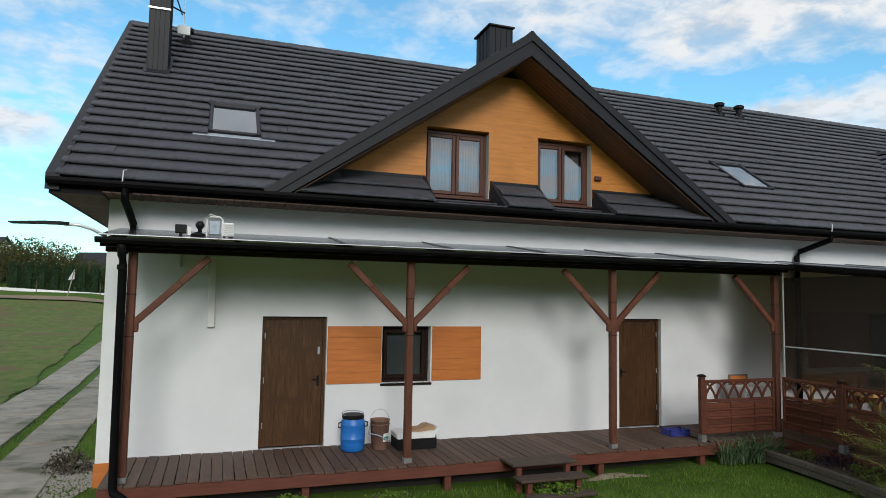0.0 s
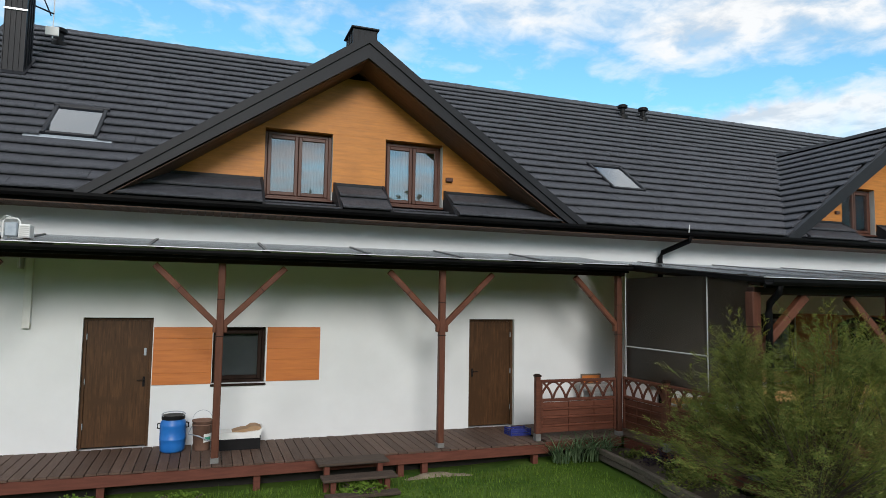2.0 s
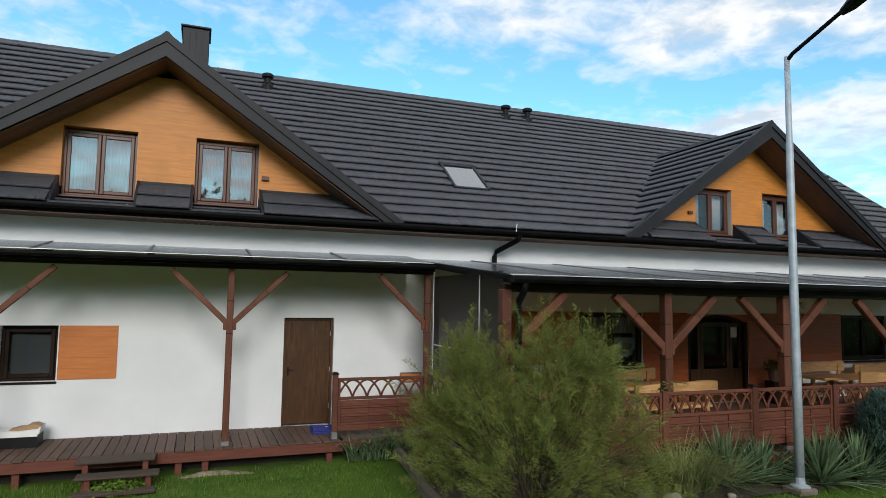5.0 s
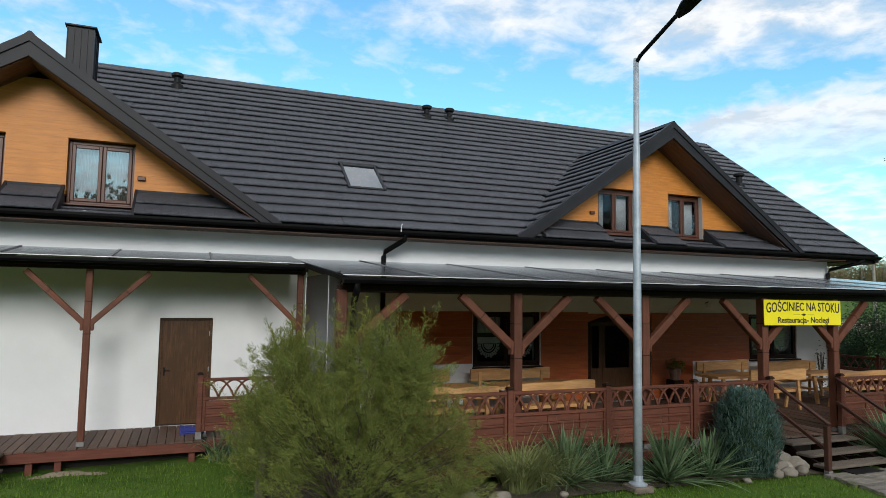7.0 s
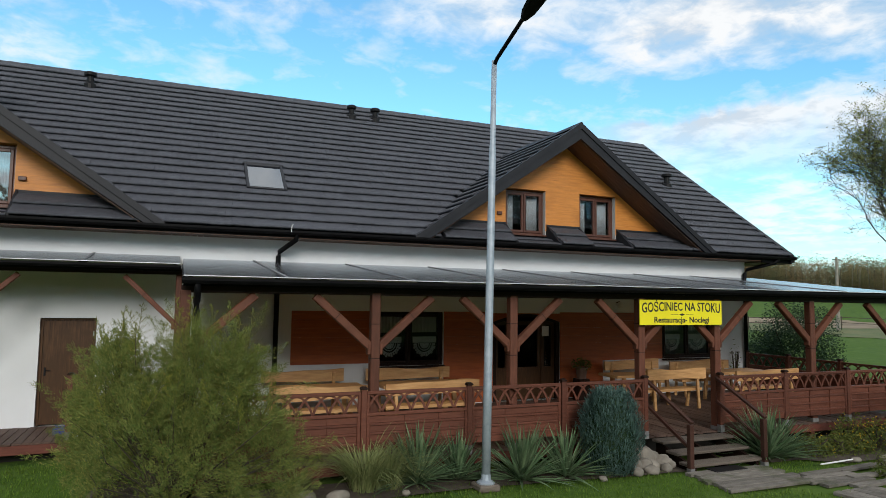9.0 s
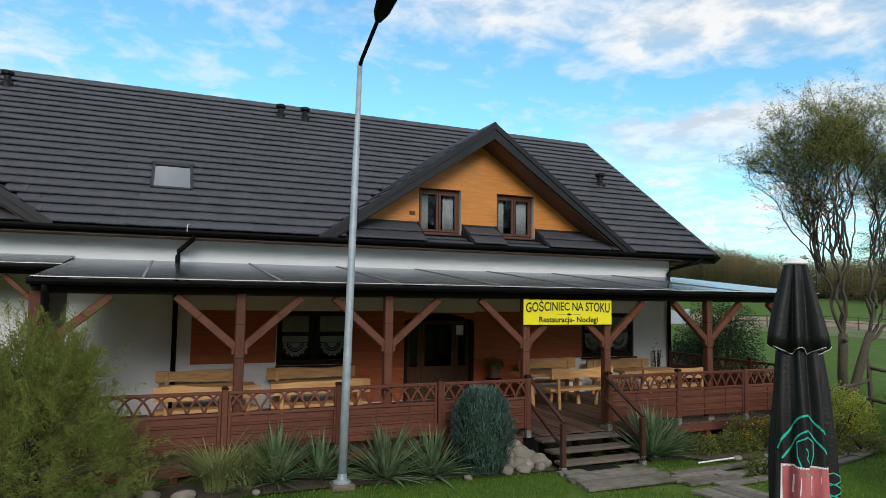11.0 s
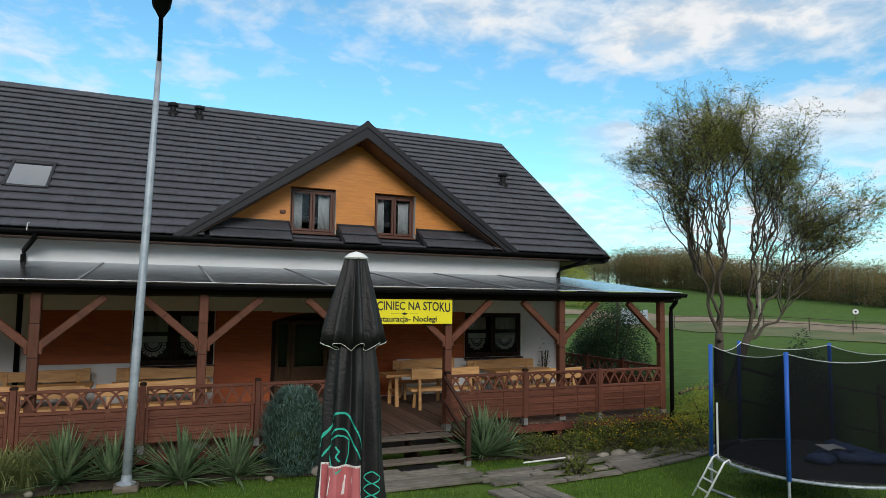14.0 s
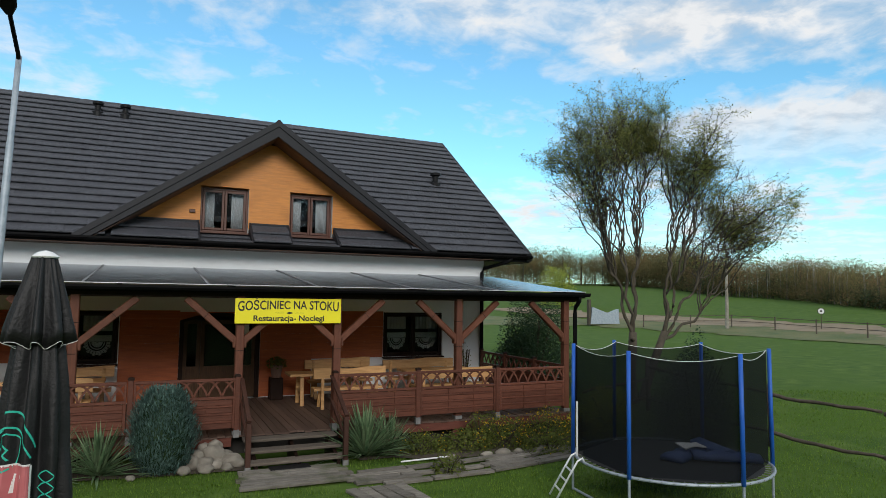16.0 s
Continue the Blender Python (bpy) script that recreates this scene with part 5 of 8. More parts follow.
cr = thing("crate", "small dark blue plastic crate lying on the deck", "crate", at=(7.20, -0.78, 0.0))
g = Geo().box(-0.2, -0.13, 0, 0.2, 0.13, 0.012)
for z in (0.02, 0.055, 0.09):
    g.box(-0.2, -0.13, z, 0.2, -0.118, z + 0.022).box(-0.2, 0.118, z, 0.2, 0.13, z + 0.022).box(-0.2, -0.118, z, -0.188, 0.118, z + 0.022).box(0.188, -0.118, z, 0.2, 0.118, z + 0.022)
part("basket", g, M_CRATE, cr)
for sx in (-1, 1):
    for sy in (-1, 1):
        part("corner", Geo().box(sx * 0.204, sy * 0.134, 0, sx * 0.18, sy * 0.115, 0.125), M_CRATE, cr)

# table behind the railing by the side door
tb = thing("side_table", "small grey table with an orange board on top", "table", at=(9.05, -0.55, 0.0))
tb.scale = (0.7, 1, 1)
part("top", Geo().cbox(-0.35, -0.25, 0.70, 0.35, 0.25, 0.80, 0.006), M_GREY, tb, "grey table top")
for sx in (-1, 1):
    for sy in (-1, 1):
        part("leg", Geo().cbox(sx * 0.3 - 0.02, sy * 0.2 - 0.02, 0, sx * 0.3 + 0.02, sy * 0.2 + 0.02, 0.70, 0.004), M_WHITEP, tb)
bb = thing("board", "orange framed board standing on the table", "board", at=(8.98, -0.42, 0.80))
bb.scale = (0.8, 1, 1)
part("panel", Geo().box(-0.25, -0.012, 0.03, 0.25, 0.0, 0.17), M_ORANGE, bb)
part("frame", Geo().box(-0.28, -0.02, 0, 0.28, 0.01, 0.028).box(-0.28, -0.02, 0.172, 0.28, 0.01, 0.20).box(-0.28, -0.02, 0.028, -0.252, 0.01, 0.172).box(0.252, -0.02, 0.028, 0.28, 0.01, 0.172), M_STEP, bb)

# brackets, cable trunking and devices near the left end
part("trunking", Geo().cbox(-0.82, -0.06, 1.88, -0.71, 0.0, 3.18, 0.008), M_WHITEP, house, "white cable trunking")
for x in (-1.22, -0.86):
    part("wall_bracket", Geo().cbox(x - 0.014, -0.26, 2.78, x + 0.014, 0.0, 2.98, 0.006), M_GREY, house, "grey wall bracket")


def roof1(y):
    return 3.32 + (3.32 - 3.09) / 1.64 * y + 0.012


ac = thing("air_unit", "small white slatted fan unit on the veranda roof", "air unit", at=(-0.58, -1.15, roof1(-1.15)))
ac.scale = (0.8, 1.0, 0.85)
part("case", Geo().cbox(-0.085, -0.12, 0, 0.085, 0.12, 0.22, 0.01), M_WHITEP, ac)
for i in range(6):
    part("louvre", Geo().box(-0.07, -0.128, 0.02 + i * 0.032, 0.07, -0.118, 0.034 + i * 0.032), M_GREY, ac)
fl = thing("floodlight", "clear glass floodlight lantern with white cables on the veranda roof", "floodlight", at=(-0.76, -1.15, roof1(-1.15)))
fl.scale = (0.78, 0.78, 0.82)
part("frame", Geo().tube([(-0.13, 0, 0), (-0.13, 0, 0.28), (-0.08, 0, 0.33), (0.08, 0, 0.33), (0.13, 0, 0.28), (0.13, 0, 0.0)], 0.016, 8).tube([(-0.13, 0.0, 0.2), (-0.18, -0.03, 0.28), (-0.08, -0.05, 0.37), (0.05, 0, 0.33)], 0.009, 6), M_WHITEP, fl)
part("body", Geo().cbox(-0.10, -0.05, 0.02, 0.10, 0.05, 0.26, 0.02), M_STEEL, fl)
cm = thing("security_camera", "black dome security camera on the veranda roof", "camera", at=(-0.97, -1.15, roof1(-1.15)))
part("base", Geo().lathe([(0.10, 0.0), (0.10, 0.02), (0.03, 0.05)], 0, 0, 16), M_BLACKP, cm)
part("head", Geo().lathe([(0.03, 0.05), (0.025, 0.09), (0.055, 0.12), (0.06, 0.16), (0.03, 0.20)], 0.02, 0, 16), M_BLACKP, cm, smooth=True)
sp = thing("solar_lamp", "small black solar lamp box on the veranda roof", "lamp", at=(-1.19, -1.15, roof1(-1.15)))
sp.scale = (0.72, 0.8, 0.85)
part("box", Geo().cbox(-0.10, -0.04, 0.03, 0.10, 0.04, 0.17, 0.01), M_BLACKP, sp)
part("foot", Geo().cbox(-0.03, -0.03, 0, 0.03, 0.03, 0.03, 0.006), M_BLACKP, sp)
part("socket", Geo().cbox(0.12, -0.03, 0.0, 0.18, 0.03, 0.13, 0.008), M_WHITEP, sp)
wl = thing("arm_lamp", "black flat yard lamp on a curved white arm", "lamp", at=(-2.08, -1.55, 3.10))
part("arm", Geo().tube([(0.04, 0.1, -0.02), (-0.10, 0.05, 0.06), (-0.25, 0, 0.105), (-0.42, 0, 0.11)], 0.022, 8), M_ALU, wl, "white curved arm", True)
part("head", Geo().loft([[(x, sy * w, z + sz * h) for sy, sz in ((-1, -0.6), (1, -0.6), (0.8, 0.8), (-0.8, 0.8))] for x, z, w, h in ((-0.36, 0.11, 0.03, 0.03), (-0.44, 0.115, 0.08, 0.024), (-0.60, 0.115, 0.10, 0.022), (-0.98, 0.10, 0.10, 0.012))]), M_BLACKP, wl, "black flat lamp head")

# ---------------------------------------------------------------- live-edge benches and tables
def plank_edge(w, z0, z1, seed, amp=0.02):
    r = random.Random(seed)
    ph = [r.uniform(0, 6.28) for _ in range(4)]
    n = 18
    def wob(u, k):
        return amp * (math.sin(u * 5 + ph[k]) + 0.6 * math.sin(u * 11 + ph[k + 1]))
    top = [(-w / 2 + w * i / n, z1 + wob(i / n, 0)) for i in range(n + 1)]
    low = [(-w / 2 + w * i / n, z0 + wob(i / n, 2) * 0.6) for i in range(n + 1)]
    return low + top[::-1]


def bench(x, y, w, facing, seed, ztop=0.93, label="pale live-edge log bench with a wavy backrest"):
    """facing +1: the sitter looks towards +y, the backrest is at -y."""
    e = thing("bench", label, "bench", "live-edge benches", at=(x, y, 0.0))
    s = facing
    part("backrest", Geo().prism(plank_edge(w, ztop - 0.24, ztop, seed, 0.018), "y", -0.03, 0.03), M_PALE, e)
    part("seat", Geo().prism([(a, s * 0.24 + b) for a, b in plank_edge(w * 0.96, -0.17, 0.17, seed + 1, 0.012)], "z", 0.41, 0.47), M_PALE, e)
    for sx in (-1, 1):
        px = sx * (w / 2 - 0.22)
        part("upright", Geo().beam((px, -s * 0.0 - s * 0.02, 0.0), (px, s * 0.035, ztop - 0.05), 0.07, 0.05, (0, 1, 0)), M_PALE, e)
        part("leg", Geo().beam((px, s * 0.38, 0.0), (px, s * 0.30, 0.41), 0.07, 0.06, (0, 1, 0)), M_PALE, e)
    return e


def table(x, y, w, seed):
    e = thing("table", "pale live-edge log table on crossed legs", "table", "live-edge tables", at=(x, y, 0.0))
    part("tabletop", Geo().prism(plank_edge(w, -0.36, 0.36, seed, 0.02), "z", 0.70, 0.76), M_PALE, e)
    for sx in (-1, 1):
        px = sx * (w / 2 - 0.3)
        for q in (-1, 1):
            part("leg", Geo().beam((px, q * 0.28, 0), (px, q * 0.2, 0.70), 0.09, 0.07, (0, 1, 0)), M_PALE, e)
        part("stretcher", Geo().beam((px, -0.22, 0.35), (px, 0.22, 0.35), 0.06, 0.06), M_PALE, e)
    return e


bench(11.55, -2.62, 1.85, 1, 1, 0.90)
bench(13.63, -2.62, 1.95, 1, 5, 0.92)
bench(11.50, -0.45, 1.75, -1, 9, 0.96)
bench(13.88, -0.45, 2.0, -1, 13, 0.95)
table(11.6, -1.52, 1.8, 17)
table(13.8, -1.52, 1.9, 21)
bench(19.95, -2.30, 1.75, 1, 25, 0.95)
bench(22.55, -2.60, 2.1, 1, 29, 0.88)
bench(20.15, -0.42, 1.75, -1, 33, 0.98, "grey weathered live-edge log bench with a wavy backrest")
bench(22.45, -0.45, 2.1, -1, 37, 0.92)
table(19.6, -1.42, 1.9, 41)
table(22.5, -1.52, 1.9, 45)
bd = thing("wire_basket", "pale woven wire basket on the bench table", "basket", at=(11.05, -2.2, 0.47))
for i in range(7):
    a = math.pi * i / 7
    part("hoop", Geo().tube([(0.28 * math.cos(a) * math.cos(t_), 0.2 * math.sin(a) * math.cos(t_), 0.18 + 0.24 * math.sin(t_)) for t_ in [k * math.pi / 8 for k in range(9)]], 0.006, 5), M_PALE, bd)
pj = thing("flower_pot", "terracotta pot with trailing plant beside the restaurant door", "flower pot", at=(18.55, -0.45, 0.0))
part("stand", Geo().cbox(-0.16, -0.16, 0, 0.16, 0.16, 0.55, 0.02), M_FRAMED, pj)
pg = Geo()
rpj = random.Random(3)
for k in range(420):
    pa, pr = rpj.uniform(0, 6.283), 0.26 * math.sqrt(rpj.random())
    flake(pg, (pr * math.cos(pa), pr * math.sin(pa), 0.98 - 1.6 * pr * pr + rpj.uniform(-0.10, 0.10)), rpj.uniform(0.04, 0.08), rpj, 0.5)
POT_LEAVES = pg
part("pot", Geo().lathe([(0.11, 0.55), (0.15, 0.80), (0.165, 0.80), (0.165, 0.84), (0.13, 0.84)], 0, 0, 18), M_BUCKET, pj)

# lace panels of the restaurant windows
M_CROCHET = material("crochet_lace", (0.42, 0.42, 0.40), (0.66, 0.66, 0.63), 0.9, 40, 4, bump=0.3, bscale=60)


def lace_panel(x0, x1, z0, z1):
    e = thing("lace_curtain", "white scalloped crochet half curtain in the restaurant window", "curtain", "crochet curtains", at=((x0 + x1) / 2, 0.085, z1))
    w, h = (x1 - x0) / 2, z1 - z0
    part("band", Geo().box(-w, 0, -h * 0.30, w, 0.004, 0), M_CROCHET, e)
    def ring(r0, r1, lo=0, hi=180, n=22):
        out = []
        for r in (r0, r1):
            out.append([(w * r * math.cos(radians(lo + (hi - lo) * k / n)), -h * 0.32 - h * 0.68 * r * math.sin(radians(lo + (hi - lo) * k / n))) for k in range(n + 1)])
        return out[0] + out[1][::-1]
    for r0, r1 in ((0.05, 0.40), (0.48, 0.56), (0.66, 0.72)):
        part("fan_row", Geo().prism(ring(r0, r1), "y", 0.0, 0.004), M_CROCHET, e)
    for k in range(13):
        part("scallop", Geo().prism(ring(0.72, 0.92 + 0.08 * (k % 2), k * 13.8 + 1.5, k * 13.8 + 12.5, 4), "y", 0.0, 0.004), M_CROCHET, e)
    return e


for a, b in ((13.14, 14.02), (14.02, 14.90), (21.55, 22.40), (22.40, 23.36)):
    lace_panel(a + 0.14, b - 0.14, 1.14, 1.62)
    e = tagged(part("net_curtain", pleated(a + 0.13, b - 0.13, 1.72, 2.10, 0.11, 0.010, 7), M_GREY), "thin grey net curtain in the restaurant window", "curtain", "net curtains")
wlmp = thing("wall_lamp", "white globe wall lamp above the porch benches", "lamp", at=(20.0, 0.0, 2.42))
part("globe", Geo().lathe([(0.02, -0.09), (0.075, -0.05), (0.09, 0.0), (0.07, 0.06), (0.02, 0.09)], 0, -0.15, 14), M_WHITEP, wlmp, smooth=True)
part("arm", Geo().tube([(0, 0, 0.06), (0, -0.12, 0.10), (0, -0.15, 0.08)], 0.012, 6), M_BLACKP, wlmp)

# ---------------------------------------------------------------- folded parasol
M_CLOTH = material("black_canvas", (0.008, 0.0082, 0.009), (0.016, 0.0162, 0.0175), 0.55, 5, 7, bump=0.3, bscale=45, spec=0.35)
M_TEAL = material("teal_print", (0.02, 0.42, 0.31), (0.03, 0.50, 0.37), 0.7, 6, 4, bump=0)
M_REDP = material("red_print", (0.36, 0.05, 0.06), (0.52, 0.16, 0.17), 0.7, 2.0, 3, bump=0)
UX, UY = 14.90, -12.0
um = thing("parasol", "folded black canvas parasol with white cap and teal print", "parasol", at=(UX, UY, gz(UX, UY)))
U0 = gz(UX, UY)
NF = 144


def folded(a, r, depth, folds, twist=0.0, ph=0.0):
    c = math.cos(folds * a + ph + twist)
    c = math.copysign(abs(c) ** 0.7, c)
    return r * (1 - depth * 0.5 + depth * 0.5 * c)


def fold_ring(z, r, depth, folds, tw, wave=0.0, crease=0.0):
    pts = []
    for j in range(NF):
        a = 2 * math.pi * j / NF
        rr = folded(a, r, depth, folds, tw) * (1 + 0.06 * math.sin(2 * a + 1) + 0.05 * math.sin(3 * a + z * 2))
        rr *= 1 + 0.11 * noise.noise((math.cos(a) * 3, math.sin(a) * 3, z * 2.2)) + 0.03 * math.sin(19 * a + z * 5) + crease * math.sin(13 * a + 1.1 * math.sin(3 * a) + z * 1.3)
        pts.append((rr * math.cos(a), rr * math.sin(a), z - U0 + wave * math.cos(folds * a + tw)))
    return pts


g = Geo()
g.loft([fold_ring(z, r, d, 8, tw) for z, r, d, tw in [(z_, *[float(np.interp(z_, [0.62, 0.8, 1.1, 1.4, 1.7, 2.0, 2.25, 2.5, 2.8], col)) for col in ([0.212, 0.226, 0.230, 0.218, 0.204, 0.178, 0.148, 0.105, 0.045], [0.42, 0.40, 0.38, 0.34, 0.32, 0.30, 0.3, 0.2, 0.1], [0.9, 0.8, 0.7, 0.55, 0.4, 0.2, 0.1, 0.0, 0.0])]) for z_ in np.linspace(0.62, 2.8, 40)]])
part("canopy", g, M_CLOTH, um, "black folded canvas", True)
g = Geo()
rs = [fold_ring(z, r, d, 8, 0.3, wv, 0.075) for z, r, d, wv in ((2.255, 0.214, 0.42, 0.026), (2.35, 0.200, 0.40, 0.018), (2.46, 0.176, 0.38, 0.008), (2.60, 0.142, 0.32, 0.0), (2.70, 0.112, 0.28, 0.0), (2.78, 0.092, 0.22, 0.0), (2.85, 0.072, 0.1, 0.0))]
inner = [[(x * 0.94, y * 0.94, z + 0.004) for x, y, z in r] for r in rs[:4]]
g.loft(inner[::-1] + rs, caps=False)
part("valance", g, M_CLOTH, um, "black flared top valance", True)
part("piping", Geo().tube([*rs[0], rs[0][0]], 0.0020, 5), M_WHITEP, um, "white piping on the valance hem")
part("cap", Geo().lathe([(0.078, 2.845 - U0), (0.085, 2.855 - U0), (0.05, 2.885 - U0), (0.0, 2.90 - U0)], 0, 0, 18), M_WHITEP, um, "white cap")
part("pole", Geo().tube([(0, 0, 0.1), (0, 0, 1.3)], 0.025), M_STEEL, um)
part("base", Geo().cbox(-0.4, -0.4, 0.0, 0.4, 0.4, 0.10, 0.02), M_STEP, um)
FACE = math.atan2(-3.56, -3.07)


def wrapped(name, pts, w, mat, closed=False, lab=""):
    """A printed line on the cloth: points of (degrees round, height)."""
    n = len(pts)
    rings = []
    for i, (dg, z) in enumerate(pts):
        p0, p1 = pts[max(i - 1, 0)], pts[min(i + 1, n - 1)]
        tx, tz = (p1[0] - p0[0]) * 0.0045, p1[1] - p0[1]
        L = math.hypot(tx, tz) or 1
        ring = []
        for sgn in (-1, 1):
            d2, z2 = dg - sgn * w / 2 * tz / L / 0.0045, z + sgn * w / 2 * tx / L
            a = FACE + radians(d2)
            tw = float(np.interp(z2, [0.62, 0.8, 1.1, 1.4, 1.7, 2.0], [0.9, 0.8, 0.7, 0.55, 0.4, 0.2]))
            dp = float(np.interp(z2, [0.62, 0.8, 1.1, 1.4, 1.7, 2.0], [0.42, 0.40, 0.38, 0.34, 0.32, 0.30]))
            rb = float(np.interp(z2, [0.62, 0.8, 1.1, 1.4, 1.7, 2.0], [0.212, 0.226, 0.230, 0.218, 0.204, 0.178]))
            r = folded(a, rb, dp, 8, tw) * (1 + 0.06 * math.sin(2 * a + 1) + 0.05 * math.sin(3 * a + z2 * 2)) * (1 + 0.11 * noise.noise((math.cos(a) * 3, math.sin(a) * 3, z2 * 2.2)) + 0.03 * math.sin(19 * a + z2 * 5)) + 0.007
            ring.append((r * math.cos(a), r * math.sin(a), z2 - U0))
        rings.append(ring)
    return part(name, Geo().loft(rings, caps=False, closed=False), mat, um, lab)


def curve(pts, n=6):
    out = []
    for (a, b), (c, d) in zip(pts, pts[1:]):
        out += [(a + (c - a) * k / n, b + (d - b) * k / n) for k in range(n)]
    return out + [pts[-1]]


wrapped("label", [(d_, 1.37) for d_ in range(-44, 45, 3)], 0.235, M_REDP, lab="red printed label")
for zz in (1.255, 1.488):
    wrapped("label_edge", [(d_, zz) for d_ in range(-46, 47, 3)], 0.014, M_WHITEP)
for dd in (-45, 45):
    wrapped("label_edge", curve([(dd, 1.26), (dd, 1.485)]), 0.014, M_WHITEP)
for dd in (-30, -12, 8, 26):                                     # lettering left as plain bars
    wrapped("print_bar", curve([(dd, 1.31), (dd + 3, 1.43)]), 0.020, M_WHITEP)
wrapped("emblem_arc", [(d_, 1.83 - 0.24 * (abs(d_) / 52) ** 1.8) for d_ in range(-52, 53, 4)], 0.014, M_TEAL, lab="teal printed arc")
wrapped("emblem_arc", [(d_, 1.73 - 0.20 * (abs(d_) / 44) ** 1.6) for d_ in range(-44, 45, 4)], 0.012, M_TEAL)
wrapped("emblem_shield", curve([(-18, 1.65), (0, 1.69), (18, 1.65), (17, 1.56), (10, 1.49), (0, 1.45), (-10, 1.49), (-17, 1.56), (-18, 1.65)]), 0.010, M_TEAL)
wrapped("emblem_mark", curve([(-3, 1.62), (2, 1.585), (-2, 1.555), (3, 1.52)]), 0.009, M_TEAL)
for k in range(5):
    for sgn in (-1, 1):
        wrapped("grain_print", curve([(72, 1.06 + 0.075 * k), (72 + sgn * 9, 1.10 + 0.075 * k), (72, 1.14 + 0.075 * k)], 4), 0.007, M_TEAL)

# ---------------------------------------------------------------- trampoline
M_NET = clear("safety_net", 1.02, (0.50, 0.51, 0.52), 0.0, 0.6, (0.45, (0.016, 0.018, 0.020)))
M_MAT = material("black_mat", (0.008, 0.009, 0.010), (0.014, 0.015, 0.016), 0.8, 10, 5, bump=0.15, bscale=90)
M_PAD = material("blue_pad", (0.020, 0.045, 0.14), (0.040, 0.075, 0.20), 0.6, 5, 6, bump=0.15)
TX, TY, TR, TZ = 23.10, -9.31, 1.465, 0.15
tz0 = gz(TX, TY)
tr = thing("trampoline", "round trampoline with blue foam poles, black net and ladder", "trampoline", at=(TX, TY, tz0))
HZ = TZ - tz0
AN = [radians(145 + 60 * i) for i in range(6)]
part("rim", Geo().tube([(TR * math.cos(a), TR * math.sin(a), HZ) for a in [2 * math.pi * i / 48 for i in range(49)]], 0.022, 8), M_STEEL, tr, "galvanised tube rim")
part("mat", Geo().lathe([(0.0, HZ - 0.02), (1.34, HZ + 0.0), (1.34, HZ + 0.012), (0.0, HZ - 0.008)], 0, 0, 48), M_MAT, tr)
for i in range(60):
    a = 2 * math.pi * i / 60
    part("spring", Geo().tube([(1.33 * math.cos(a), 1.33 * math.sin(a), HZ + 0.004), (1.49 * math.cos(a), 1.49 * math.sin(a), HZ + 0.004)], 0.008, 5), M_SHOE, tr)
for i, a in enumerate(AN):
    cx, cy = math.cos(a), math.sin(a)
    part("pole", Geo().tube([(TR * 1.02 * cx, TR * 1.02 * cy, HZ - 0.02), (TR * 1.01 * cx, TR * 1.01 * cy, 1.90 - tz0)], 0.031, 10), M_BLUEF, tr, "blue foam-sleeved pole", True)
    part("leg", Geo().tube([(TR * 1.02 * cx, TR * 1.02 * cy, HZ - 0.02), (TR * 1.02 * cx, TR * 1.02 * cy, 0.0)], 0.020, 8), M_STEEL, tr)
    if i % 2 == 0:
        b_ = AN[(i + 1) % 6]
        part("foot_rail", Geo().tube([(TR * 1.02 * cx, TR * 1.02 * cy, 0.02), (TR * 1.02 * math.cos(b_), TR * 1.02 * math.sin(b_), 0.02)], 0.02, 8), M_STEEL, tr)
    b_ = AN[(i + 1) % 6]
    pts_t, pts_b = [], []
    for k in range(9):
        u = k / 8
        x, y = TR * 0.98 * (cx * (1 - u) + math.cos(b_) * u), TR * 0.98 * (cy * (1 - u) + math.sin(b_) * u)
        sag = 0.10 * 4 * u * (1 - u)
        pts_t.append((x, y, 1.87 - tz0 - sag)); pts_b.append((x, y, HZ + 0.01))
    n_ = part("net", Geo().loft([pts_b, pts_t], caps=False, closed=False), M_NET, tr, "black safety net")
    part("rope", Geo().tube(pts_t, 0.0045, 5), M_WHITEP, tr, "white top rope")
lx, ly = TR * math.cos(AN[0] + 0.28), TR * math.sin(AN[0] + 0.28)
ux, uy = math.cos(AN[0] + 0.28), math.sin(AN[0] + 0.28)
for sgn in (-1, 1):
    ox, oy = -uy * 0.17 * sgn, ux * 0.17 * sgn
    part("ladder_rail", Geo().tube([(lx * 0.97 + ox, ly * 0.97 + oy, HZ - 0.03), (lx * 1.0 + ox, ly * 1.0 + oy, HZ + 0.06), (lx * 1.05 + ox, ly * 1.05 + oy, HZ + 0.02), (lx + ux * 0.42 + ox, ly + uy * 0.42 + oy, 0.0)], 0.016, 8), M_ALU, tr, "white ladder rail", True)
for k in (0.25, 0.5, 0.75):
    px, py, pz = lx * 1.05 + ux * 0.35 * k, ly * 1.05 + uy * 0.35 * k, HZ * (1 - k)
    part("rung", Geo().tube([(px - uy * 0.17, py + ux * 0.17, pz), (px + uy * 0.17, py - ux * 0.17, pz)], 0.016, 8), M_ALU, tr)
part("zip_cord", Geo().tube([(TR * 0.985 * math.cos(AN[0] + 0.12), TR * 0.985 * math.sin(AN[0] + 0.12), HZ + q) for q in (0.02, 0.3, 0.6, 0.85)], 0.016, 6), M_WHITEP, tr, "white entrance cord")
pd = thing("folded_pad", "crumpled dark blue trampoline edge pad with pale underside", "pad", at=(TX + 0.35, TY - 0.1, TZ + 0.012))
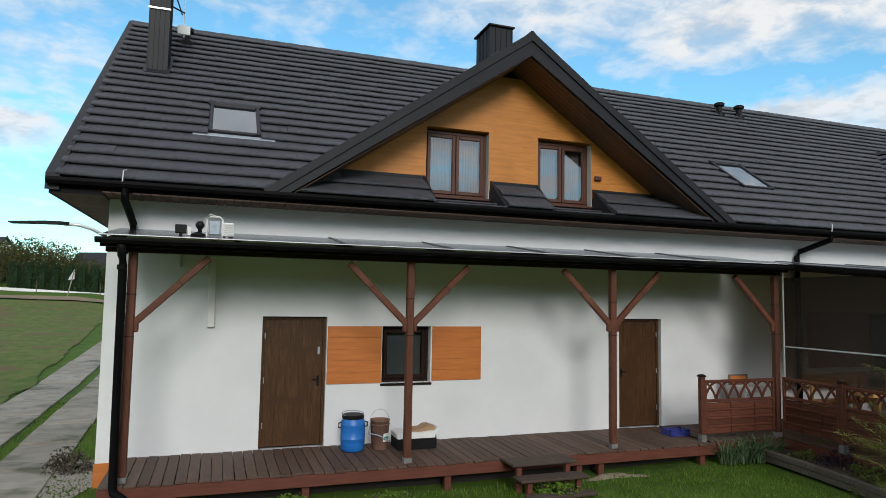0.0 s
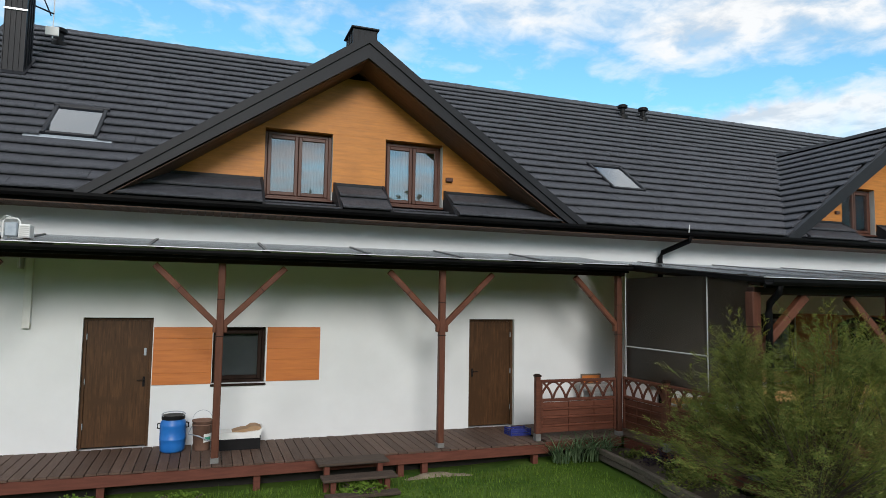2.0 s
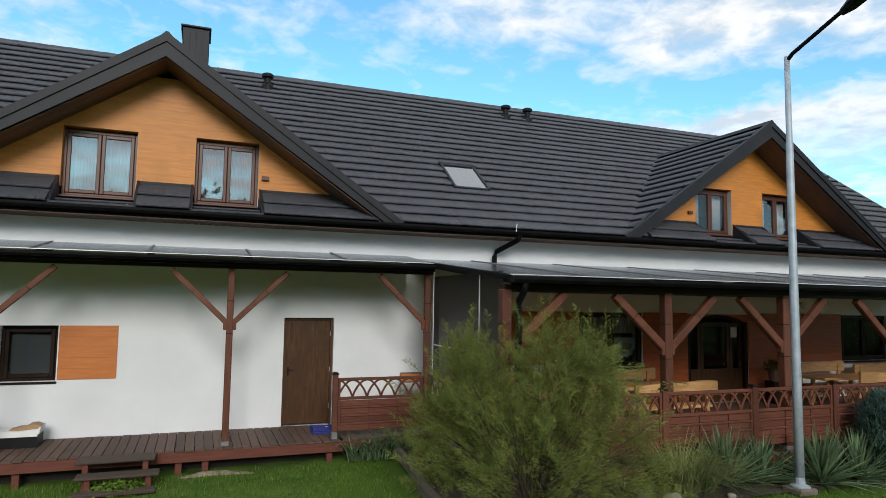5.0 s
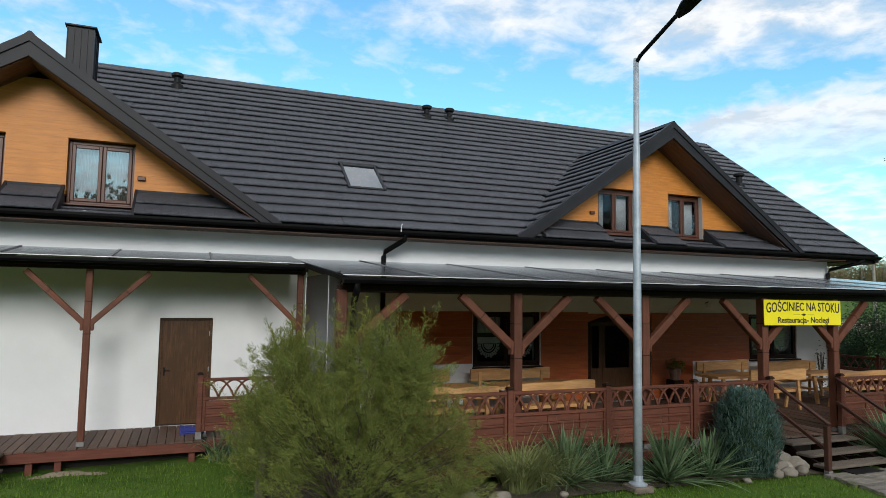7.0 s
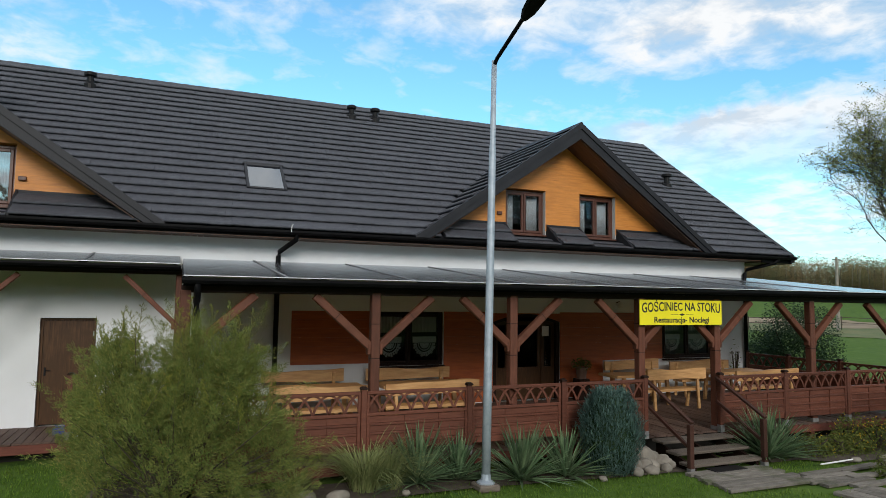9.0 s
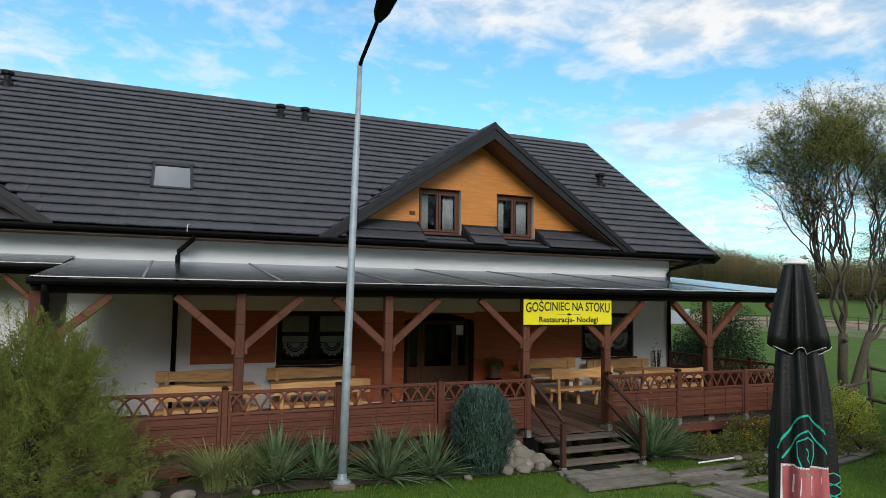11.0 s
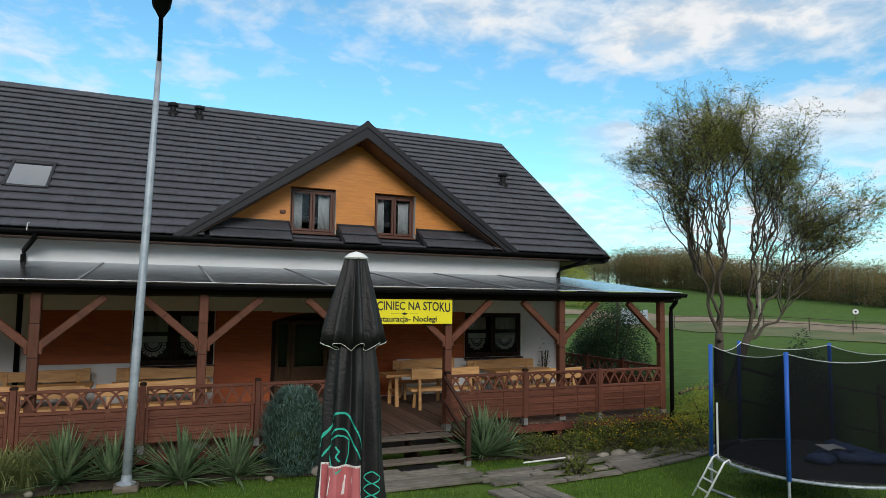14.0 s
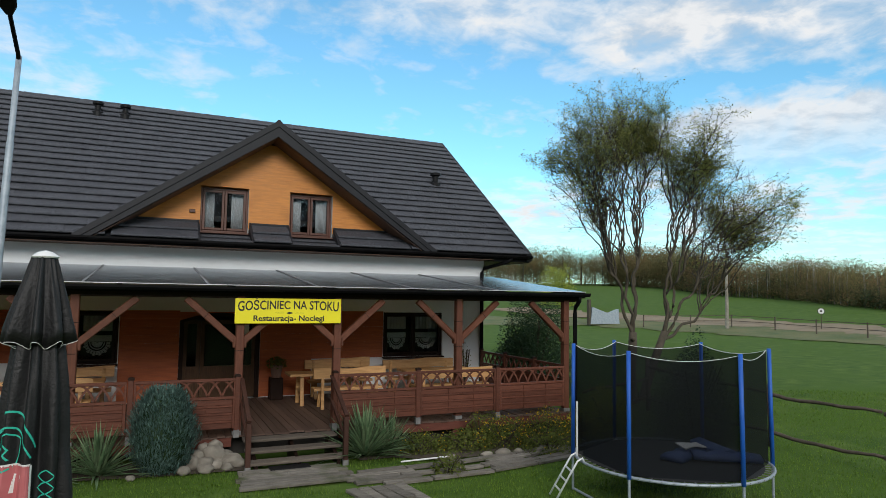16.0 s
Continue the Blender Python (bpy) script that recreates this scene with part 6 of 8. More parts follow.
for i, (x, y, w, l, rz, tilt, lab) in enumerate(((0.0, 0.1, 0.36, 1.1, 20, 6, ""), (0.35, -0.35, 0.36, 1.0, -35, -5, ""), (0.55, 0.05, 0.34, 0.9, 75, 8, ""))):
    g = Geo()
    rings = []
    for k in range(9):
        u = (k / 8 - 0.5) * l
        h = 0.05 + 0.05 * abs(math.sin(k * 1.1 + i))
        rings.append([(u, -w / 2, 0.0), (u, w / 2, 0.0), (u, w / 2 * 0.96, 0.03 + h * 0.6), (u, 0, 0.03 + h), (u, -w / 2 * 0.96, 0.03 + h * 0.4)])
    g.loft(rings)
    m = pose(x, y, 0.0 + i * 0.02, 0, 0, rz)
    g.v = [tuple(m @ Vector(p)) for p in g.v]
    part("fold", g, M_PAD, pd, smooth=True)
part("pale_side", Geo().loft([[(-0.1 + u, 0.02 + 0.1 * u, 0.12 + 0.02 * math.sin(u * 9)), (-0.1 + u, 0.24 + 0.1 * u, 0.15 + 0.02 * math.cos(u * 7)), (-0.1 + u, 0.24 + 0.1 * u, 0.165 + 0.02 * math.cos(u * 7)), (-0.1 + u, 0.02 + 0.1 * u, 0.135 + 0.02 * math.sin(u * 9))] for u in [k * 0.07 for k in range(8)]]), M_GREY, pd, "pale grey underside")

# ---------------------------------------------------------------- rustic pole fence
M_BARK = material("bare_pole", (0.055, 0.042, 0.032), (0.115, 0.090, 0.070), 0.9, 5, 9, bump=0.5, bscale=40)
FP = [(24.95, -4.62), (27.1, -4.4), (27.5, -7.6), (27.65, -9.82), (27.75, -12.4)]
for x, y in FP[1:3]:
    z = gz(x, y)
    p = part("fence_post", Geo().tube([(x, y, z - 0.1), (x + 0.015, y, z + 0.45), (x - 0.01, y, z + 0.9), (x, y, z + 1.29)], [0.062, 0.056, 0.058, 0.050], 9), M_BARK, label="rough round timber fence post", smooth=True)
    tagged(p, category="fence post", group="pole fence posts")
rf = random.Random(8)
for k0, ((x0, y0), (x1, y1)) in enumerate(zip(FP, FP[1:])):
    for h in ((0.30, 0.80) if k0 == 0 else (0.27, 1.07)):
        pts = []
        n = 14
        for k in range(n + 1):
            u = k / n
            x, y = x0 + (x1 - x0) * u, y0 + (y1 - y0) * u
            sway = 0.05 * math.sin(u * 5 + h * 9) + 0.02 * math.sin(u * 13 + k0)
            pts.append((x + rf.uniform(-0.012, 0.012), y + sway * 0.6, (gz(x0, y0) * (1 - u) + gz(x1, y1) * u) + h + sway * 0.5 + rf.uniform(-0.008, 0.008)))
        p = part("fence_rail", Geo().tube(pts, [0.042 - 0.012 * k / n + rf.uniform(-0.003, 0.003) for k in range(n + 1)], 9), M_BARK, label="bare crooked fence pole", smooth=True)
        tagged(p, category="fence rail", group="pole fence rails")

# ---------------------------------------------------------------- plants
def leafmat(name, c1, c2, rough=0.6, vary=0.3, scale=3.0, thin=0.35):
    m = material(name, c1, c2, rough, scale, 4, bump=0.0, vary=vary, island=True, spec=0.12)
    b = m.node_tree.nodes["Principled BSDF"]
    t = m.node_tree                         # thin leaves let some light through
    tl = t.nodes.new("ShaderNodeBsdfTranslucent")
    link(t, b.inputs["Base Color"].links[0].from_socket, tl.inputs[0])
    mix = t.nodes.new("ShaderNodeMixShader")
    mix.inputs[0].default_value = thin
    link(t, b.outputs[0], mix.inputs[1])
    link(t, tl.outputs[0], mix.inputs[2])
    link(t, mix.outputs[0], t.nodes["Material Output"].inputs[0])
    return m


M_GRASS = leafmat("grass_blades", (0.070, 0.162, 0.018), (0.185, 0.265, 0.046), 0.6, 0.25, 0.6, 0.45)
M_YUCCA = leafmat("yucca_leaf", (0.062, 0.130, 0.060), (0.215, 0.290, 0.160), 0.4, 0.45)
M_SEDGE = leafmat("sedge_leaf", (0.145, 0.200, 0.066), (0.320, 0.330, 0.150), 0.55, 0.3)
M_JUNI = leafmat("juniper_sprig", (0.038, 0.088, 0.072), (0.170, 0.265, 0.235), 0.6, 0.35)
M_TAMA = leafmat("tamarisk_frond", (0.050, 0.130, 0.030), (0.290, 0.270, 0.075), 0.7, 0.35, 2.2)
M_TIPS = leafmat("tamarisk_tip", (0.120, 0.185, 0.030), (0.330, 0.300, 0.060), 0.7, 0.3, 1.2, 0.5)
M_WILLOW = leafmat("willow_leaf", (0.125, 0.185, 0.045), (0.290, 0.270, 0.085), 0.6, 0.35, 0.7, 0.5)
M_EVER = leafmat("dark_evergreen", (0.016, 0.040, 0.018), (0.046, 0.080, 0.036), 0.6, 0.35)
M_LIME = leafmat("lime_shrub", (0.190, 0.255, 0.033), (0.360, 0.390, 0.080), 0.6, 0.25)
M_BED = leafmat("bed_leaves", (0.056, 0.090, 0.020), (0.150, 0.160, 0.038), 0.6, 0.4)
M_FLOWER = leafmat("yellow_petals", (0.42, 0.27, 0.015), (0.55, 0.38, 0.025), 0.6, 0.2)
M_PURPLE = leafmat("purple_leaves", (0.022, 0.016, 0.026), (0.05, 0.035, 0.055), 0.6, 0.3)
M_WOODS = leafmat("far_woods", (0.080, 0.084, 0.034), (0.250, 0.205, 0.092), 0.9, 0.25, 0.20, 0.5)
M_WOODB = leafmat("far_brown_woods", (0.120, 0.084, 0.044), (0.310, 0.205, 0.100), 0.9, 0.25, 0.20, 0.5)
M_WOODE = leafmat("far_conifers", (0.032, 0.052, 0.024), (0.090, 0.108, 0.050), 0.9, 0.25, 0.20)
M_WOODG = leafmat("far_green_trees", (0.042, 0.060, 0.020), (0.120, 0.108, 0.042), 0.9, 0.35, 0.15)
M_STEM = material("grey_bark", (0.042, 0.035, 0.024), (0.092, 0.076, 0.054), 0.9, 5, 8, (2, 2, 0.6), bump=0.5, bscale=30)
M_BIRCH = material("pale_bark", (0.14, 0.125, 0.10), (0.27, 0.25, 0.21), 0.9, 0.6, 6, bump=0.2)
M_TWIG = material("dark_twig", (0.035, 0.026, 0.020), (0.070, 0.052, 0.040), 0.9, 5, 6, bump=0.2)
M_STONE = material("pale_boulder", (0.13, 0.115, 0.092), (0.27, 0.245, 0.205), 0.85, 4, 9, bump=0.4, bscale=30, vary=0.2, spot=(5.0, (0.18, 0.17, 0.14), 0.55, 0.7))
M_SLAB = material("concrete_slab", (0.205, 0.182, 0.150), (0.330, 0.300, 0.255), 0.9, 2.5, 9, bump=0.4, bscale=50, vary=0.12, spot=(1.5, (0.095, 0.095, 0.060), 0.52, 0.70))
M_SOIL = material("dark_soil", (0.035, 0.026, 0.018), (0.075, 0.058, 0.040), 0.95, 6, 9, bump=0.8, bscale=25)


def foliage(*args, **kw):
    return tagged(part(*args, **kw), kind="stuff")


def blade(g, base, ang, length, width, lean, droop, segs=4, fold=0.3):
    """A tapering leaf that leaves its base at lean from upright and bends over."""
    c, s = math.cos(ang), math.sin(ang)
    px, py, pz = base
    th = lean
    pts = []
    st = length / segs
    for k in range(segs + 1):
        pts.append((px, py, pz))
        px += c * math.sin(th) * st; py += s * math.sin(th) * st; pz += math.cos(th) * st
        th += droop / segs
    o = len(g.v)
    for k, p in enumerate(pts[:-1]):
        w = width * (0.7 + 0.3 * min(1, k)) * (1 - (k / segs) ** 2.2)
        g.v += [(p[0] - s * w / 2, p[1] + c * w / 2, p[2] + fold * w / 2), p, (p[0] + s * w / 2, p[1] - c * w / 2, p[2] + fold * w / 2)]
    g.v.append(pts[-1])
    for k in range(segs - 1):
        a = o + 3 * k
        g.f += [(a, a + 1, a + 4, a + 3), (a + 1, a + 2, a + 5, a + 4)]
    a = o + 3 * (segs - 1)
    g.f += [(a, a + 1, a + 3), (a + 1, a + 2, a + 3)]


def yucca(x, y, size, n, seed, mat=None, label="spiky grey-green yucca clump", h0=0.0):
    r = random.Random(seed)
    e = thing("yucca", label, "yucca", "yuccas by the porch", at=(x, y, gz(x, y)))
    g = Geo()
    for i in range(n):
        u = (i + 0.5) / n
        lean = 0.08 + 1.38 * u ** 0.85 + r.uniform(-0.1, 0.1)
        blade(g, (r.uniform(-0.05, 0.05), r.uniform(-0.05, 0.05), h0 * (1 - u)), r.uniform(0, 6.283), size * r.uniform(0.75, 1.05), 0.047 * size / 0.8, lean, r.uniform(0.02, 0.40) * (0.4 + u), 4, 0.5)
    foliage("leaves", raw("leaves", g, mat or M_YUCCA), M_YUCCA, e)
    part("crown", Geo().lathe([(0.07, -0.04), (0.08, 0.04), (0.04, 0.10)], 0, 0, 10), M_STEM, e)
    return e


for i, (x, y, s, n) in enumerate(((12.45, -4.98, 1.0, 92), (13.12, -4.98, 0.88, 66), (14.10, -5.25, 1.0, 88), (14.92, -5.25, 0.95, 70), (19.42, -5.25, 1.08, 130), (19.95, -5.05, 0.85, 70))):
    yucca(x, y, s * 1.0, int(n * 1.5), 30 + i)


def grass_clump(x, y, size, n, seed, label="drooping clump of pale sedge grass"):
    r = random.Random(seed)
    e = thing("grass_clump", label, "grass", at=(x, y, gz(x, y)))
    g = Geo()
    for i in range(n):
        q = 0.22 * size * math.sqrt(r.random())
        a = r.uniform(0, 6.283)
        blade(g, (q * math.cos(a), q * math.sin(a), 0), a + r.uniform(-0.6, 0.6), size * r.uniform(0.7, 1.1), 0.016, r.uniform(0.1, 0.6), r.uniform(0.9, 2.0), 5)
    foliage("leaves", raw("leaves", g, M_SEDGE), M_SEDGE, e)


grass_clump(11.62, -5.0, 1.05, 380, 3)
grass_clump(11.98, -5.0, 0.9, 260, 4)
grass_clump(10.62, -5.0, 0.5, 120, 5)
for i, (x, y) in enumerate(((7.62, -1.62), (7.95, -1.62), (8.25, -1.66), (8.5, -1.58))):
    r = random.Random(60 + i)
    e = thing("leek_plants", "blue-green strappy leek leaves beside the deck", "plant", "leeks", at=(x, y, gz(x, y)))
    g = Geo()
    for k in range(46):
        blade(g, (r.uniform(-0.14, 0.14), r.uniform(-0.1, 0.1), 0), r.uniform(0, 6.283), r.uniform(0.45, 0.75), 0.026, r.uniform(0.05, 0.45), r.uniform(1.0, 2.3), 5)
    foliage("leaves", raw("leaves", g, M_YUCCA), M_YUCCA, e)


# juniper globe by the steps
def juniper(x, y, r0, h, seed):
    r = random.Random(seed)
    e = thing("juniper", "rounded blue-grey juniper bush beside the steps", "bush", at=(x, y, gz(x, y)))
    core = Geo()
    prof = []
    for k in range(10):
        u = k / 9
        prof.append((max(0.01, r0 * 0.80 * math.sin(math.pi * (0.12 + 0.82 * u)) ** 0.5), 0.02 + u * h * 0.9))
    core.lathe(prof, 0, 0, 18)
    part("core", core, M_EVER, e, smooth=True)
    g = Geo()
    for i in range(11000):
        u = r.random()
        a = r.uniform(0, 6.283)
        lump = 1 + 0.30 * noise.noise((math.cos(a) * 4.5, math.sin(a) * 4.5, u * 11))
        rad = r0 * lump * math.sin(math.pi * (0.12 + 0.82 * u)) ** 0.5 * r.uniform(0.72, 1.0)
        p = (rad * math.cos(a), rad * math.sin(a), u * h * r.uniform(0.95, 1.02))
        blade(g, p, a + r.uniform(-0.8, 0.8), r.uniform(0.05, 0.10), 0.020, r.uniform(0.2, 1.2), -0.3, 2)
    foliage("foliage", raw("foliage", g, M_JUNI), M_JUNI, e)


juniper(15.86, -5.18, 0.53, 1.38, 4)


# feathery tamarisk in front of the porch corner
def tamarisk(x, y, seed):
    r = random.Random(seed)
    e = thing("tamarisk", "large feathery green tamarisk bush with yellowing tips", "bush", at=(x, y, gz(x, y)))
    stems, fr, tips = Geo(), Geo(), Geo()
    lobes = [(u * 0.72 + v * 0.6, v * 0.8 - u * 0.44, q * 1.05, s * 0.82, t) for u, v, q, s, t in ((0, 0, 0.80, 1.0, 0.9), (-0.95, 0.1, 0.85, 0.75, 0.8), (0.95, -0.1, 0.75, 0.85, 0.8), (-0.55, -0.2, 1.30, 0.6, 0.65), (0.50, 0.1, 1.35, 0.7, 0.65), (1.35, 0.2, 0.55, 0.55, 0.6), (-1.35, 0.2, 0.75, 0.5, 0.6), (0.1, -0.6, 0.7, 0.8, 0.8), (-1.0, 0.0, 1.55, 0.25, 0.45), (0.25, 0.0, 1.75, 0.3, 0.45), (0.85, 0.1, 1.6, 0.25, 0.4))]
    for i in range(980):
        lx_, ly_, lz_, rr, rh = r.choice(lobes)
        d = Vector((r.gauss(0, 1), r.gauss(0, 1), r.gauss(0, 0.9) + 0.25)).normalized()
        q = r.uniform(0.55, 1.0)
        base = Vector((lx_ + d.x * rr * q, ly_ + d.y * rr * q, max(0.06, lz_ + d.z * rh * q)))
        axis = (d * 0.7 + Vector((0, 0, 0.75)) + Vector((r.gauss(0, 0.35), r.gauss(0, 0.35), r.gauss(0, 0.2)))).normalized()
        L = r.uniform(0.28, 0.52) if r.random() > 0.10 else r.uniform(0.6, 0.95)
        if i % 7 == 0:
            mid = base * 0.5 + Vector((0, 0, 0.1))
            stems.tube([(base.x * 0.06, base.y * 0.06, 0), mid, base, base + axis * L * 0.7], [0.012, 0.009, 0.005, 0.002], 4)
        bend = Vector((r.gauss(0, 0.12), r.gauss(0, 0.12), -0.08))
        for s in range(150):
            u = r.random() ** 0.8
            c = base + axis * L * u + bend * u * u * L
            fat = 0.062 * (1 - u) ** 0.7 + 0.010
            c = c + Vector((r.gauss(0, fat), r.gauss(0, fat), r.gauss(0, fat)))
            fd = (axis + Vector((r.gauss(0, 0.55), r.gauss(0, 0.55), r.gauss(0, 0.5)))).normalized() * r.uniform(0.030, 0.075)
            sd = fd.orthogonal().normalized() * 0.0038
            o = len(fr.v)
            fr.v += [tuple(c - sd), tuple(c + sd), tuple(c + fd)]
            fr.f.append((o, o + 1, o + 2))
    for i in range(46):                     # tall feathered tips standing out of the crown
        lx_, ly_, lz_, rr, rh = r.choice(lobes)
        base = Vector((lx_ + r.gauss(0, rr * 0.5), ly_ + r.gauss(0, rr * 0.5), lz_ + rh * r.uniform(0.6, 0.95)))
        axis = Vector((r.gauss(0, 0.22), r.gauss(0, 0.22), 1)).normalized()
        L = r.uniform(0.35, 0.75)
        stems.tube([base, base + axis * L], [0.004, 0.0015], 3)
        side = axis.orthogonal().normalized()
        for s in range(26):
            u = 0.1 + 0.9 * s / 26
            tw = Matrix.Rotation(r.uniform(0, 6.283), 3, axis) @ side
            arm = (tw + axis * 0.9).normalized() * L * 0.42 * (1 - u * 0.85) * r.uniform(0.6, 1.1)
            root = base + axis * L * u
            for k in range(9):
                c = root + arm * (k / 9)
                fd = (arm.normalized() + Vector((r.gauss(0, 0.5), r.gauss(0, 0.5), r.gauss(0, 0.4)))).normalized() * r.uniform(0.022, 0.045)
                sd = fd.orthogonal().normalized() * 0.0035
                o = len(tips.v)
                tips.v += [tuple(c - sd), tuple(c + sd), tuple(c + fd)]
                tips.f.append((o, o + 1, o + 2))
    foliage("plume", raw("plume", tips, M_TIPS), M_TIPS, e, "yellow-green feathered tips")
    foliage("stem_work", stems, M_TWIG, e)
    foliage("fronds", raw("fronds", fr, M_TAMA), M_TAMA, e)


tamarisk(8.98, -5.35, 7)


# shrubs made of small leaves round a lumpy form
def shrub(name, x, y, rx, ry, h, n, size, mat, seed, label, cat="bush", core=None, aspect=0.5, z=None):
    r = random.Random(seed)
    e = thing(name, label, cat, at=(x, y, gz(x, y) if z is None else z))
    g = Geo()
    for i in range(n):
        d = Vector((r.gauss(0, 1), r.gauss(0, 1), abs(r.gauss(0, 1)))).normalized()
        lump = 1 + 0.30 * noise.noise((d.x * 2.2 + seed, d.y * 2.2, d.z * 2.2))
        q = lump * r.uniform(0.55, 1.0)
        flake(g, (d.x * rx * q, d.y * ry * q, d.z * h * q), size * r.uniform(0.6, 1.3), r, aspect)
    foliage("leaves", raw("leaves", g, mat), mat, e)
    st = Geo()
    for i in range(7):
        a = r.uniform(0, 6.283)
        st.tube([(0, 0, -0.05), (0.4 * rx * math.cos(a), 0.4 * ry * math.sin(a), 0.5 * h), (0.65 * rx * math.cos(a), 0.65 * ry * math.sin(a), 0.75 * h)], [0.02, 0.014, 0.006], 5)
    foliage("stem_work", st, M_TWIG, e)
    return e


shrub("evergreen_bush", 26.3, -0.4, 1.15, 1.5, 3.0, 26000, 0.07, M_EVER, 2, "dense dark evergreen bush beyond the porch end")
shrub("evergreen_bush", 27.0, 1.4, 1.0, 1.2, 1.9, 12000, 0.07, M_EVER, 3, "dense dark evergreen bush beyond the porch end")
shrub("evergreen_bush", 26.2, -6.8, 0.85, 0.85, 2.15, 14000, 0.06, M_EVER, 8, "young dark evergreen bush behind the trampoline")
shrub("euonymus", 25.35, -4.95, 0.85, 0.7, 1.0, 7500, 0.05, M_LIME, 4, "lime-yellow variegated bush beside the flower bed")
shrub("climber", 24.0, -0.25, 0.25, 0.12, 1.5, 160, 0.06, M_BED, 6, "thin climbing plant against the wall", "climber", z=0.0)
for i, (x, y, rx, h, n, m) in enumerate(((20.6, -5.25, 0.55, 0.42, 1400, M_BED), (21.5, -5.3, 0.65, 0.38, 1600, M_BED), (22.4, -5.35, 0.7, 0.62, 2000, M_BED), (23.3, -5.5, 0.7, 0.7, 2000, M_BED), (24.1, -5.6, 0.6, 0.55, 1600, M_BED), (23.0, -6.1, 0.7, 0.4, 1500, M_BED), (24.0, -6.3, 0.6, 0.4, 1300, M_BED), (22.0, -5.0, 0.5, 0.7, 1200, M_BED))):
    b = shrub("flowering_plant", x, y, rx, rx * 0.75, h, n, 0.055, m, 40 + i, "bushy garden plant with small yellow flowers" if i in (2, 3, 4) else "low olive heather-like garden plant", "flowers")
    tagged(b, group="flower bed plants")
    r = random.Random(90 + i)
    g = Geo()
    for k in range(230 if i in (2, 3, 4) else 30):
        d = Vector((r.gauss(0, 1), r.gauss(0, 1), abs(r.gauss(0, 0.9)) + 0.2)).normalized()
        q = r.uniform(0.85, 1.12)
        flake(g, (d.x * rx * q, d.y * rx * 0.75 * q, d.z * h * q), 0.036, r, 0.9)
    foliage("flowers", raw("flowers", g, M_FLOWER), M_FLOWER, b, "small yellow flowers")
for i, (x, y, rx, h, n, m, lb) in enumerate(((9.3, -1.95, 0.5, 0.32, 900, M_BED, "leafy green bed plant"), (9.0, -2.6, 0.55, 0.34, 1100, M_PURPLE, "dark purple leafy bed plant"), (8.75, -3.2, 0.45, 0.3, 800, M_BED, "leafy green bed plant"), (8.8, -2.1, 0.4, 0.25, 600, M_BED, "leafy green bed plant"), (8.45, -3.7, 0.5, 0.3, 800, M_BED, "leafy green bed plant"), (0.3, -1.95, 0.45, 0.22, 700, M_GRASS, "low green weeds beside the deck"), (1.6, -2.05, 0.4, 0.2, 600, M_GRASS, "low green weeds beside the deck"), (4.0, -2.15, 0.42, 0.16, 500, M_GRASS, "low green weeds between the step boards"), (20.4, -6.9, 0.35, 0.4, 500, M_BED, "small leafy weed beside the path"), (-2.75, 0.9, 0.35, 0.4, 500, M_STEM, "dry grey lavender beside the wall"))):
    tagged(shrub("garden_plant", x, y, rx, rx * 0.8, h, n, 0.06, m, 70 + i, lb, "plant"), group="garden plants")


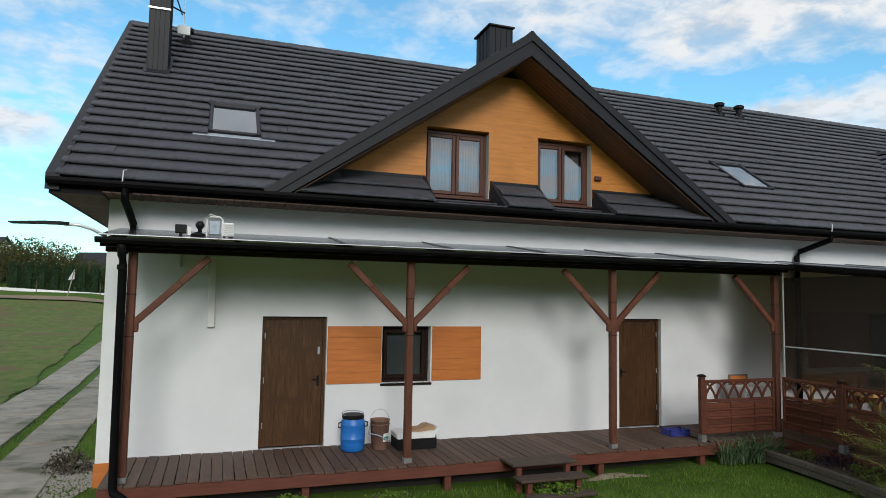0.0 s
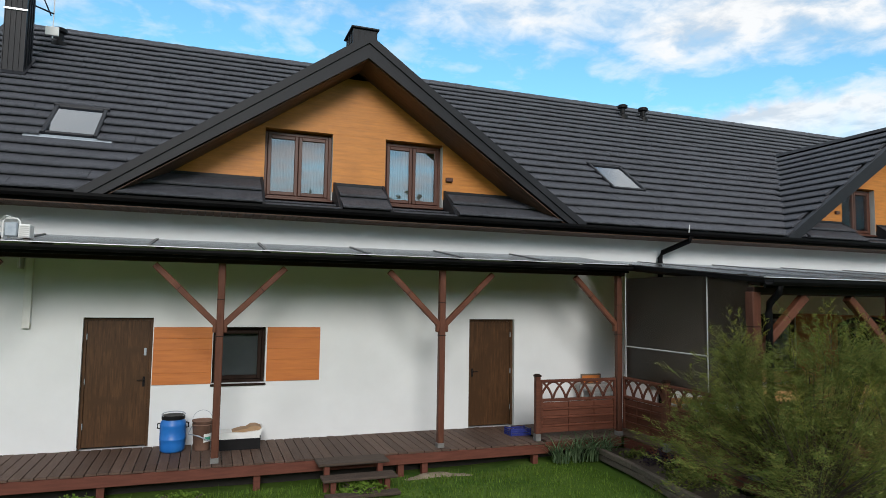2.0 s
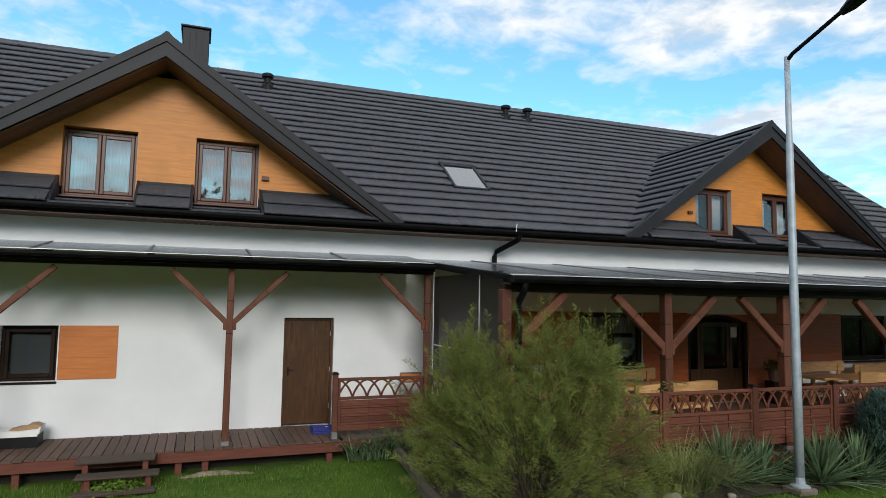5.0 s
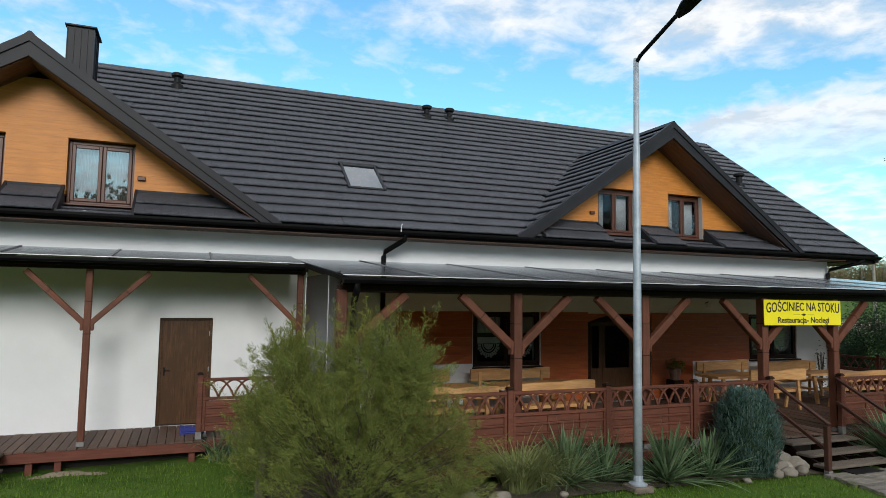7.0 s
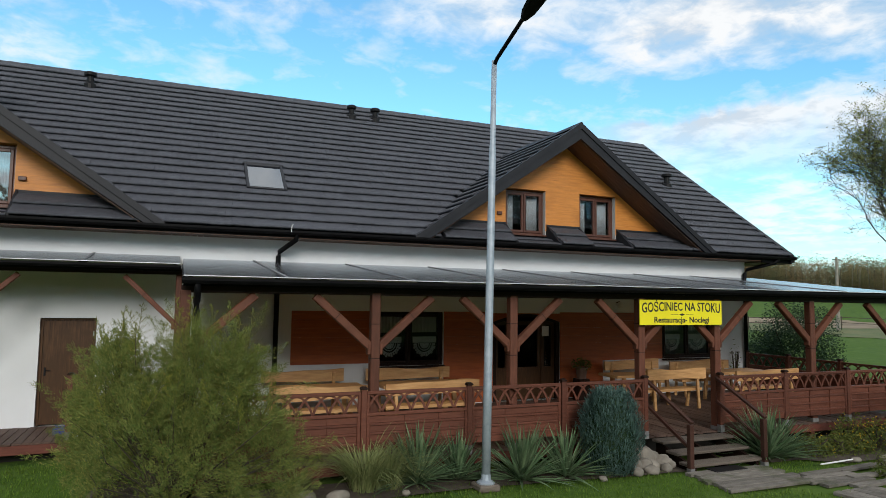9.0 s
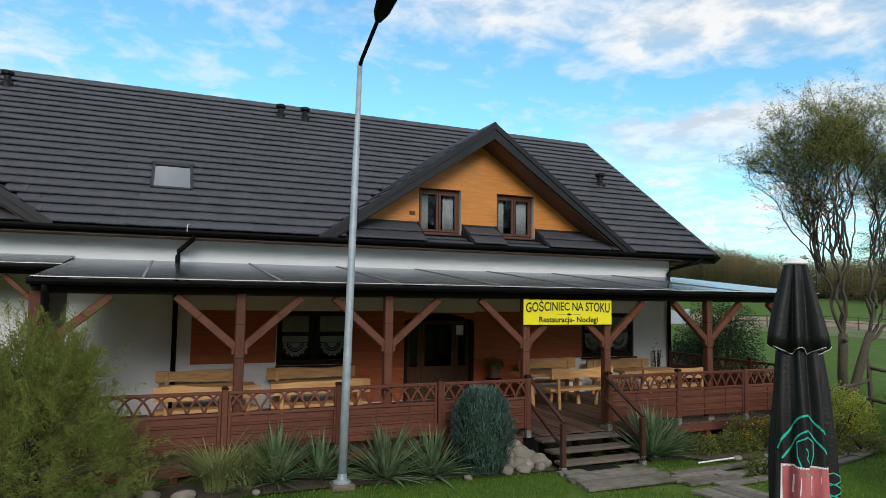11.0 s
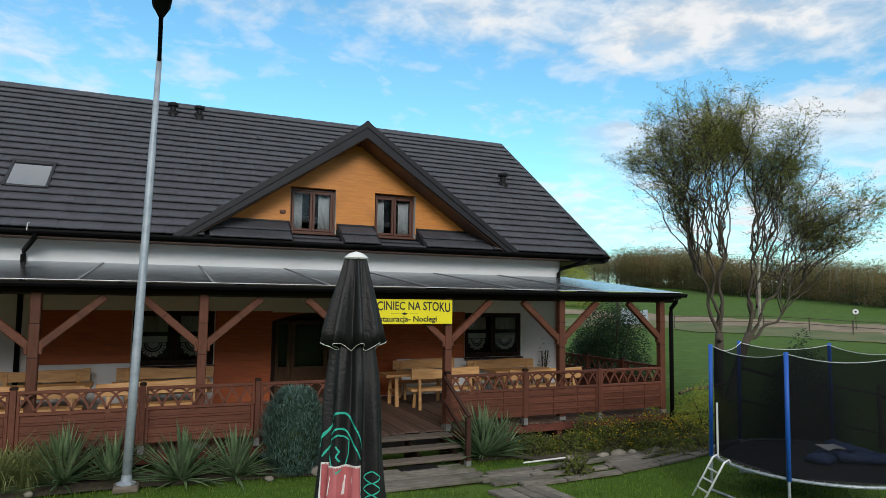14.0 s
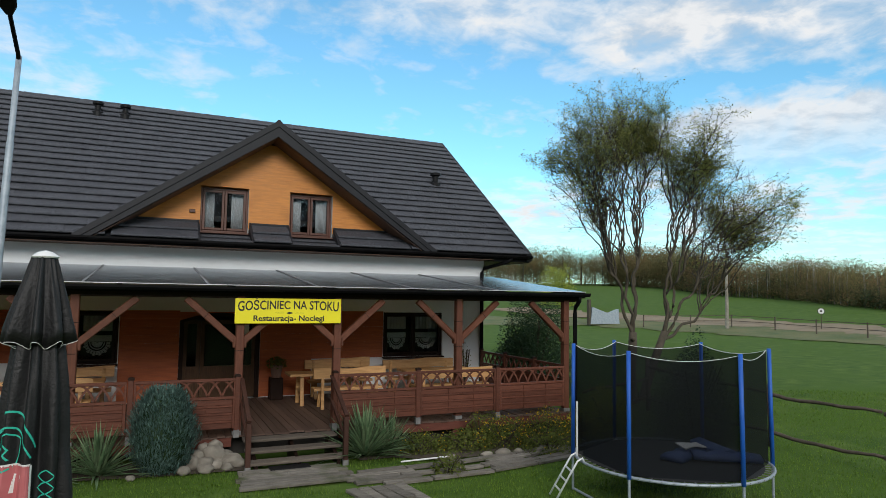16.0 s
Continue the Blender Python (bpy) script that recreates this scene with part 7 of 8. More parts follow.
# contorted willow
def willow(seed):
    r = random.Random(seed)
    bx_, by_ = 27.35, -3.55
    z0 = gz(bx_, by_)
    e = thing("willow_tree", "twisted willow with bare lower limbs and thinning olive leaves", "tree", at=(bx_, by_, z0))
    wood, twigs, lv = Geo(), Geo(), Geo()
    crown = [(25.9, 5.6), (25.4, 6.2), (25.4, 7.0), (25.8, 7.7), (26.4, 8.1), (27.1, 8.1), (27.8, 7.85), (28.6, 7.7), (29.4, 7.4), (30.1, 7.0), (30.8, 6.7), (31.5, 6.1), (31.8, 5.3), (31.5, 4.5), (31.0, 3.9)]
    tops = list(zip(*crown[1:13]))  # upper edge of the crown

    def crooked(p, q, rad, tip, amp, step=0.15):
        """A kinked branch from p to q: returns its points."""
        L = (q - p).length
        n = max(3, int(L / step))
        ax = (q - p).normalized()
        s1 = ax.orthogonal().normalized()
        s2 = ax.cross(s1)
        pts, rs = [], []
        a1, a2 = r.uniform(0, 6.28), r.uniform(0, 6.28)
        f1, f2 = r.uniform(7, 11), r.uniform(6, 10)
        for k in range(n + 1):
            u = k / n
            c = p.lerp(q, u)
            c.z += 0.10 * L * math.sin(math.pi * u) * (-1 if abs(ax.x) > 0.75 else 0.3)
            env = amp * math.sin(math.pi * min(1, u * 1.6 + 0.08) * 0.5)
            c += s1 * env * (math.sin(a1 + f1 * u * L / 1.6) + r.gauss(0, 0.25)) + s2 * env * (math.sin(a2 + f2 * u * L / 1.6) + r.gauss(0, 0.25))
            pts.append(c)
            rs.append(rad + (tip - rad) * u ** 0.8)
        return pts, rs

    forks = [Vector((0.02, 0, 1.75)), Vector((1.15, 0.05, 1.75))]
    wood.tube([Vector((0, 0, -0.2)), Vector((0.0, 0.0, 0.05)), Vector((-0.03, 0.02, 0.8)), Vector((0.02, 0.01, 1.4)), forks[0] + Vector((0, 0, 0.1))], [0.19, 0.135, 0.118, 0.120, 0.105], 12)
    wood.tube([Vector((0.35, 0.1, -0.2)), Vector((0.42, 0.1, 0.05)), Vector((0.66, 0.08, 0.7)), Vector((0.92, 0.06, 1.3)), forks[1] + Vector((0.03, 0, 0.1))], [0.18, 0.130, 0.115, 0.110, 0.095], 12)
    for q, d in ((Vector((-0.06, -0.10, 1.66)), Vector((-0.06, -0.10, 0.03))),):      # sawn-off limb
        wood.tube([q, q + d * 1.0], [0.055, 0.05], 10)
    mains = []
    for k, tx, ty, tz in ((0, -0.98, 0.2, 4.8), (0, -0.75, -0.3, 5.3), (0, -0.1, -0.4, 5.6), (0, 0.6, 0.35, 5.4), (1, 1.25, -0.3, 5.7), (1, 1.9, 0.3, 5.5), (1, 2.6, 0.3, 5.1), (1, 3.3, -0.2, 4.6), (1, 3.6, 0.1, 3.6)):
        pts, rs = crooked(forks[k] - Vector((0, 0, 0.1)), Vector((tx, ty, tz)), 0.050, 0.020, 0.080)
        wood.tube(pts, rs, 8, caps=False)
        mains.append(pts)
    limbs = []
    n_limb = 92
    for i in range(n_limb):
        s = (i + r.uniform(0.1, 0.9)) / n_limb * (len(crown) - 1)
        k = int(s)
        x = crown[k][0] + (crown[k + 1][0] - crown[k][0]) * (s - k) - bx_
        z = crown[k][1] + (crown[k + 1][1] - crown[k][1]) * (s - k) - z0
        ms = min(mains, key=lambda q: abs(q[-1].x * 1.25 - x + r.gauss(0, 0.6)))
        f = ms[int(len(ms) * r.uniform(0.45, 0.99))].copy()
        q = f + (Vector((x, 0, z)) - f) * r.uniform(0.68, 1.0)
        q.y += r.gauss(0, 0.8)
        pts, rs = crooked(f, q, r.uniform(0.017, 0.030), 0.006, 0.080)
        wood.tube(pts, rs, 6, caps=False)
        limbs.append(pts)
    for pts in limbs:
        n = len(pts)
        for b in range(15):
            i = int(n * r.uniform(0.38, 1.02)) - 1
            i = max(1, min(n - 1, i))
            ax = (pts[i] - pts[i - 1]).normalized()
            d = (ax * 0.7 + Vector((r.gauss(0, 0.5), r.gauss(0, 0.5), r.gauss(0.3, 0.35)))).normalized()
            p1, r1 = crooked(pts[i], pts[i] + d * r.uniform(0.40, 0.95), 0.0075, 0.003, 0.05, 0.11)
            twigs.tube(p1, r1, 3, caps=False)
            for c in range(4):
                j = r.randrange(1, len(p1))
                d2 = (d * 0.5 + Vector((r.gauss(0, 0.6), r.gauss(0, 0.6), r.gauss(0.15, 0.5)))).normalized()
                p2, r2 = crooked(p1[j], p1[j] + d2 * r.uniform(0.2, 0.55), 0.0035, 0.0018, 0.035, 0.09)
                twigs.tube(p2, r2, 3, caps=False)
                for p in p2[1:]:
                    wx, wz = p.x + bx_, p.z + z0
                    under = float(np.interp(wx, tops[0], tops[1])) - wz
                    keep = 0.62 if under < 1.3 else 0.62 - 0.54 * min(1.0, (under - 1.3) / 0.9)
                    if wx > 29.9:                     # thin side of the crown, with one fuller clump
                        keep = 0.42 if math.hypot(wx - 31.4, wz - 5.2) < 1.0 else 0.09
                    keep *= max(0.12, 1 + 1.0 * noise.noise((wx * 0.9, p.y * 0.9, wz * 0.9)))
                    if wz < 3.6:
                        keep *= 0.3
                    for q in range(11):
                        if r.random() < keep:
                            o = len(lv.v)
                            b0 = p + Vector((r.gauss(0, 0.06), r.gauss(0, 0.06), r.gauss(-0.02, 0.06)))
                            ax = Vector((r.gauss(0, 0.6), r.gauss(0, 0.6), r.gauss(-0.5, 0.5))).normalized() * r.uniform(0.055, 0.100)
                            sd = ax.orthogonal().normalized() * ax.length * 0.16
                            lv.v += [tuple(b0), tuple(b0 + ax * 0.45 + sd), tuple(b0 + ax), tuple(b0 + ax * 0.45 - sd)]
                            lv.f.append((o, o + 1, o + 2, o + 3))
    part("trunk", wood, M_STEM, e, "grey bare trunk and limbs", True)
    foliage("twig_work", raw("twig_work", twigs, M_TWIG), M_TWIG, e)
    foliage("leaves", raw("leaves", lv, M_WILLOW), M_WILLOW, e, "sparse olive leaves")


willow(21)

foliage("leaves", raw("leaves", POT_LEAVES, M_BED), M_BED, pj)

# boulders by the steps
def boulder(x, y, s, seed, parent=None, z=None):
    r = random.Random(seed)
    g = Geo()
    n, m = 18, 11
    sx, sy, sz = s * r.uniform(0.8, 1.2), s * r.uniform(0.7, 1.1), s * r.uniform(0.6, 0.85)
    rings = []
    for j in range(m + 1):
        th = math.pi * (0.02 + 0.96 * j / m)
        ring = []
        for i in range(n):
            a = 2 * math.pi * i / n
            d = Vector((math.sin(th) * math.cos(a), math.sin(th) * math.sin(a), -math.cos(th)))
            k = 1 + 0.36 * noise.noise(d * 1.1 + Vector((seed * 3.1, 0, 0)))
            ring.append((d.x * sx * k, d.y * sy * k, d.z * sz * k))
        rings.append(ring)
    g.loft(rings)
    o = part("boulder", g, M_STONE, None, "pale rounded field boulder beside the steps", True)
    o.location = (x, y, (gz(x, y) if z is None else z) + sz * 0.55)
    return tagged(o, category="boulder", group="boulders by the steps")


rb = random.Random(12)
k = 0
for row, (y0, z) in enumerate(((-5.18, None), (-4.98, -0.27), (-4.80, -0.20))):
    for i in range((4, 3, 2)[row]):
        x = 16.36 + i * 0.21 + row * 0.10 + rb.uniform(-0.03, 0.03)
        boulder(x, y0 + rb.uniform(-0.05, 0.05), rb.uniform(0.13, 0.20), 100 + k, z=z)
        k += 1
for x, y, s in ((16.2, -5.45, 0.13), (16.55, -5.4, 0.12), (16.9, -5.35, 0.10), (21.6, -6.05, 0.10), (21.95, -6.1, 0.13), (22.3, -6.05, 0.09), (22.75, -6.2, 0.12), (20.9, -5.95, 0.08), (11.12, -5.35, 0.15), (10.7, -5.3, 0.12), (10.35, -5.35, 0.12), (12.1, -5.45, 0.07), (15.4, -5.6, 0.07)):
    boulder(x, y, s, 140 + k)
    k += 1

# raised bed edging
be = thing("bed_edging", "low weathered log edging of the raised bed", "edging")
for a, b in (((8.35, -1.62), (8.25, -2.75)), ((8.25, -2.75), (8.05, -3.95)), ((8.05, -3.95), (7.95, -5.2))):
    for q in (0.06, 0.16):
        part("log", Geo().beam((*a, gz(*a) + q), (*b, gz(*b) + q), 0.09, 0.095), M_STEP, be)
soil = Geo()
for j in range(13):
    for i in range(5):
        x, y = 8.3 + i * 0.2 - j * 0.025, -1.5 - j * 0.3
        soil.v.append((x, y, gz(x, y) + 0.12 + 0.03 * noise.noise((x * 4, y * 4, 1))))
for j in range(12):
    for i in range(4):
        a = j * 5 + i
        soil.f.append((a, a + 1, a + 6, a + 5))
tagged(part("soil", soil, M_SOIL, label="dark soil of the raised bed"), category="soil", kind="structure")
bs = Geo()
for j in range(7):
    for i in range(24):
        x, y = 10.0 + i * 0.66, -4.55 - j * 0.16 - (0.5 if i > 15 else 0) * j / 6
        bs.v.append((x, y, gz(x, y) + 0.012 + 0.02 * noise.noise((x * 3, y * 3, 5))))
for j in range(6):
    for i in range(23):
        if not (10.4 < i < 13.6):
            a = j * 24 + i
            bs.f.append((a, a + 1, a + 25, a + 24))
tagged(part("soil", bs, M_SOIL, label="dark soil under the porch planting"), category="soil", kind="structure")

sand = Geo()
for j in range(7):
    for i in range(15):
        x, y = 4.62 + i * 0.10, -1.74 + j * 0.045
        u, v = (i - 7) / 7, (j - 3) / 3
        sand.v.append((x, y + 0.05 * math.sin(x * 5), gz(x, y) + 0.045 - 0.08 * (u * u + v * v) + 0.03 * noise.noise((x * 4, y * 4, 2))))
for j in range(6):
    for i in range(14):
        a = j * 15 + i
        sand.f.append((a, a + 1, a + 16, a + 15))
M_SAND = material("bare_sandy_soil", (0.17, 0.135, 0.095), (0.27, 0.225, 0.165), 0.95, 5, 9, bump=0.7, bscale=30, spot=(6, (0.05, 0.07, 0.02), 0.6, 0.7))
tagged(part("bare_soil", sand, M_SAND, label="bare sandy soil at the edge of the deck", smooth=True), category="soil", kind="structure")

# plank path from the steps
pp = thing("plank_path", "weathered grey plank path laid in the grass", "path")
rp_ = random.Random(4)
for i in range(13):
    y = -5.72 - i * 0.155
    w = 1.75 + rp_.uniform(-0.12, 0.12)
    z = gz(17.9, y) + 0.035
    a = rp_.uniform(-0.02, 0.02)
    x0 = 17.05 + rp_.uniform(-0.08, 0.08) - i * 0.02
    if i < 7:
        part("plank", Geo().beam((x0, y, z), (x0 + w, y + a * w, z + rp_.uniform(-0.01, 0.01)), 0.14, 0.05), M_PATH, pp)
def way(u):
    return 18.6 + 5.6 * u, -6.72 + 0.75 * u - 0.3 * math.sin(u * 3)


for row in range(5):
    u = rp_.uniform(0.0, 0.12)
    while u < 0.97:
        du = rp_.uniform(0.14, 0.28)
        (x0, y0), (x1, y1) = way(u), way(min(1.0, u + du))
        o = (row - 2) * 0.185 + rp_.uniform(-0.02, 0.02)
        if rp_.random() > 0.13:
            part("plank", Geo().beam((x0, y0 + o, gz(x0, y0) + 0.025), (x1, y1 + o + rp_.uniform(-0.03, 0.03), gz(x1, y1) + rp_.uniform(0.015, 0.035)), 0.165, 0.045), M_PATH, pp)
        u += du + 0.008
for k in range(5):
    x0 = 18.55 + k * 0.2
    part("plank", Geo().beam((x0, -7.25, gz(x0, -7) + 0.02), (x0 + 0.12 + rp_.uniform(-0.03, 0.03), -8.05 + rp_.uniform(-0.1, 0.1), gz(x0, -8) + 0.02), 0.18, 0.05), M_PATH, pp)
mt = part("door_mat", Geo().cbox(17.55, -5.85, gz(18, -5.7) + 0.062, 18.25, -5.58, gz(18, -5.7) + 0.075, 0.004), M_BLACKP, label="dark rubber mat at the foot of the steps")
tagged(mt, category="mat")
wb = part("white_pipe", Geo().tube([(19.85, -6.02, gz(19.5, -6) + 0.05), (20.6, -5.95, gz(20.4, -6) + 0.04), (21.0, -5.92, gz(20.4, -6) + 0.04)], 0.015, 8), M_WHITEP, label="white plastic pipe lying by the path")
tagged(wb, category="pipe")
pot = thing("planter", "low terracotta planter by the porch edge", "planter", at=(19.95, -4.95, gz(20, -5)))
part("pot", Geo().lathe([(0.14, 0.0), (0.20, 0.22), (0.22, 0.22), (0.22, 0.27), (0.17, 0.27)], 0, 0, 18), M_BUCKET, pot)

# concrete slab track beside the gable
tk = thing("slab_track", "two lanes of worn concrete slabs with grass between", "track")
rk = random.Random(6)
for lane, x0, w in ((0, -4.78, 1.12), (1, -3.48, 0.95)):
    y = -3.2 + lane * 0.6
    while y < 26:
        L = 1.85
        xc = x0 - 0.035 * (y - 4)
        z = gz(xc, y + L / 2) + 0.012 + rk.uniform(-0.008, 0.008)
        dz = gz(xc, y + L) - gz(xc, y)
        c = Geo().cbox(-w / 2, 0.02, -0.06, w / 2, L - 0.02, 0.02, 0.012)
        m = pose(xc, y, z - dz / 2, math.degrees(math.atan2(dz, L)) + rk.uniform(-0.5, 0.5), rk.uniform(-0.6, 0.6), 2.0 + rk.uniform(-0.7, 0.7))
        c.v = [tuple(m @ Vector(p)) for p in c.v]
        part("slab", c, M_SLAB, tk)
        y += L + 0.03
M_GRAVEL = material("gravel", (0.20, 0.185, 0.16), (0.34, 0.32, 0.29), 0.9, 30, 6, bump=0.8, bscale=60)
gr = Geo()
for i in range(900):
    a, q = rk.uniform(0, 6.283), math.sqrt(rk.random())
    x, y = -2.62 + 0.42 * q * math.cos(a), 0.55 + 1.1 * q * math.sin(a)
    s = rk.uniform(0.012, 0.028)
    z = gz(x, y) + 0.0
    gr.add([(x - s, y - s, z), (x + s, y - s * 0.8, z), (x + s * 0.9, y + s, z), (x - s, y + s * 0.9, z), (x, y, z + s)], [(0, 1, 4), (1, 2, 4), (2, 3, 4), (3, 0, 4)])
tagged(part("gravel", raw("gravel", gr, M_GRAVEL), M_GRAVEL, label="pale gravel beside the house corner"), category="gravel", kind="stuff")

# ---------------------------------------------------------------- fields and distance
M_FIELD = material("rough_field", (0.055, 0.105, 0.020), (0.150, 0.160, 0.055), 0.95, 2.2, 14, (1, 0.6, 1), bump=1.0, bscale=10, spot=(0.55, (0.140, 0.100, 0.058), 0.52, 0.66), spec=0.1)
M_DIRT = material("dirt_track", (0.150, 0.112, 0.066), (0.26, 0.200, 0.125), 0.95, 0.5, 10, bump=0.4, bscale=10)
M_DRY = material("dry_grass", (0.055, 0.092, 0.018), (0.150, 0.140, 0.055), 0.95, 0.35, 12, bump=0.8, bscale=12)
fg = Geo()
fy = list(np.linspace(-4, 52, 140))
for y in fy:
    xr = -5.15 - 0.082 * (y - 4) + 0.35 * noise.noise((y * 0.3, 0, 0)) + 0.18 * noise.noise((y * 1.1, 3, 0))
    for k in range(41):
        x = xr - 0.02 - 55 * (k / 40) ** 2.2
        edge = 0.03 if 0 < k < 6 else 0.0
        fg.v.append((x, y, gz(x, y) + (0.002 if k == 0 else 0.02) + edge * (0.5 + noise.noise((x * 2.1, y * 2.1, 2)))))
for j in range(len(fy) - 1):
    for k in range(40):
        q = j * 41 + k
        fg.f.append((q, q + 41, q + 42, q + 1))
tagged(part("field", fg, M_FIELD, label="rough mown field with brown furrows", smooth=True), category="field", kind="structure")


def ribbon(name, label, pts, w, lift, mat, cat):
    g = Geo()
    P = [Vector((x, y, 0)) for x, y in pts]
    row = []
    for i in range(len(P) - 1):
        for k in range(8):
            row.append(P[i].lerp(P[i + 1], k / 8))
    row.append(P[-1])
    for i, p in enumerate(row):
        t = (row[min(i + 1, len(row) - 1)] - row[max(i - 1, 0)]).normalized()
        s = Vector((-t.y, t.x, 0)) * w / 2 * (1 + 0.7 * noise.noise((i * 0.45, w, 0)))
        for q in (p - s, p + s):
            g.v.append((q.x, q.y, gz(q.x, q.y) + lift))
    for i in range(len(row) - 1):
        g.f.append((2 * i, 2 * i + 1, 2 * i + 3, 2 * i + 2))
    return tagged(part(name, g, mat, label=label), category=cat, kind="structure")


ribbon("dirt_track", "brown dirt track across the meadow", [(60, 60), (62, 47), (65.5, 33), (68, 22), (68, 14), (66, 2)], 8.0, 0.045, M_DIRT, "track")
ribbon("dry_strip", "pale dry grass strip across the meadow", [(30, 53), (47, 43), (58, 34), (62.5, 22), (63, 12), (62.5, 2)], 11.0, 0.03, M_DRY, "grass")
ribbon("road", "grey lane beyond the field", [(-60, 52), (-20, 53.5), (0, 55)], 2.6, 0.10, M_DIRT, "road")


def far_tree(g, gt, x, y, h, w, r, n, size):
    z = gz(x, y)
    gt.tube([(x, y, z), (x + r.uniform(-0.3, 0.3), y, z + h * 0.75)], [0.02 * h, 0.008 * h], 4)
    for i in range(n):
        d = Vector((r.gauss(0, 1), r.gauss(0, 1), r.gauss(0, 1))).normalized() * r.random() ** 0.55
        zz = 0.50 + d.z * 0.50
        wd_ = w * (1.0 - 0.45 * max(0, zz - 0.5))
        flake(g, (x + d.x * wd_, y + d.y * wd_, z + h * zz), size * r.uniform(0.6, 1.4), r, 0.7)


rw = random.Random(77)
EDGE = [(20, 215, 12), (90, 190, 12), (150, 150, 11), (135, 105, 9.5), (115, 74, 7), (111, 55, 6), (97, 36, 5.0), (90, 24, 4.4), (88, 5, 4.2)]
SPAN = [math.hypot(b[0] - a[0], b[1] - a[1]) + 12 for a, b in zip(EDGE, EDGE[1:])]
W3 = [Geo(), Geo(), Geo()]
gt = Geo()
for i in range(1500):
    j = rw.choices(range(len(EDGE) - 1), SPAN)[0]
    f = rw.random()
    a, b = EDGE[j], EDGE[j + 1]
    x, y, h = (a[q] + (b[q] - a[q]) * f for q in range(3))
    out = Vector((x - 15, y + 17)).normalized() * (rw.random() ** 1.3 * 45)
    h *= rw.uniform(0.70, 1.15) * (1 + out.length / 120)
    patch = noise.noise((x * 0.03, y * 0.03, 4)) + rw.gauss(0, 0.35)
    kind = 0 if patch < 0.12 else 1 if patch < 0.5 else 2
    far_tree(W3[kind], gt if i % 4 == 0 else Geo(), x + out.x, y + out.y, h, h * 0.36, rw, 360, h * 0.034)
for i in range(700):                        # undergrowth along the edge of the wood
    s = rw.random() * (len(EDGE) - 1)
    j = int(s)
    a, b = EDGE[j], EDGE[j + 1]
    x, y = a[0] + (b[0] - a[0]) * (s - j), a[1] + (b[1] - a[1]) * (s - j)
    out = Vector((x - 15, y + 17)).normalized() * rw.uniform(-1.5, 10)
    far_tree(W3[rw.choice((0, 1, 2, 0))], Geo(), x + out.x, y + out.y, rw.uniform(1.6, 3.4), rw.uniform(1.2, 2.2), rw, 90, 0.26)
for g, m, lb in ((W3[0], M_WOODS, "distant olive-green deciduous wood on the slope"), (W3[1], M_WOODB, "distant brown autumn trees of the wood"), (W3[2], M_WOODE, "distant dark conifers of the wood")):
    tagged(part("far_woods", raw("far_woods", g, m), m, label=lb), category="woods", kind="stuff")
tagged(part("far_trunks", raw("far_trunks", gt, M_STEM), M_STEM, label="grey trunks of the distant wood"), category="woods", kind="stuff")
gbi = Geo()
for i in range(70):                         # birches along the nearer edge
    j = rw.choice((4, 5, 6, 7))
    f = rw.random()
    a, b = EDGE[j], EDGE[j + 1]
    x, y, h = (a[q] + (b[q] - a[q]) * f for q in range(3))
    z = gz(x, y)
    gbi.tube([(x, y - 1.0, z), (x + rw.uniform(-0.2, 0.2), y - 1.0, z + h * 0.5), (x + rw.uniform(-0.5, 0.5), y - 1.0, z + h * rw.uniform(0.8, 1.1))], [0.010 * h, 0.007 * h, 0.003 * h], 4)
tagged(part("far_birches", raw("far_birches", gbi, M_BIRCH), M_BIRCH, label="pale birch trunks along the edge of the wood"), category="woods", kind="stuff")
# trees out of view, known from window reflections; height set to block low sky
gb, gbt = Geo(), Geo()
for i in range(240):
    a = radians(rw.uniform(120, 262))
    q = rw.uniform(38, 60)
    h = rw.uniform(10, 15)
    far_tree(gb, gbt, 10 + q * math.sin(a), -16 + q * math.cos(a), h, h * 0.36, rw, 240, h * 0.06)
tagged(part("yard_woods", raw("yard_woods", gb, M_WOODG), M_WOODG, label="belt of dark green trees across the yard"), category="woods", kind="stuff")
tagged(part("yard_trunks", raw("yard_trunks", gbt, M_STEM), M_STEM, label="grey trunks of the trees across the yard"), category="woods", kind="stuff")
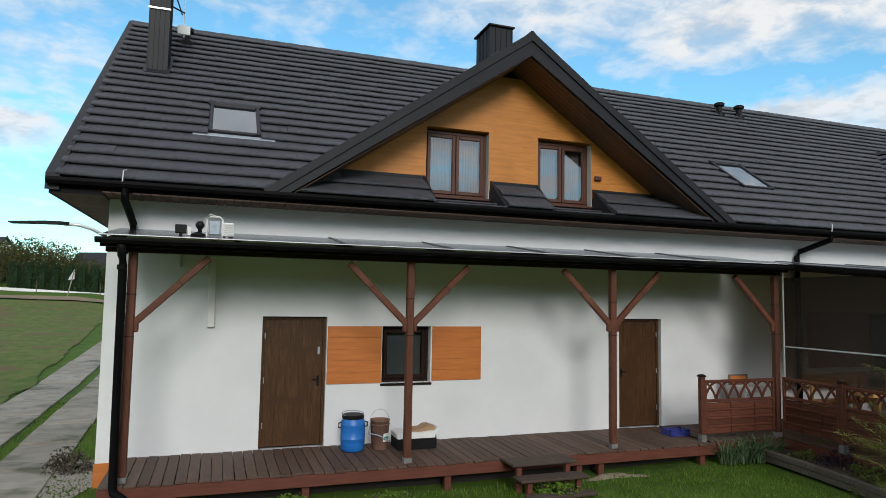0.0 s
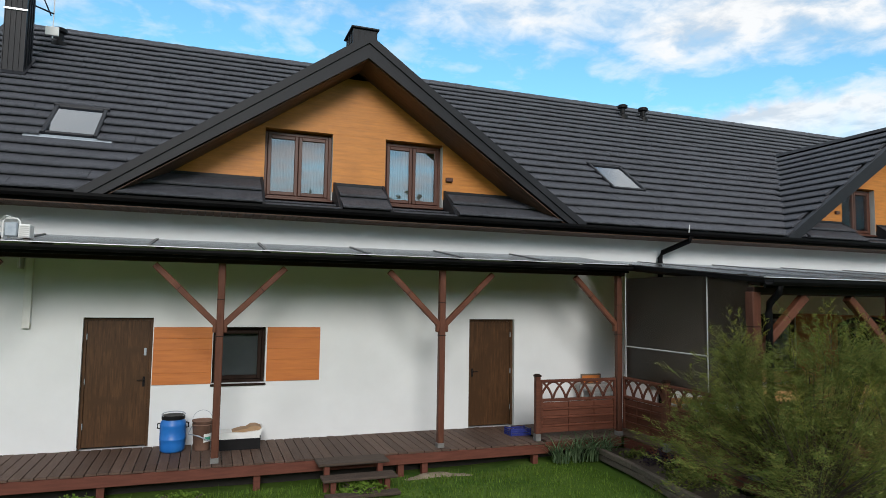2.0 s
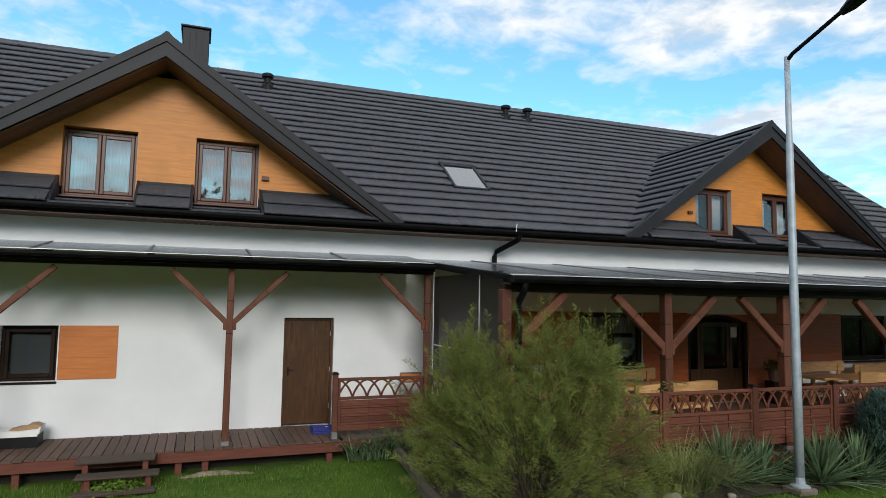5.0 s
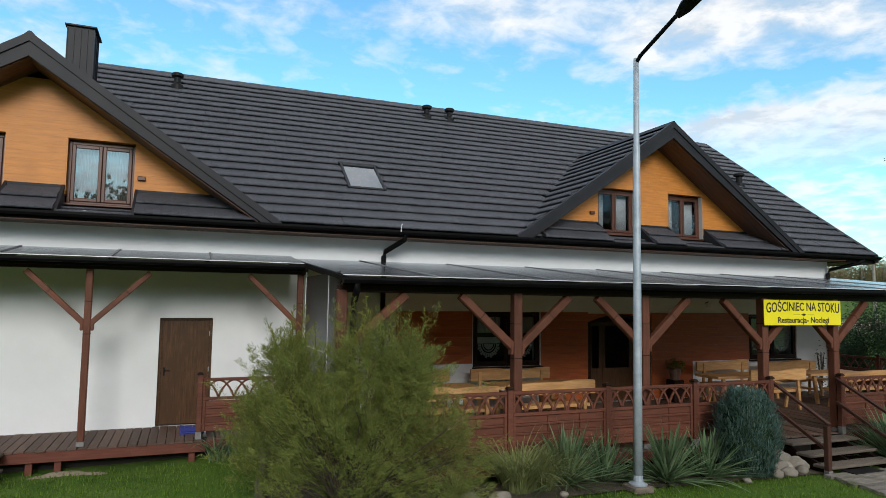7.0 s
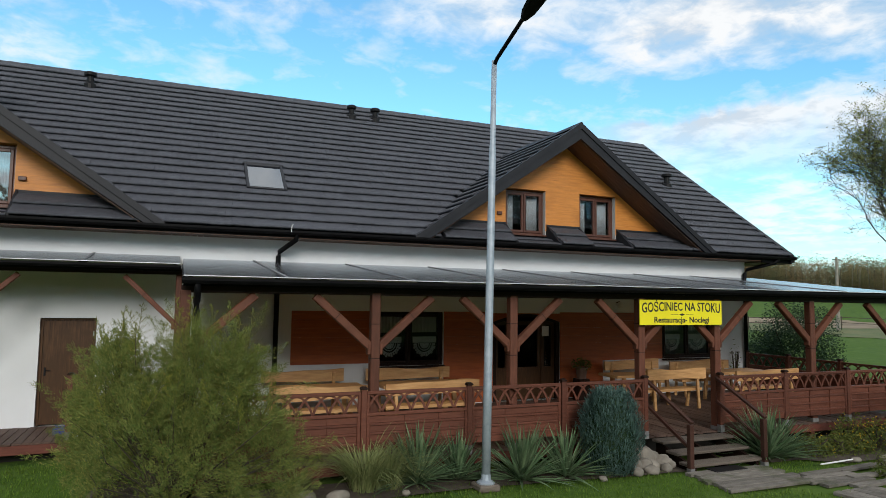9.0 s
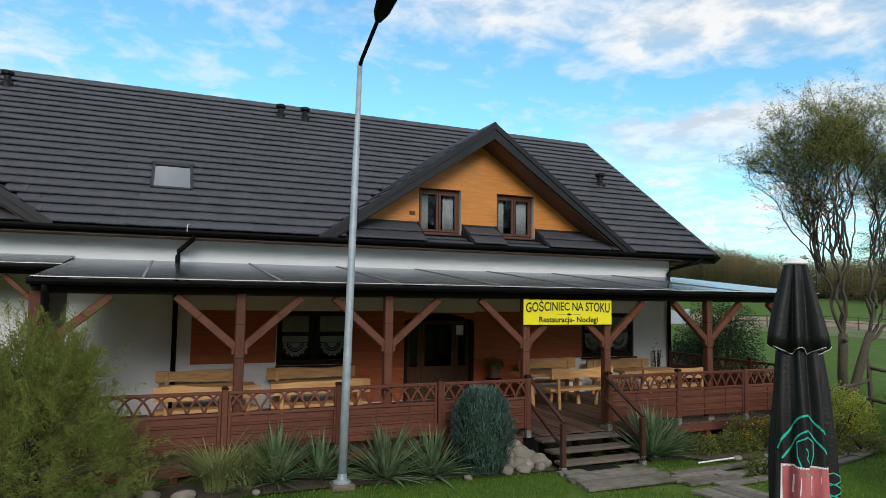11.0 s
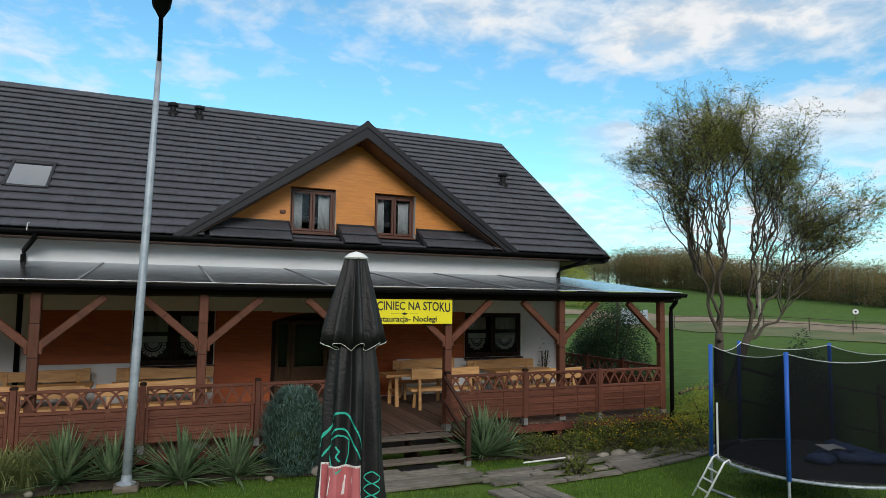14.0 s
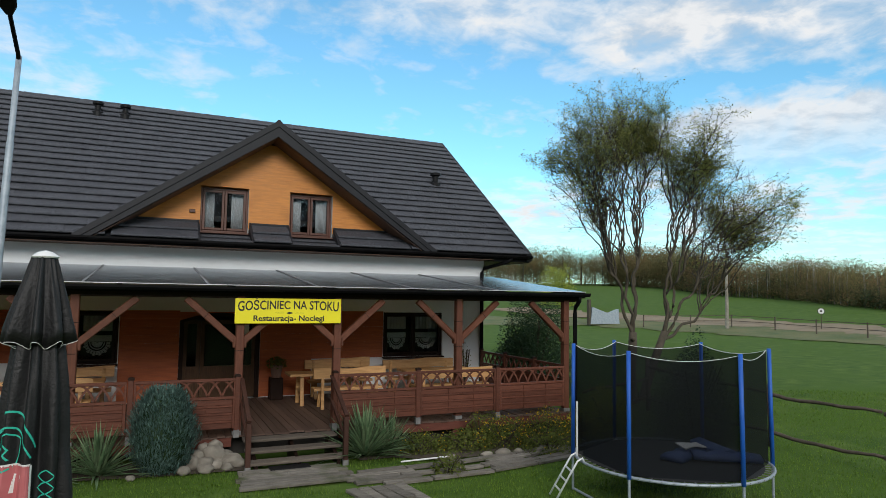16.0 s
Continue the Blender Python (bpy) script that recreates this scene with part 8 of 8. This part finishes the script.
# far trees on the left and behind the house
gl, gl2 = Geo(), Geo()
for i in range(260):
    x = rw.uniform(-70, -9)
    y = rw.uniform(66, 80) if x > -24 else rw.uniform(56, 80)
    h = rw.uniform(1.8, 3.2) if x > -17 else rw.uniform(3.2, 5.4)
    far_tree(gl, gl2, x, y, h, h * 0.55, rw, 520, h * 0.045)
tagged(part("far_thicket", raw("far_thicket", gl, M_WOODG), M_WOODG, label="dark thicket beyond the lane"), category="bushes", kind="stuff")
tagged(part("far_stems", raw("far_stems", gl2, M_TWIG), M_TWIG, label="thin stems of the far thicket"), category="bushes", kind="stuff")
for i in range(9):
    x, y = -19.2 + i * 1.15, 61.5 + 0.05 * i
    r = random.Random(200 + i)
    e = thing("thuja", "clipped dark green thuja in a row along the lane", "hedge", "thuja hedge", at=(x, y, gz(x, y)))
    g = Geo()
    for k in range(900):
        u = r.random()
        a = r.uniform(0, 6.283)
        q = 0.62 * (1 - 0.55 * max(0, u - 0.55) * 1.4) * r.uniform(0.75, 1.0)
        flake(g, (q * math.cos(a), q * math.sin(a), u * 2.7), r.uniform(0.10, 0.18), r, 0.6)
    foliage("leaves", raw("leaves", g, M_EVER), M_EVER, e)
    part("trunk", Geo().tube([(0, 0, -0.1), (0, 0, 2.4)], [0.45, 0.30], 8), M_EVER, e)
wk = part("kerb_wall", Geo().beam((-21, 60.3, gz(-21, 60.3) + 0.2), (-9, 60.8, gz(-9, 60.8) + 0.2), 0.2, 0.30), M_WHITEP, label="low white kerb wall under the hedge")
tagged(wk, category="wall", kind="structure")


def far_house(x, y, w, d, h, rh, rz, wallm, label):
    e = thing("far_house", label, "house")
    e.matrix_basis = pose(x, y, gz(x, y), 0, 0, rz)
    part("wall", Geo().prism([(-w / 2, 0), (w / 2, 0), (w / 2, h), (0, h + rh), (-w / 2, h)], "y", -d / 2, d / 2), wallm, e)
    for sg in (-1, 1):
        part("roof", Geo().loft([[(0, y_, h + rh + 0.12), (sg * (w / 2 + 0.4), y_, h - 0.3), (sg * (w / 2 + 0.4), y_, h - 0.5), (0, y_, h + rh - 0.08)] for y_ in (-d / 2 - 0.4, d / 2 + 0.4)]), M_TRIM, e)
    return e


far_house(-14.6, 78, 3.2, 5, 2.0, 1.6, 60, M_STEM, "weathered barn with a dark roof behind the hedge")
far_house(-33.5, 100, 4.6, 8, 3.0, 2.2, 60, M_PLASTER, "pale house with a dark roof beyond the thicket")
ss = thing("road_sign", "leaning road sign seen edge-on beside the lane", "sign", at=(-13.4, 56.5, gz(-13.4, 56.5)))
part("post", Geo().tube([(-0.25, 0, 0), (0.2, 0, 2.4)], 0.06, 8), M_STONE, ss)
part("plate", Geo().prism([(-0.3, 1.5), (0.25, 1.6), (0.22, 2.5)], "y", -0.03, 0.0), M_GREY, ss)
for i, x in enumerate((-21.5, -19.8, -16.5, -11.2)):
    p = part("lane_post", Geo().tube([(x, 58, gz(x, 58) - 0.1), (x, 58, gz(x, 58) + 1.3)], 0.04, 6), M_BARK, label="thin grey fence post by the lane")
    tagged(p, category="fence post", group="lane posts")
up = thing("utility_pole", "grey concrete utility pole in the meadow", "pole", at=(61.1, 23.4, gz(61.1, 23.4)))
part("shaft", Geo().tube([(0, 0, -0.2), (0, 0, 6.3)], [0.16, 0.10], 8), M_STONE, up)
part("crossarm", Geo().cbox(-0.5, -0.05, 6.0, 0.5, 0.05, 6.1, 0.01), M_STEM, up)
FF = [(56.2, 28.3), (59.5, 26.0), (62.3, 24.0), (62.6, 19.9), (62.2, 16.0), (62.0, 12.0), (61.5, 8.0)]
for x, y in FF:
    p = part("field_post", Geo().tube([(x, y, gz(x, y) - 0.1), (x, y, gz(x, y) + 1.15)], 0.055, 6), M_BARK, label="grey wooden pasture fence post")
    tagged(p, category="fence post", group="pasture posts")
for (a, b), (c, d) in zip(FF, FF[1:]):
    for h in (0.6, 1.05):
        p = part("field_rail", Geo().beam((a, b, gz(a, b) + h), (c, d, gz(c, d) + h), 0.04, 0.05), M_BARK, label="grey wooden pasture fence rail")
        tagged(p, category="fence rail", group="pasture rails")
ww = thing("water_tank", "pale grey sheet trough shelter in the meadow", "trough", at=(55.1, 32.5, gz(55.1, 32.5)))
part("sheet", Geo().prism([(-1.7, 0.1), (1.7, 0.1), (1.6, 1.5), (0.4, 1.1), (-1.5, 1.7)], "y", -0.2, 0.2), M_STEEL, ww)
part("mast", Geo().cbox(-1.9, -0.15, 0, -1.6, 0.15, 2.4, 0.02), M_STEM, ww)
rs_ = thing("speed_sign", "round white road sign by the dirt track", "sign", at=(66.5, 18.6, gz(66.5, 18.6)))
part("post", Geo().tube([(0, 0, 0), (0, 0, 1.35)], 0.035, 6), M_STEM, rs_)
for nm, q, y_, mt_ in (("rim", 0.27, 0.0, M_BLACKP), ("disc", 0.23, -0.02, M_WHITEP), ("mark", 0.08, -0.04, M_BLACKP)):
    part(nm, Geo().loft([[(q * math.cos(a) * 0.57 + 0.6 * (y_ + k), -q * math.cos(a) * 0.82 + 0.4 * (y_ + k), 1.5 + q * math.sin(a)) for a in [i * math.pi / 10 for i in range(20)]] for k in (-0.015, 0.015)]), mt_, rs_)
yt = shrub("birch_tree", 70, 62, 3.0, 3.0, 6.5, 6000, 0.26, M_LIME, 31, "yellowing birch at the edge of the wood", "tree")

# ---------------------------------------------------------------- grass
def grass_field():
    rgn = np.random.default_rng(11)
    n = 230000
    x = rgn.uniform(-9, 36, n)
    near = -10.4 - 0.40 * (x + 0.7) + 8.0
    depth = np.where(x > 25, 12.0, 9.0)
    u = rgn.random(n) ** 1.2
    y = near + u * depth
    ok = np.ones(n, bool)
    ok &= ~((y > -1.55) & (x > -2.2) & (x < 9))
    ok &= ~((y > -4.55) & (x >= 9) & (x < 24.8))
    ok &= ~((x > 17.0) & (x < 18.95) & (y > -6.75))
    ok &= ~((x > 18.3) & (x < 24.3) & (np.abs(y + 6.72 - 0.134 * (x - 18.6) + 0.3 * np.sin((x - 18.6) * 0.536)) < 0.42) & (rgn.random(n) < 0.93))
    ok &= ~((x > 10) & (x < 16.9) & (y > -5.15))
    lane = np.minimum(np.abs(x + 4.78 + 0.035 * (y - 4)) - 0.50, np.abs(x + 3.48 + 0.035 * (y - 4)) - 0.42)
    ok &= lane > 0.07 * np.sin(y * 3.1 + x * 7) + rgn.uniform(-0.10, 0.04, n)
    ok &= ~((x < -6.6) & (rgn.random(n) < 0.5))
    ok &= ~((x > 8.0) & (x < 9.2) & (y > -5.0))
    ok &= y < 9
    x, y = x[ok], y[ok]
    n = len(x)
    z = np.array([gz(a, b) for a, b in zip(x, y)]) - 0.015
    h = rgn.uniform(0.025, 0.060, n) * (1 + 0.6 * (rgn.random(n) < 0.06))
    h *= np.where((y > -2.1) & (x > -2) & (x < 7), 1.5, 1.0)
    a = rgn.uniform(0, 2 * np.pi, n)
    w = rgn.uniform(0.004, 0.008, n)
    lx_, ly_ = np.cos(a + 1.5) * h * 0.5, np.sin(a + 1.5) * h * 0.5
    v = np.empty((n, 3, 3))
    v[:, 0] = np.stack([x - np.cos(a) * w, y - np.sin(a) * w, z], 1)
    v[:, 1] = np.stack([x + np.cos(a) * w, y + np.sin(a) * w, z], 1)
    v[:, 2] = np.stack([x + lx_, y + ly_, z + h], 1)
    me = bpy.data.meshes.new("grass")
    me.from_pydata(v.reshape(-1, 3).tolist(), [], np.arange(3 * n).reshape(-1, 3).tolist())
    me.materials.append(M_GRASS)
    return me


tagged(part("grass", grass_field(), M_GRASS, label="short green lawn grass"), category="grass", kind="stuff")

# ---------------------------------------------------------------- roof tiles nearest the walk
for m in TILE_SPOTS:
    put("roof_tile", tile_me, m, roof)
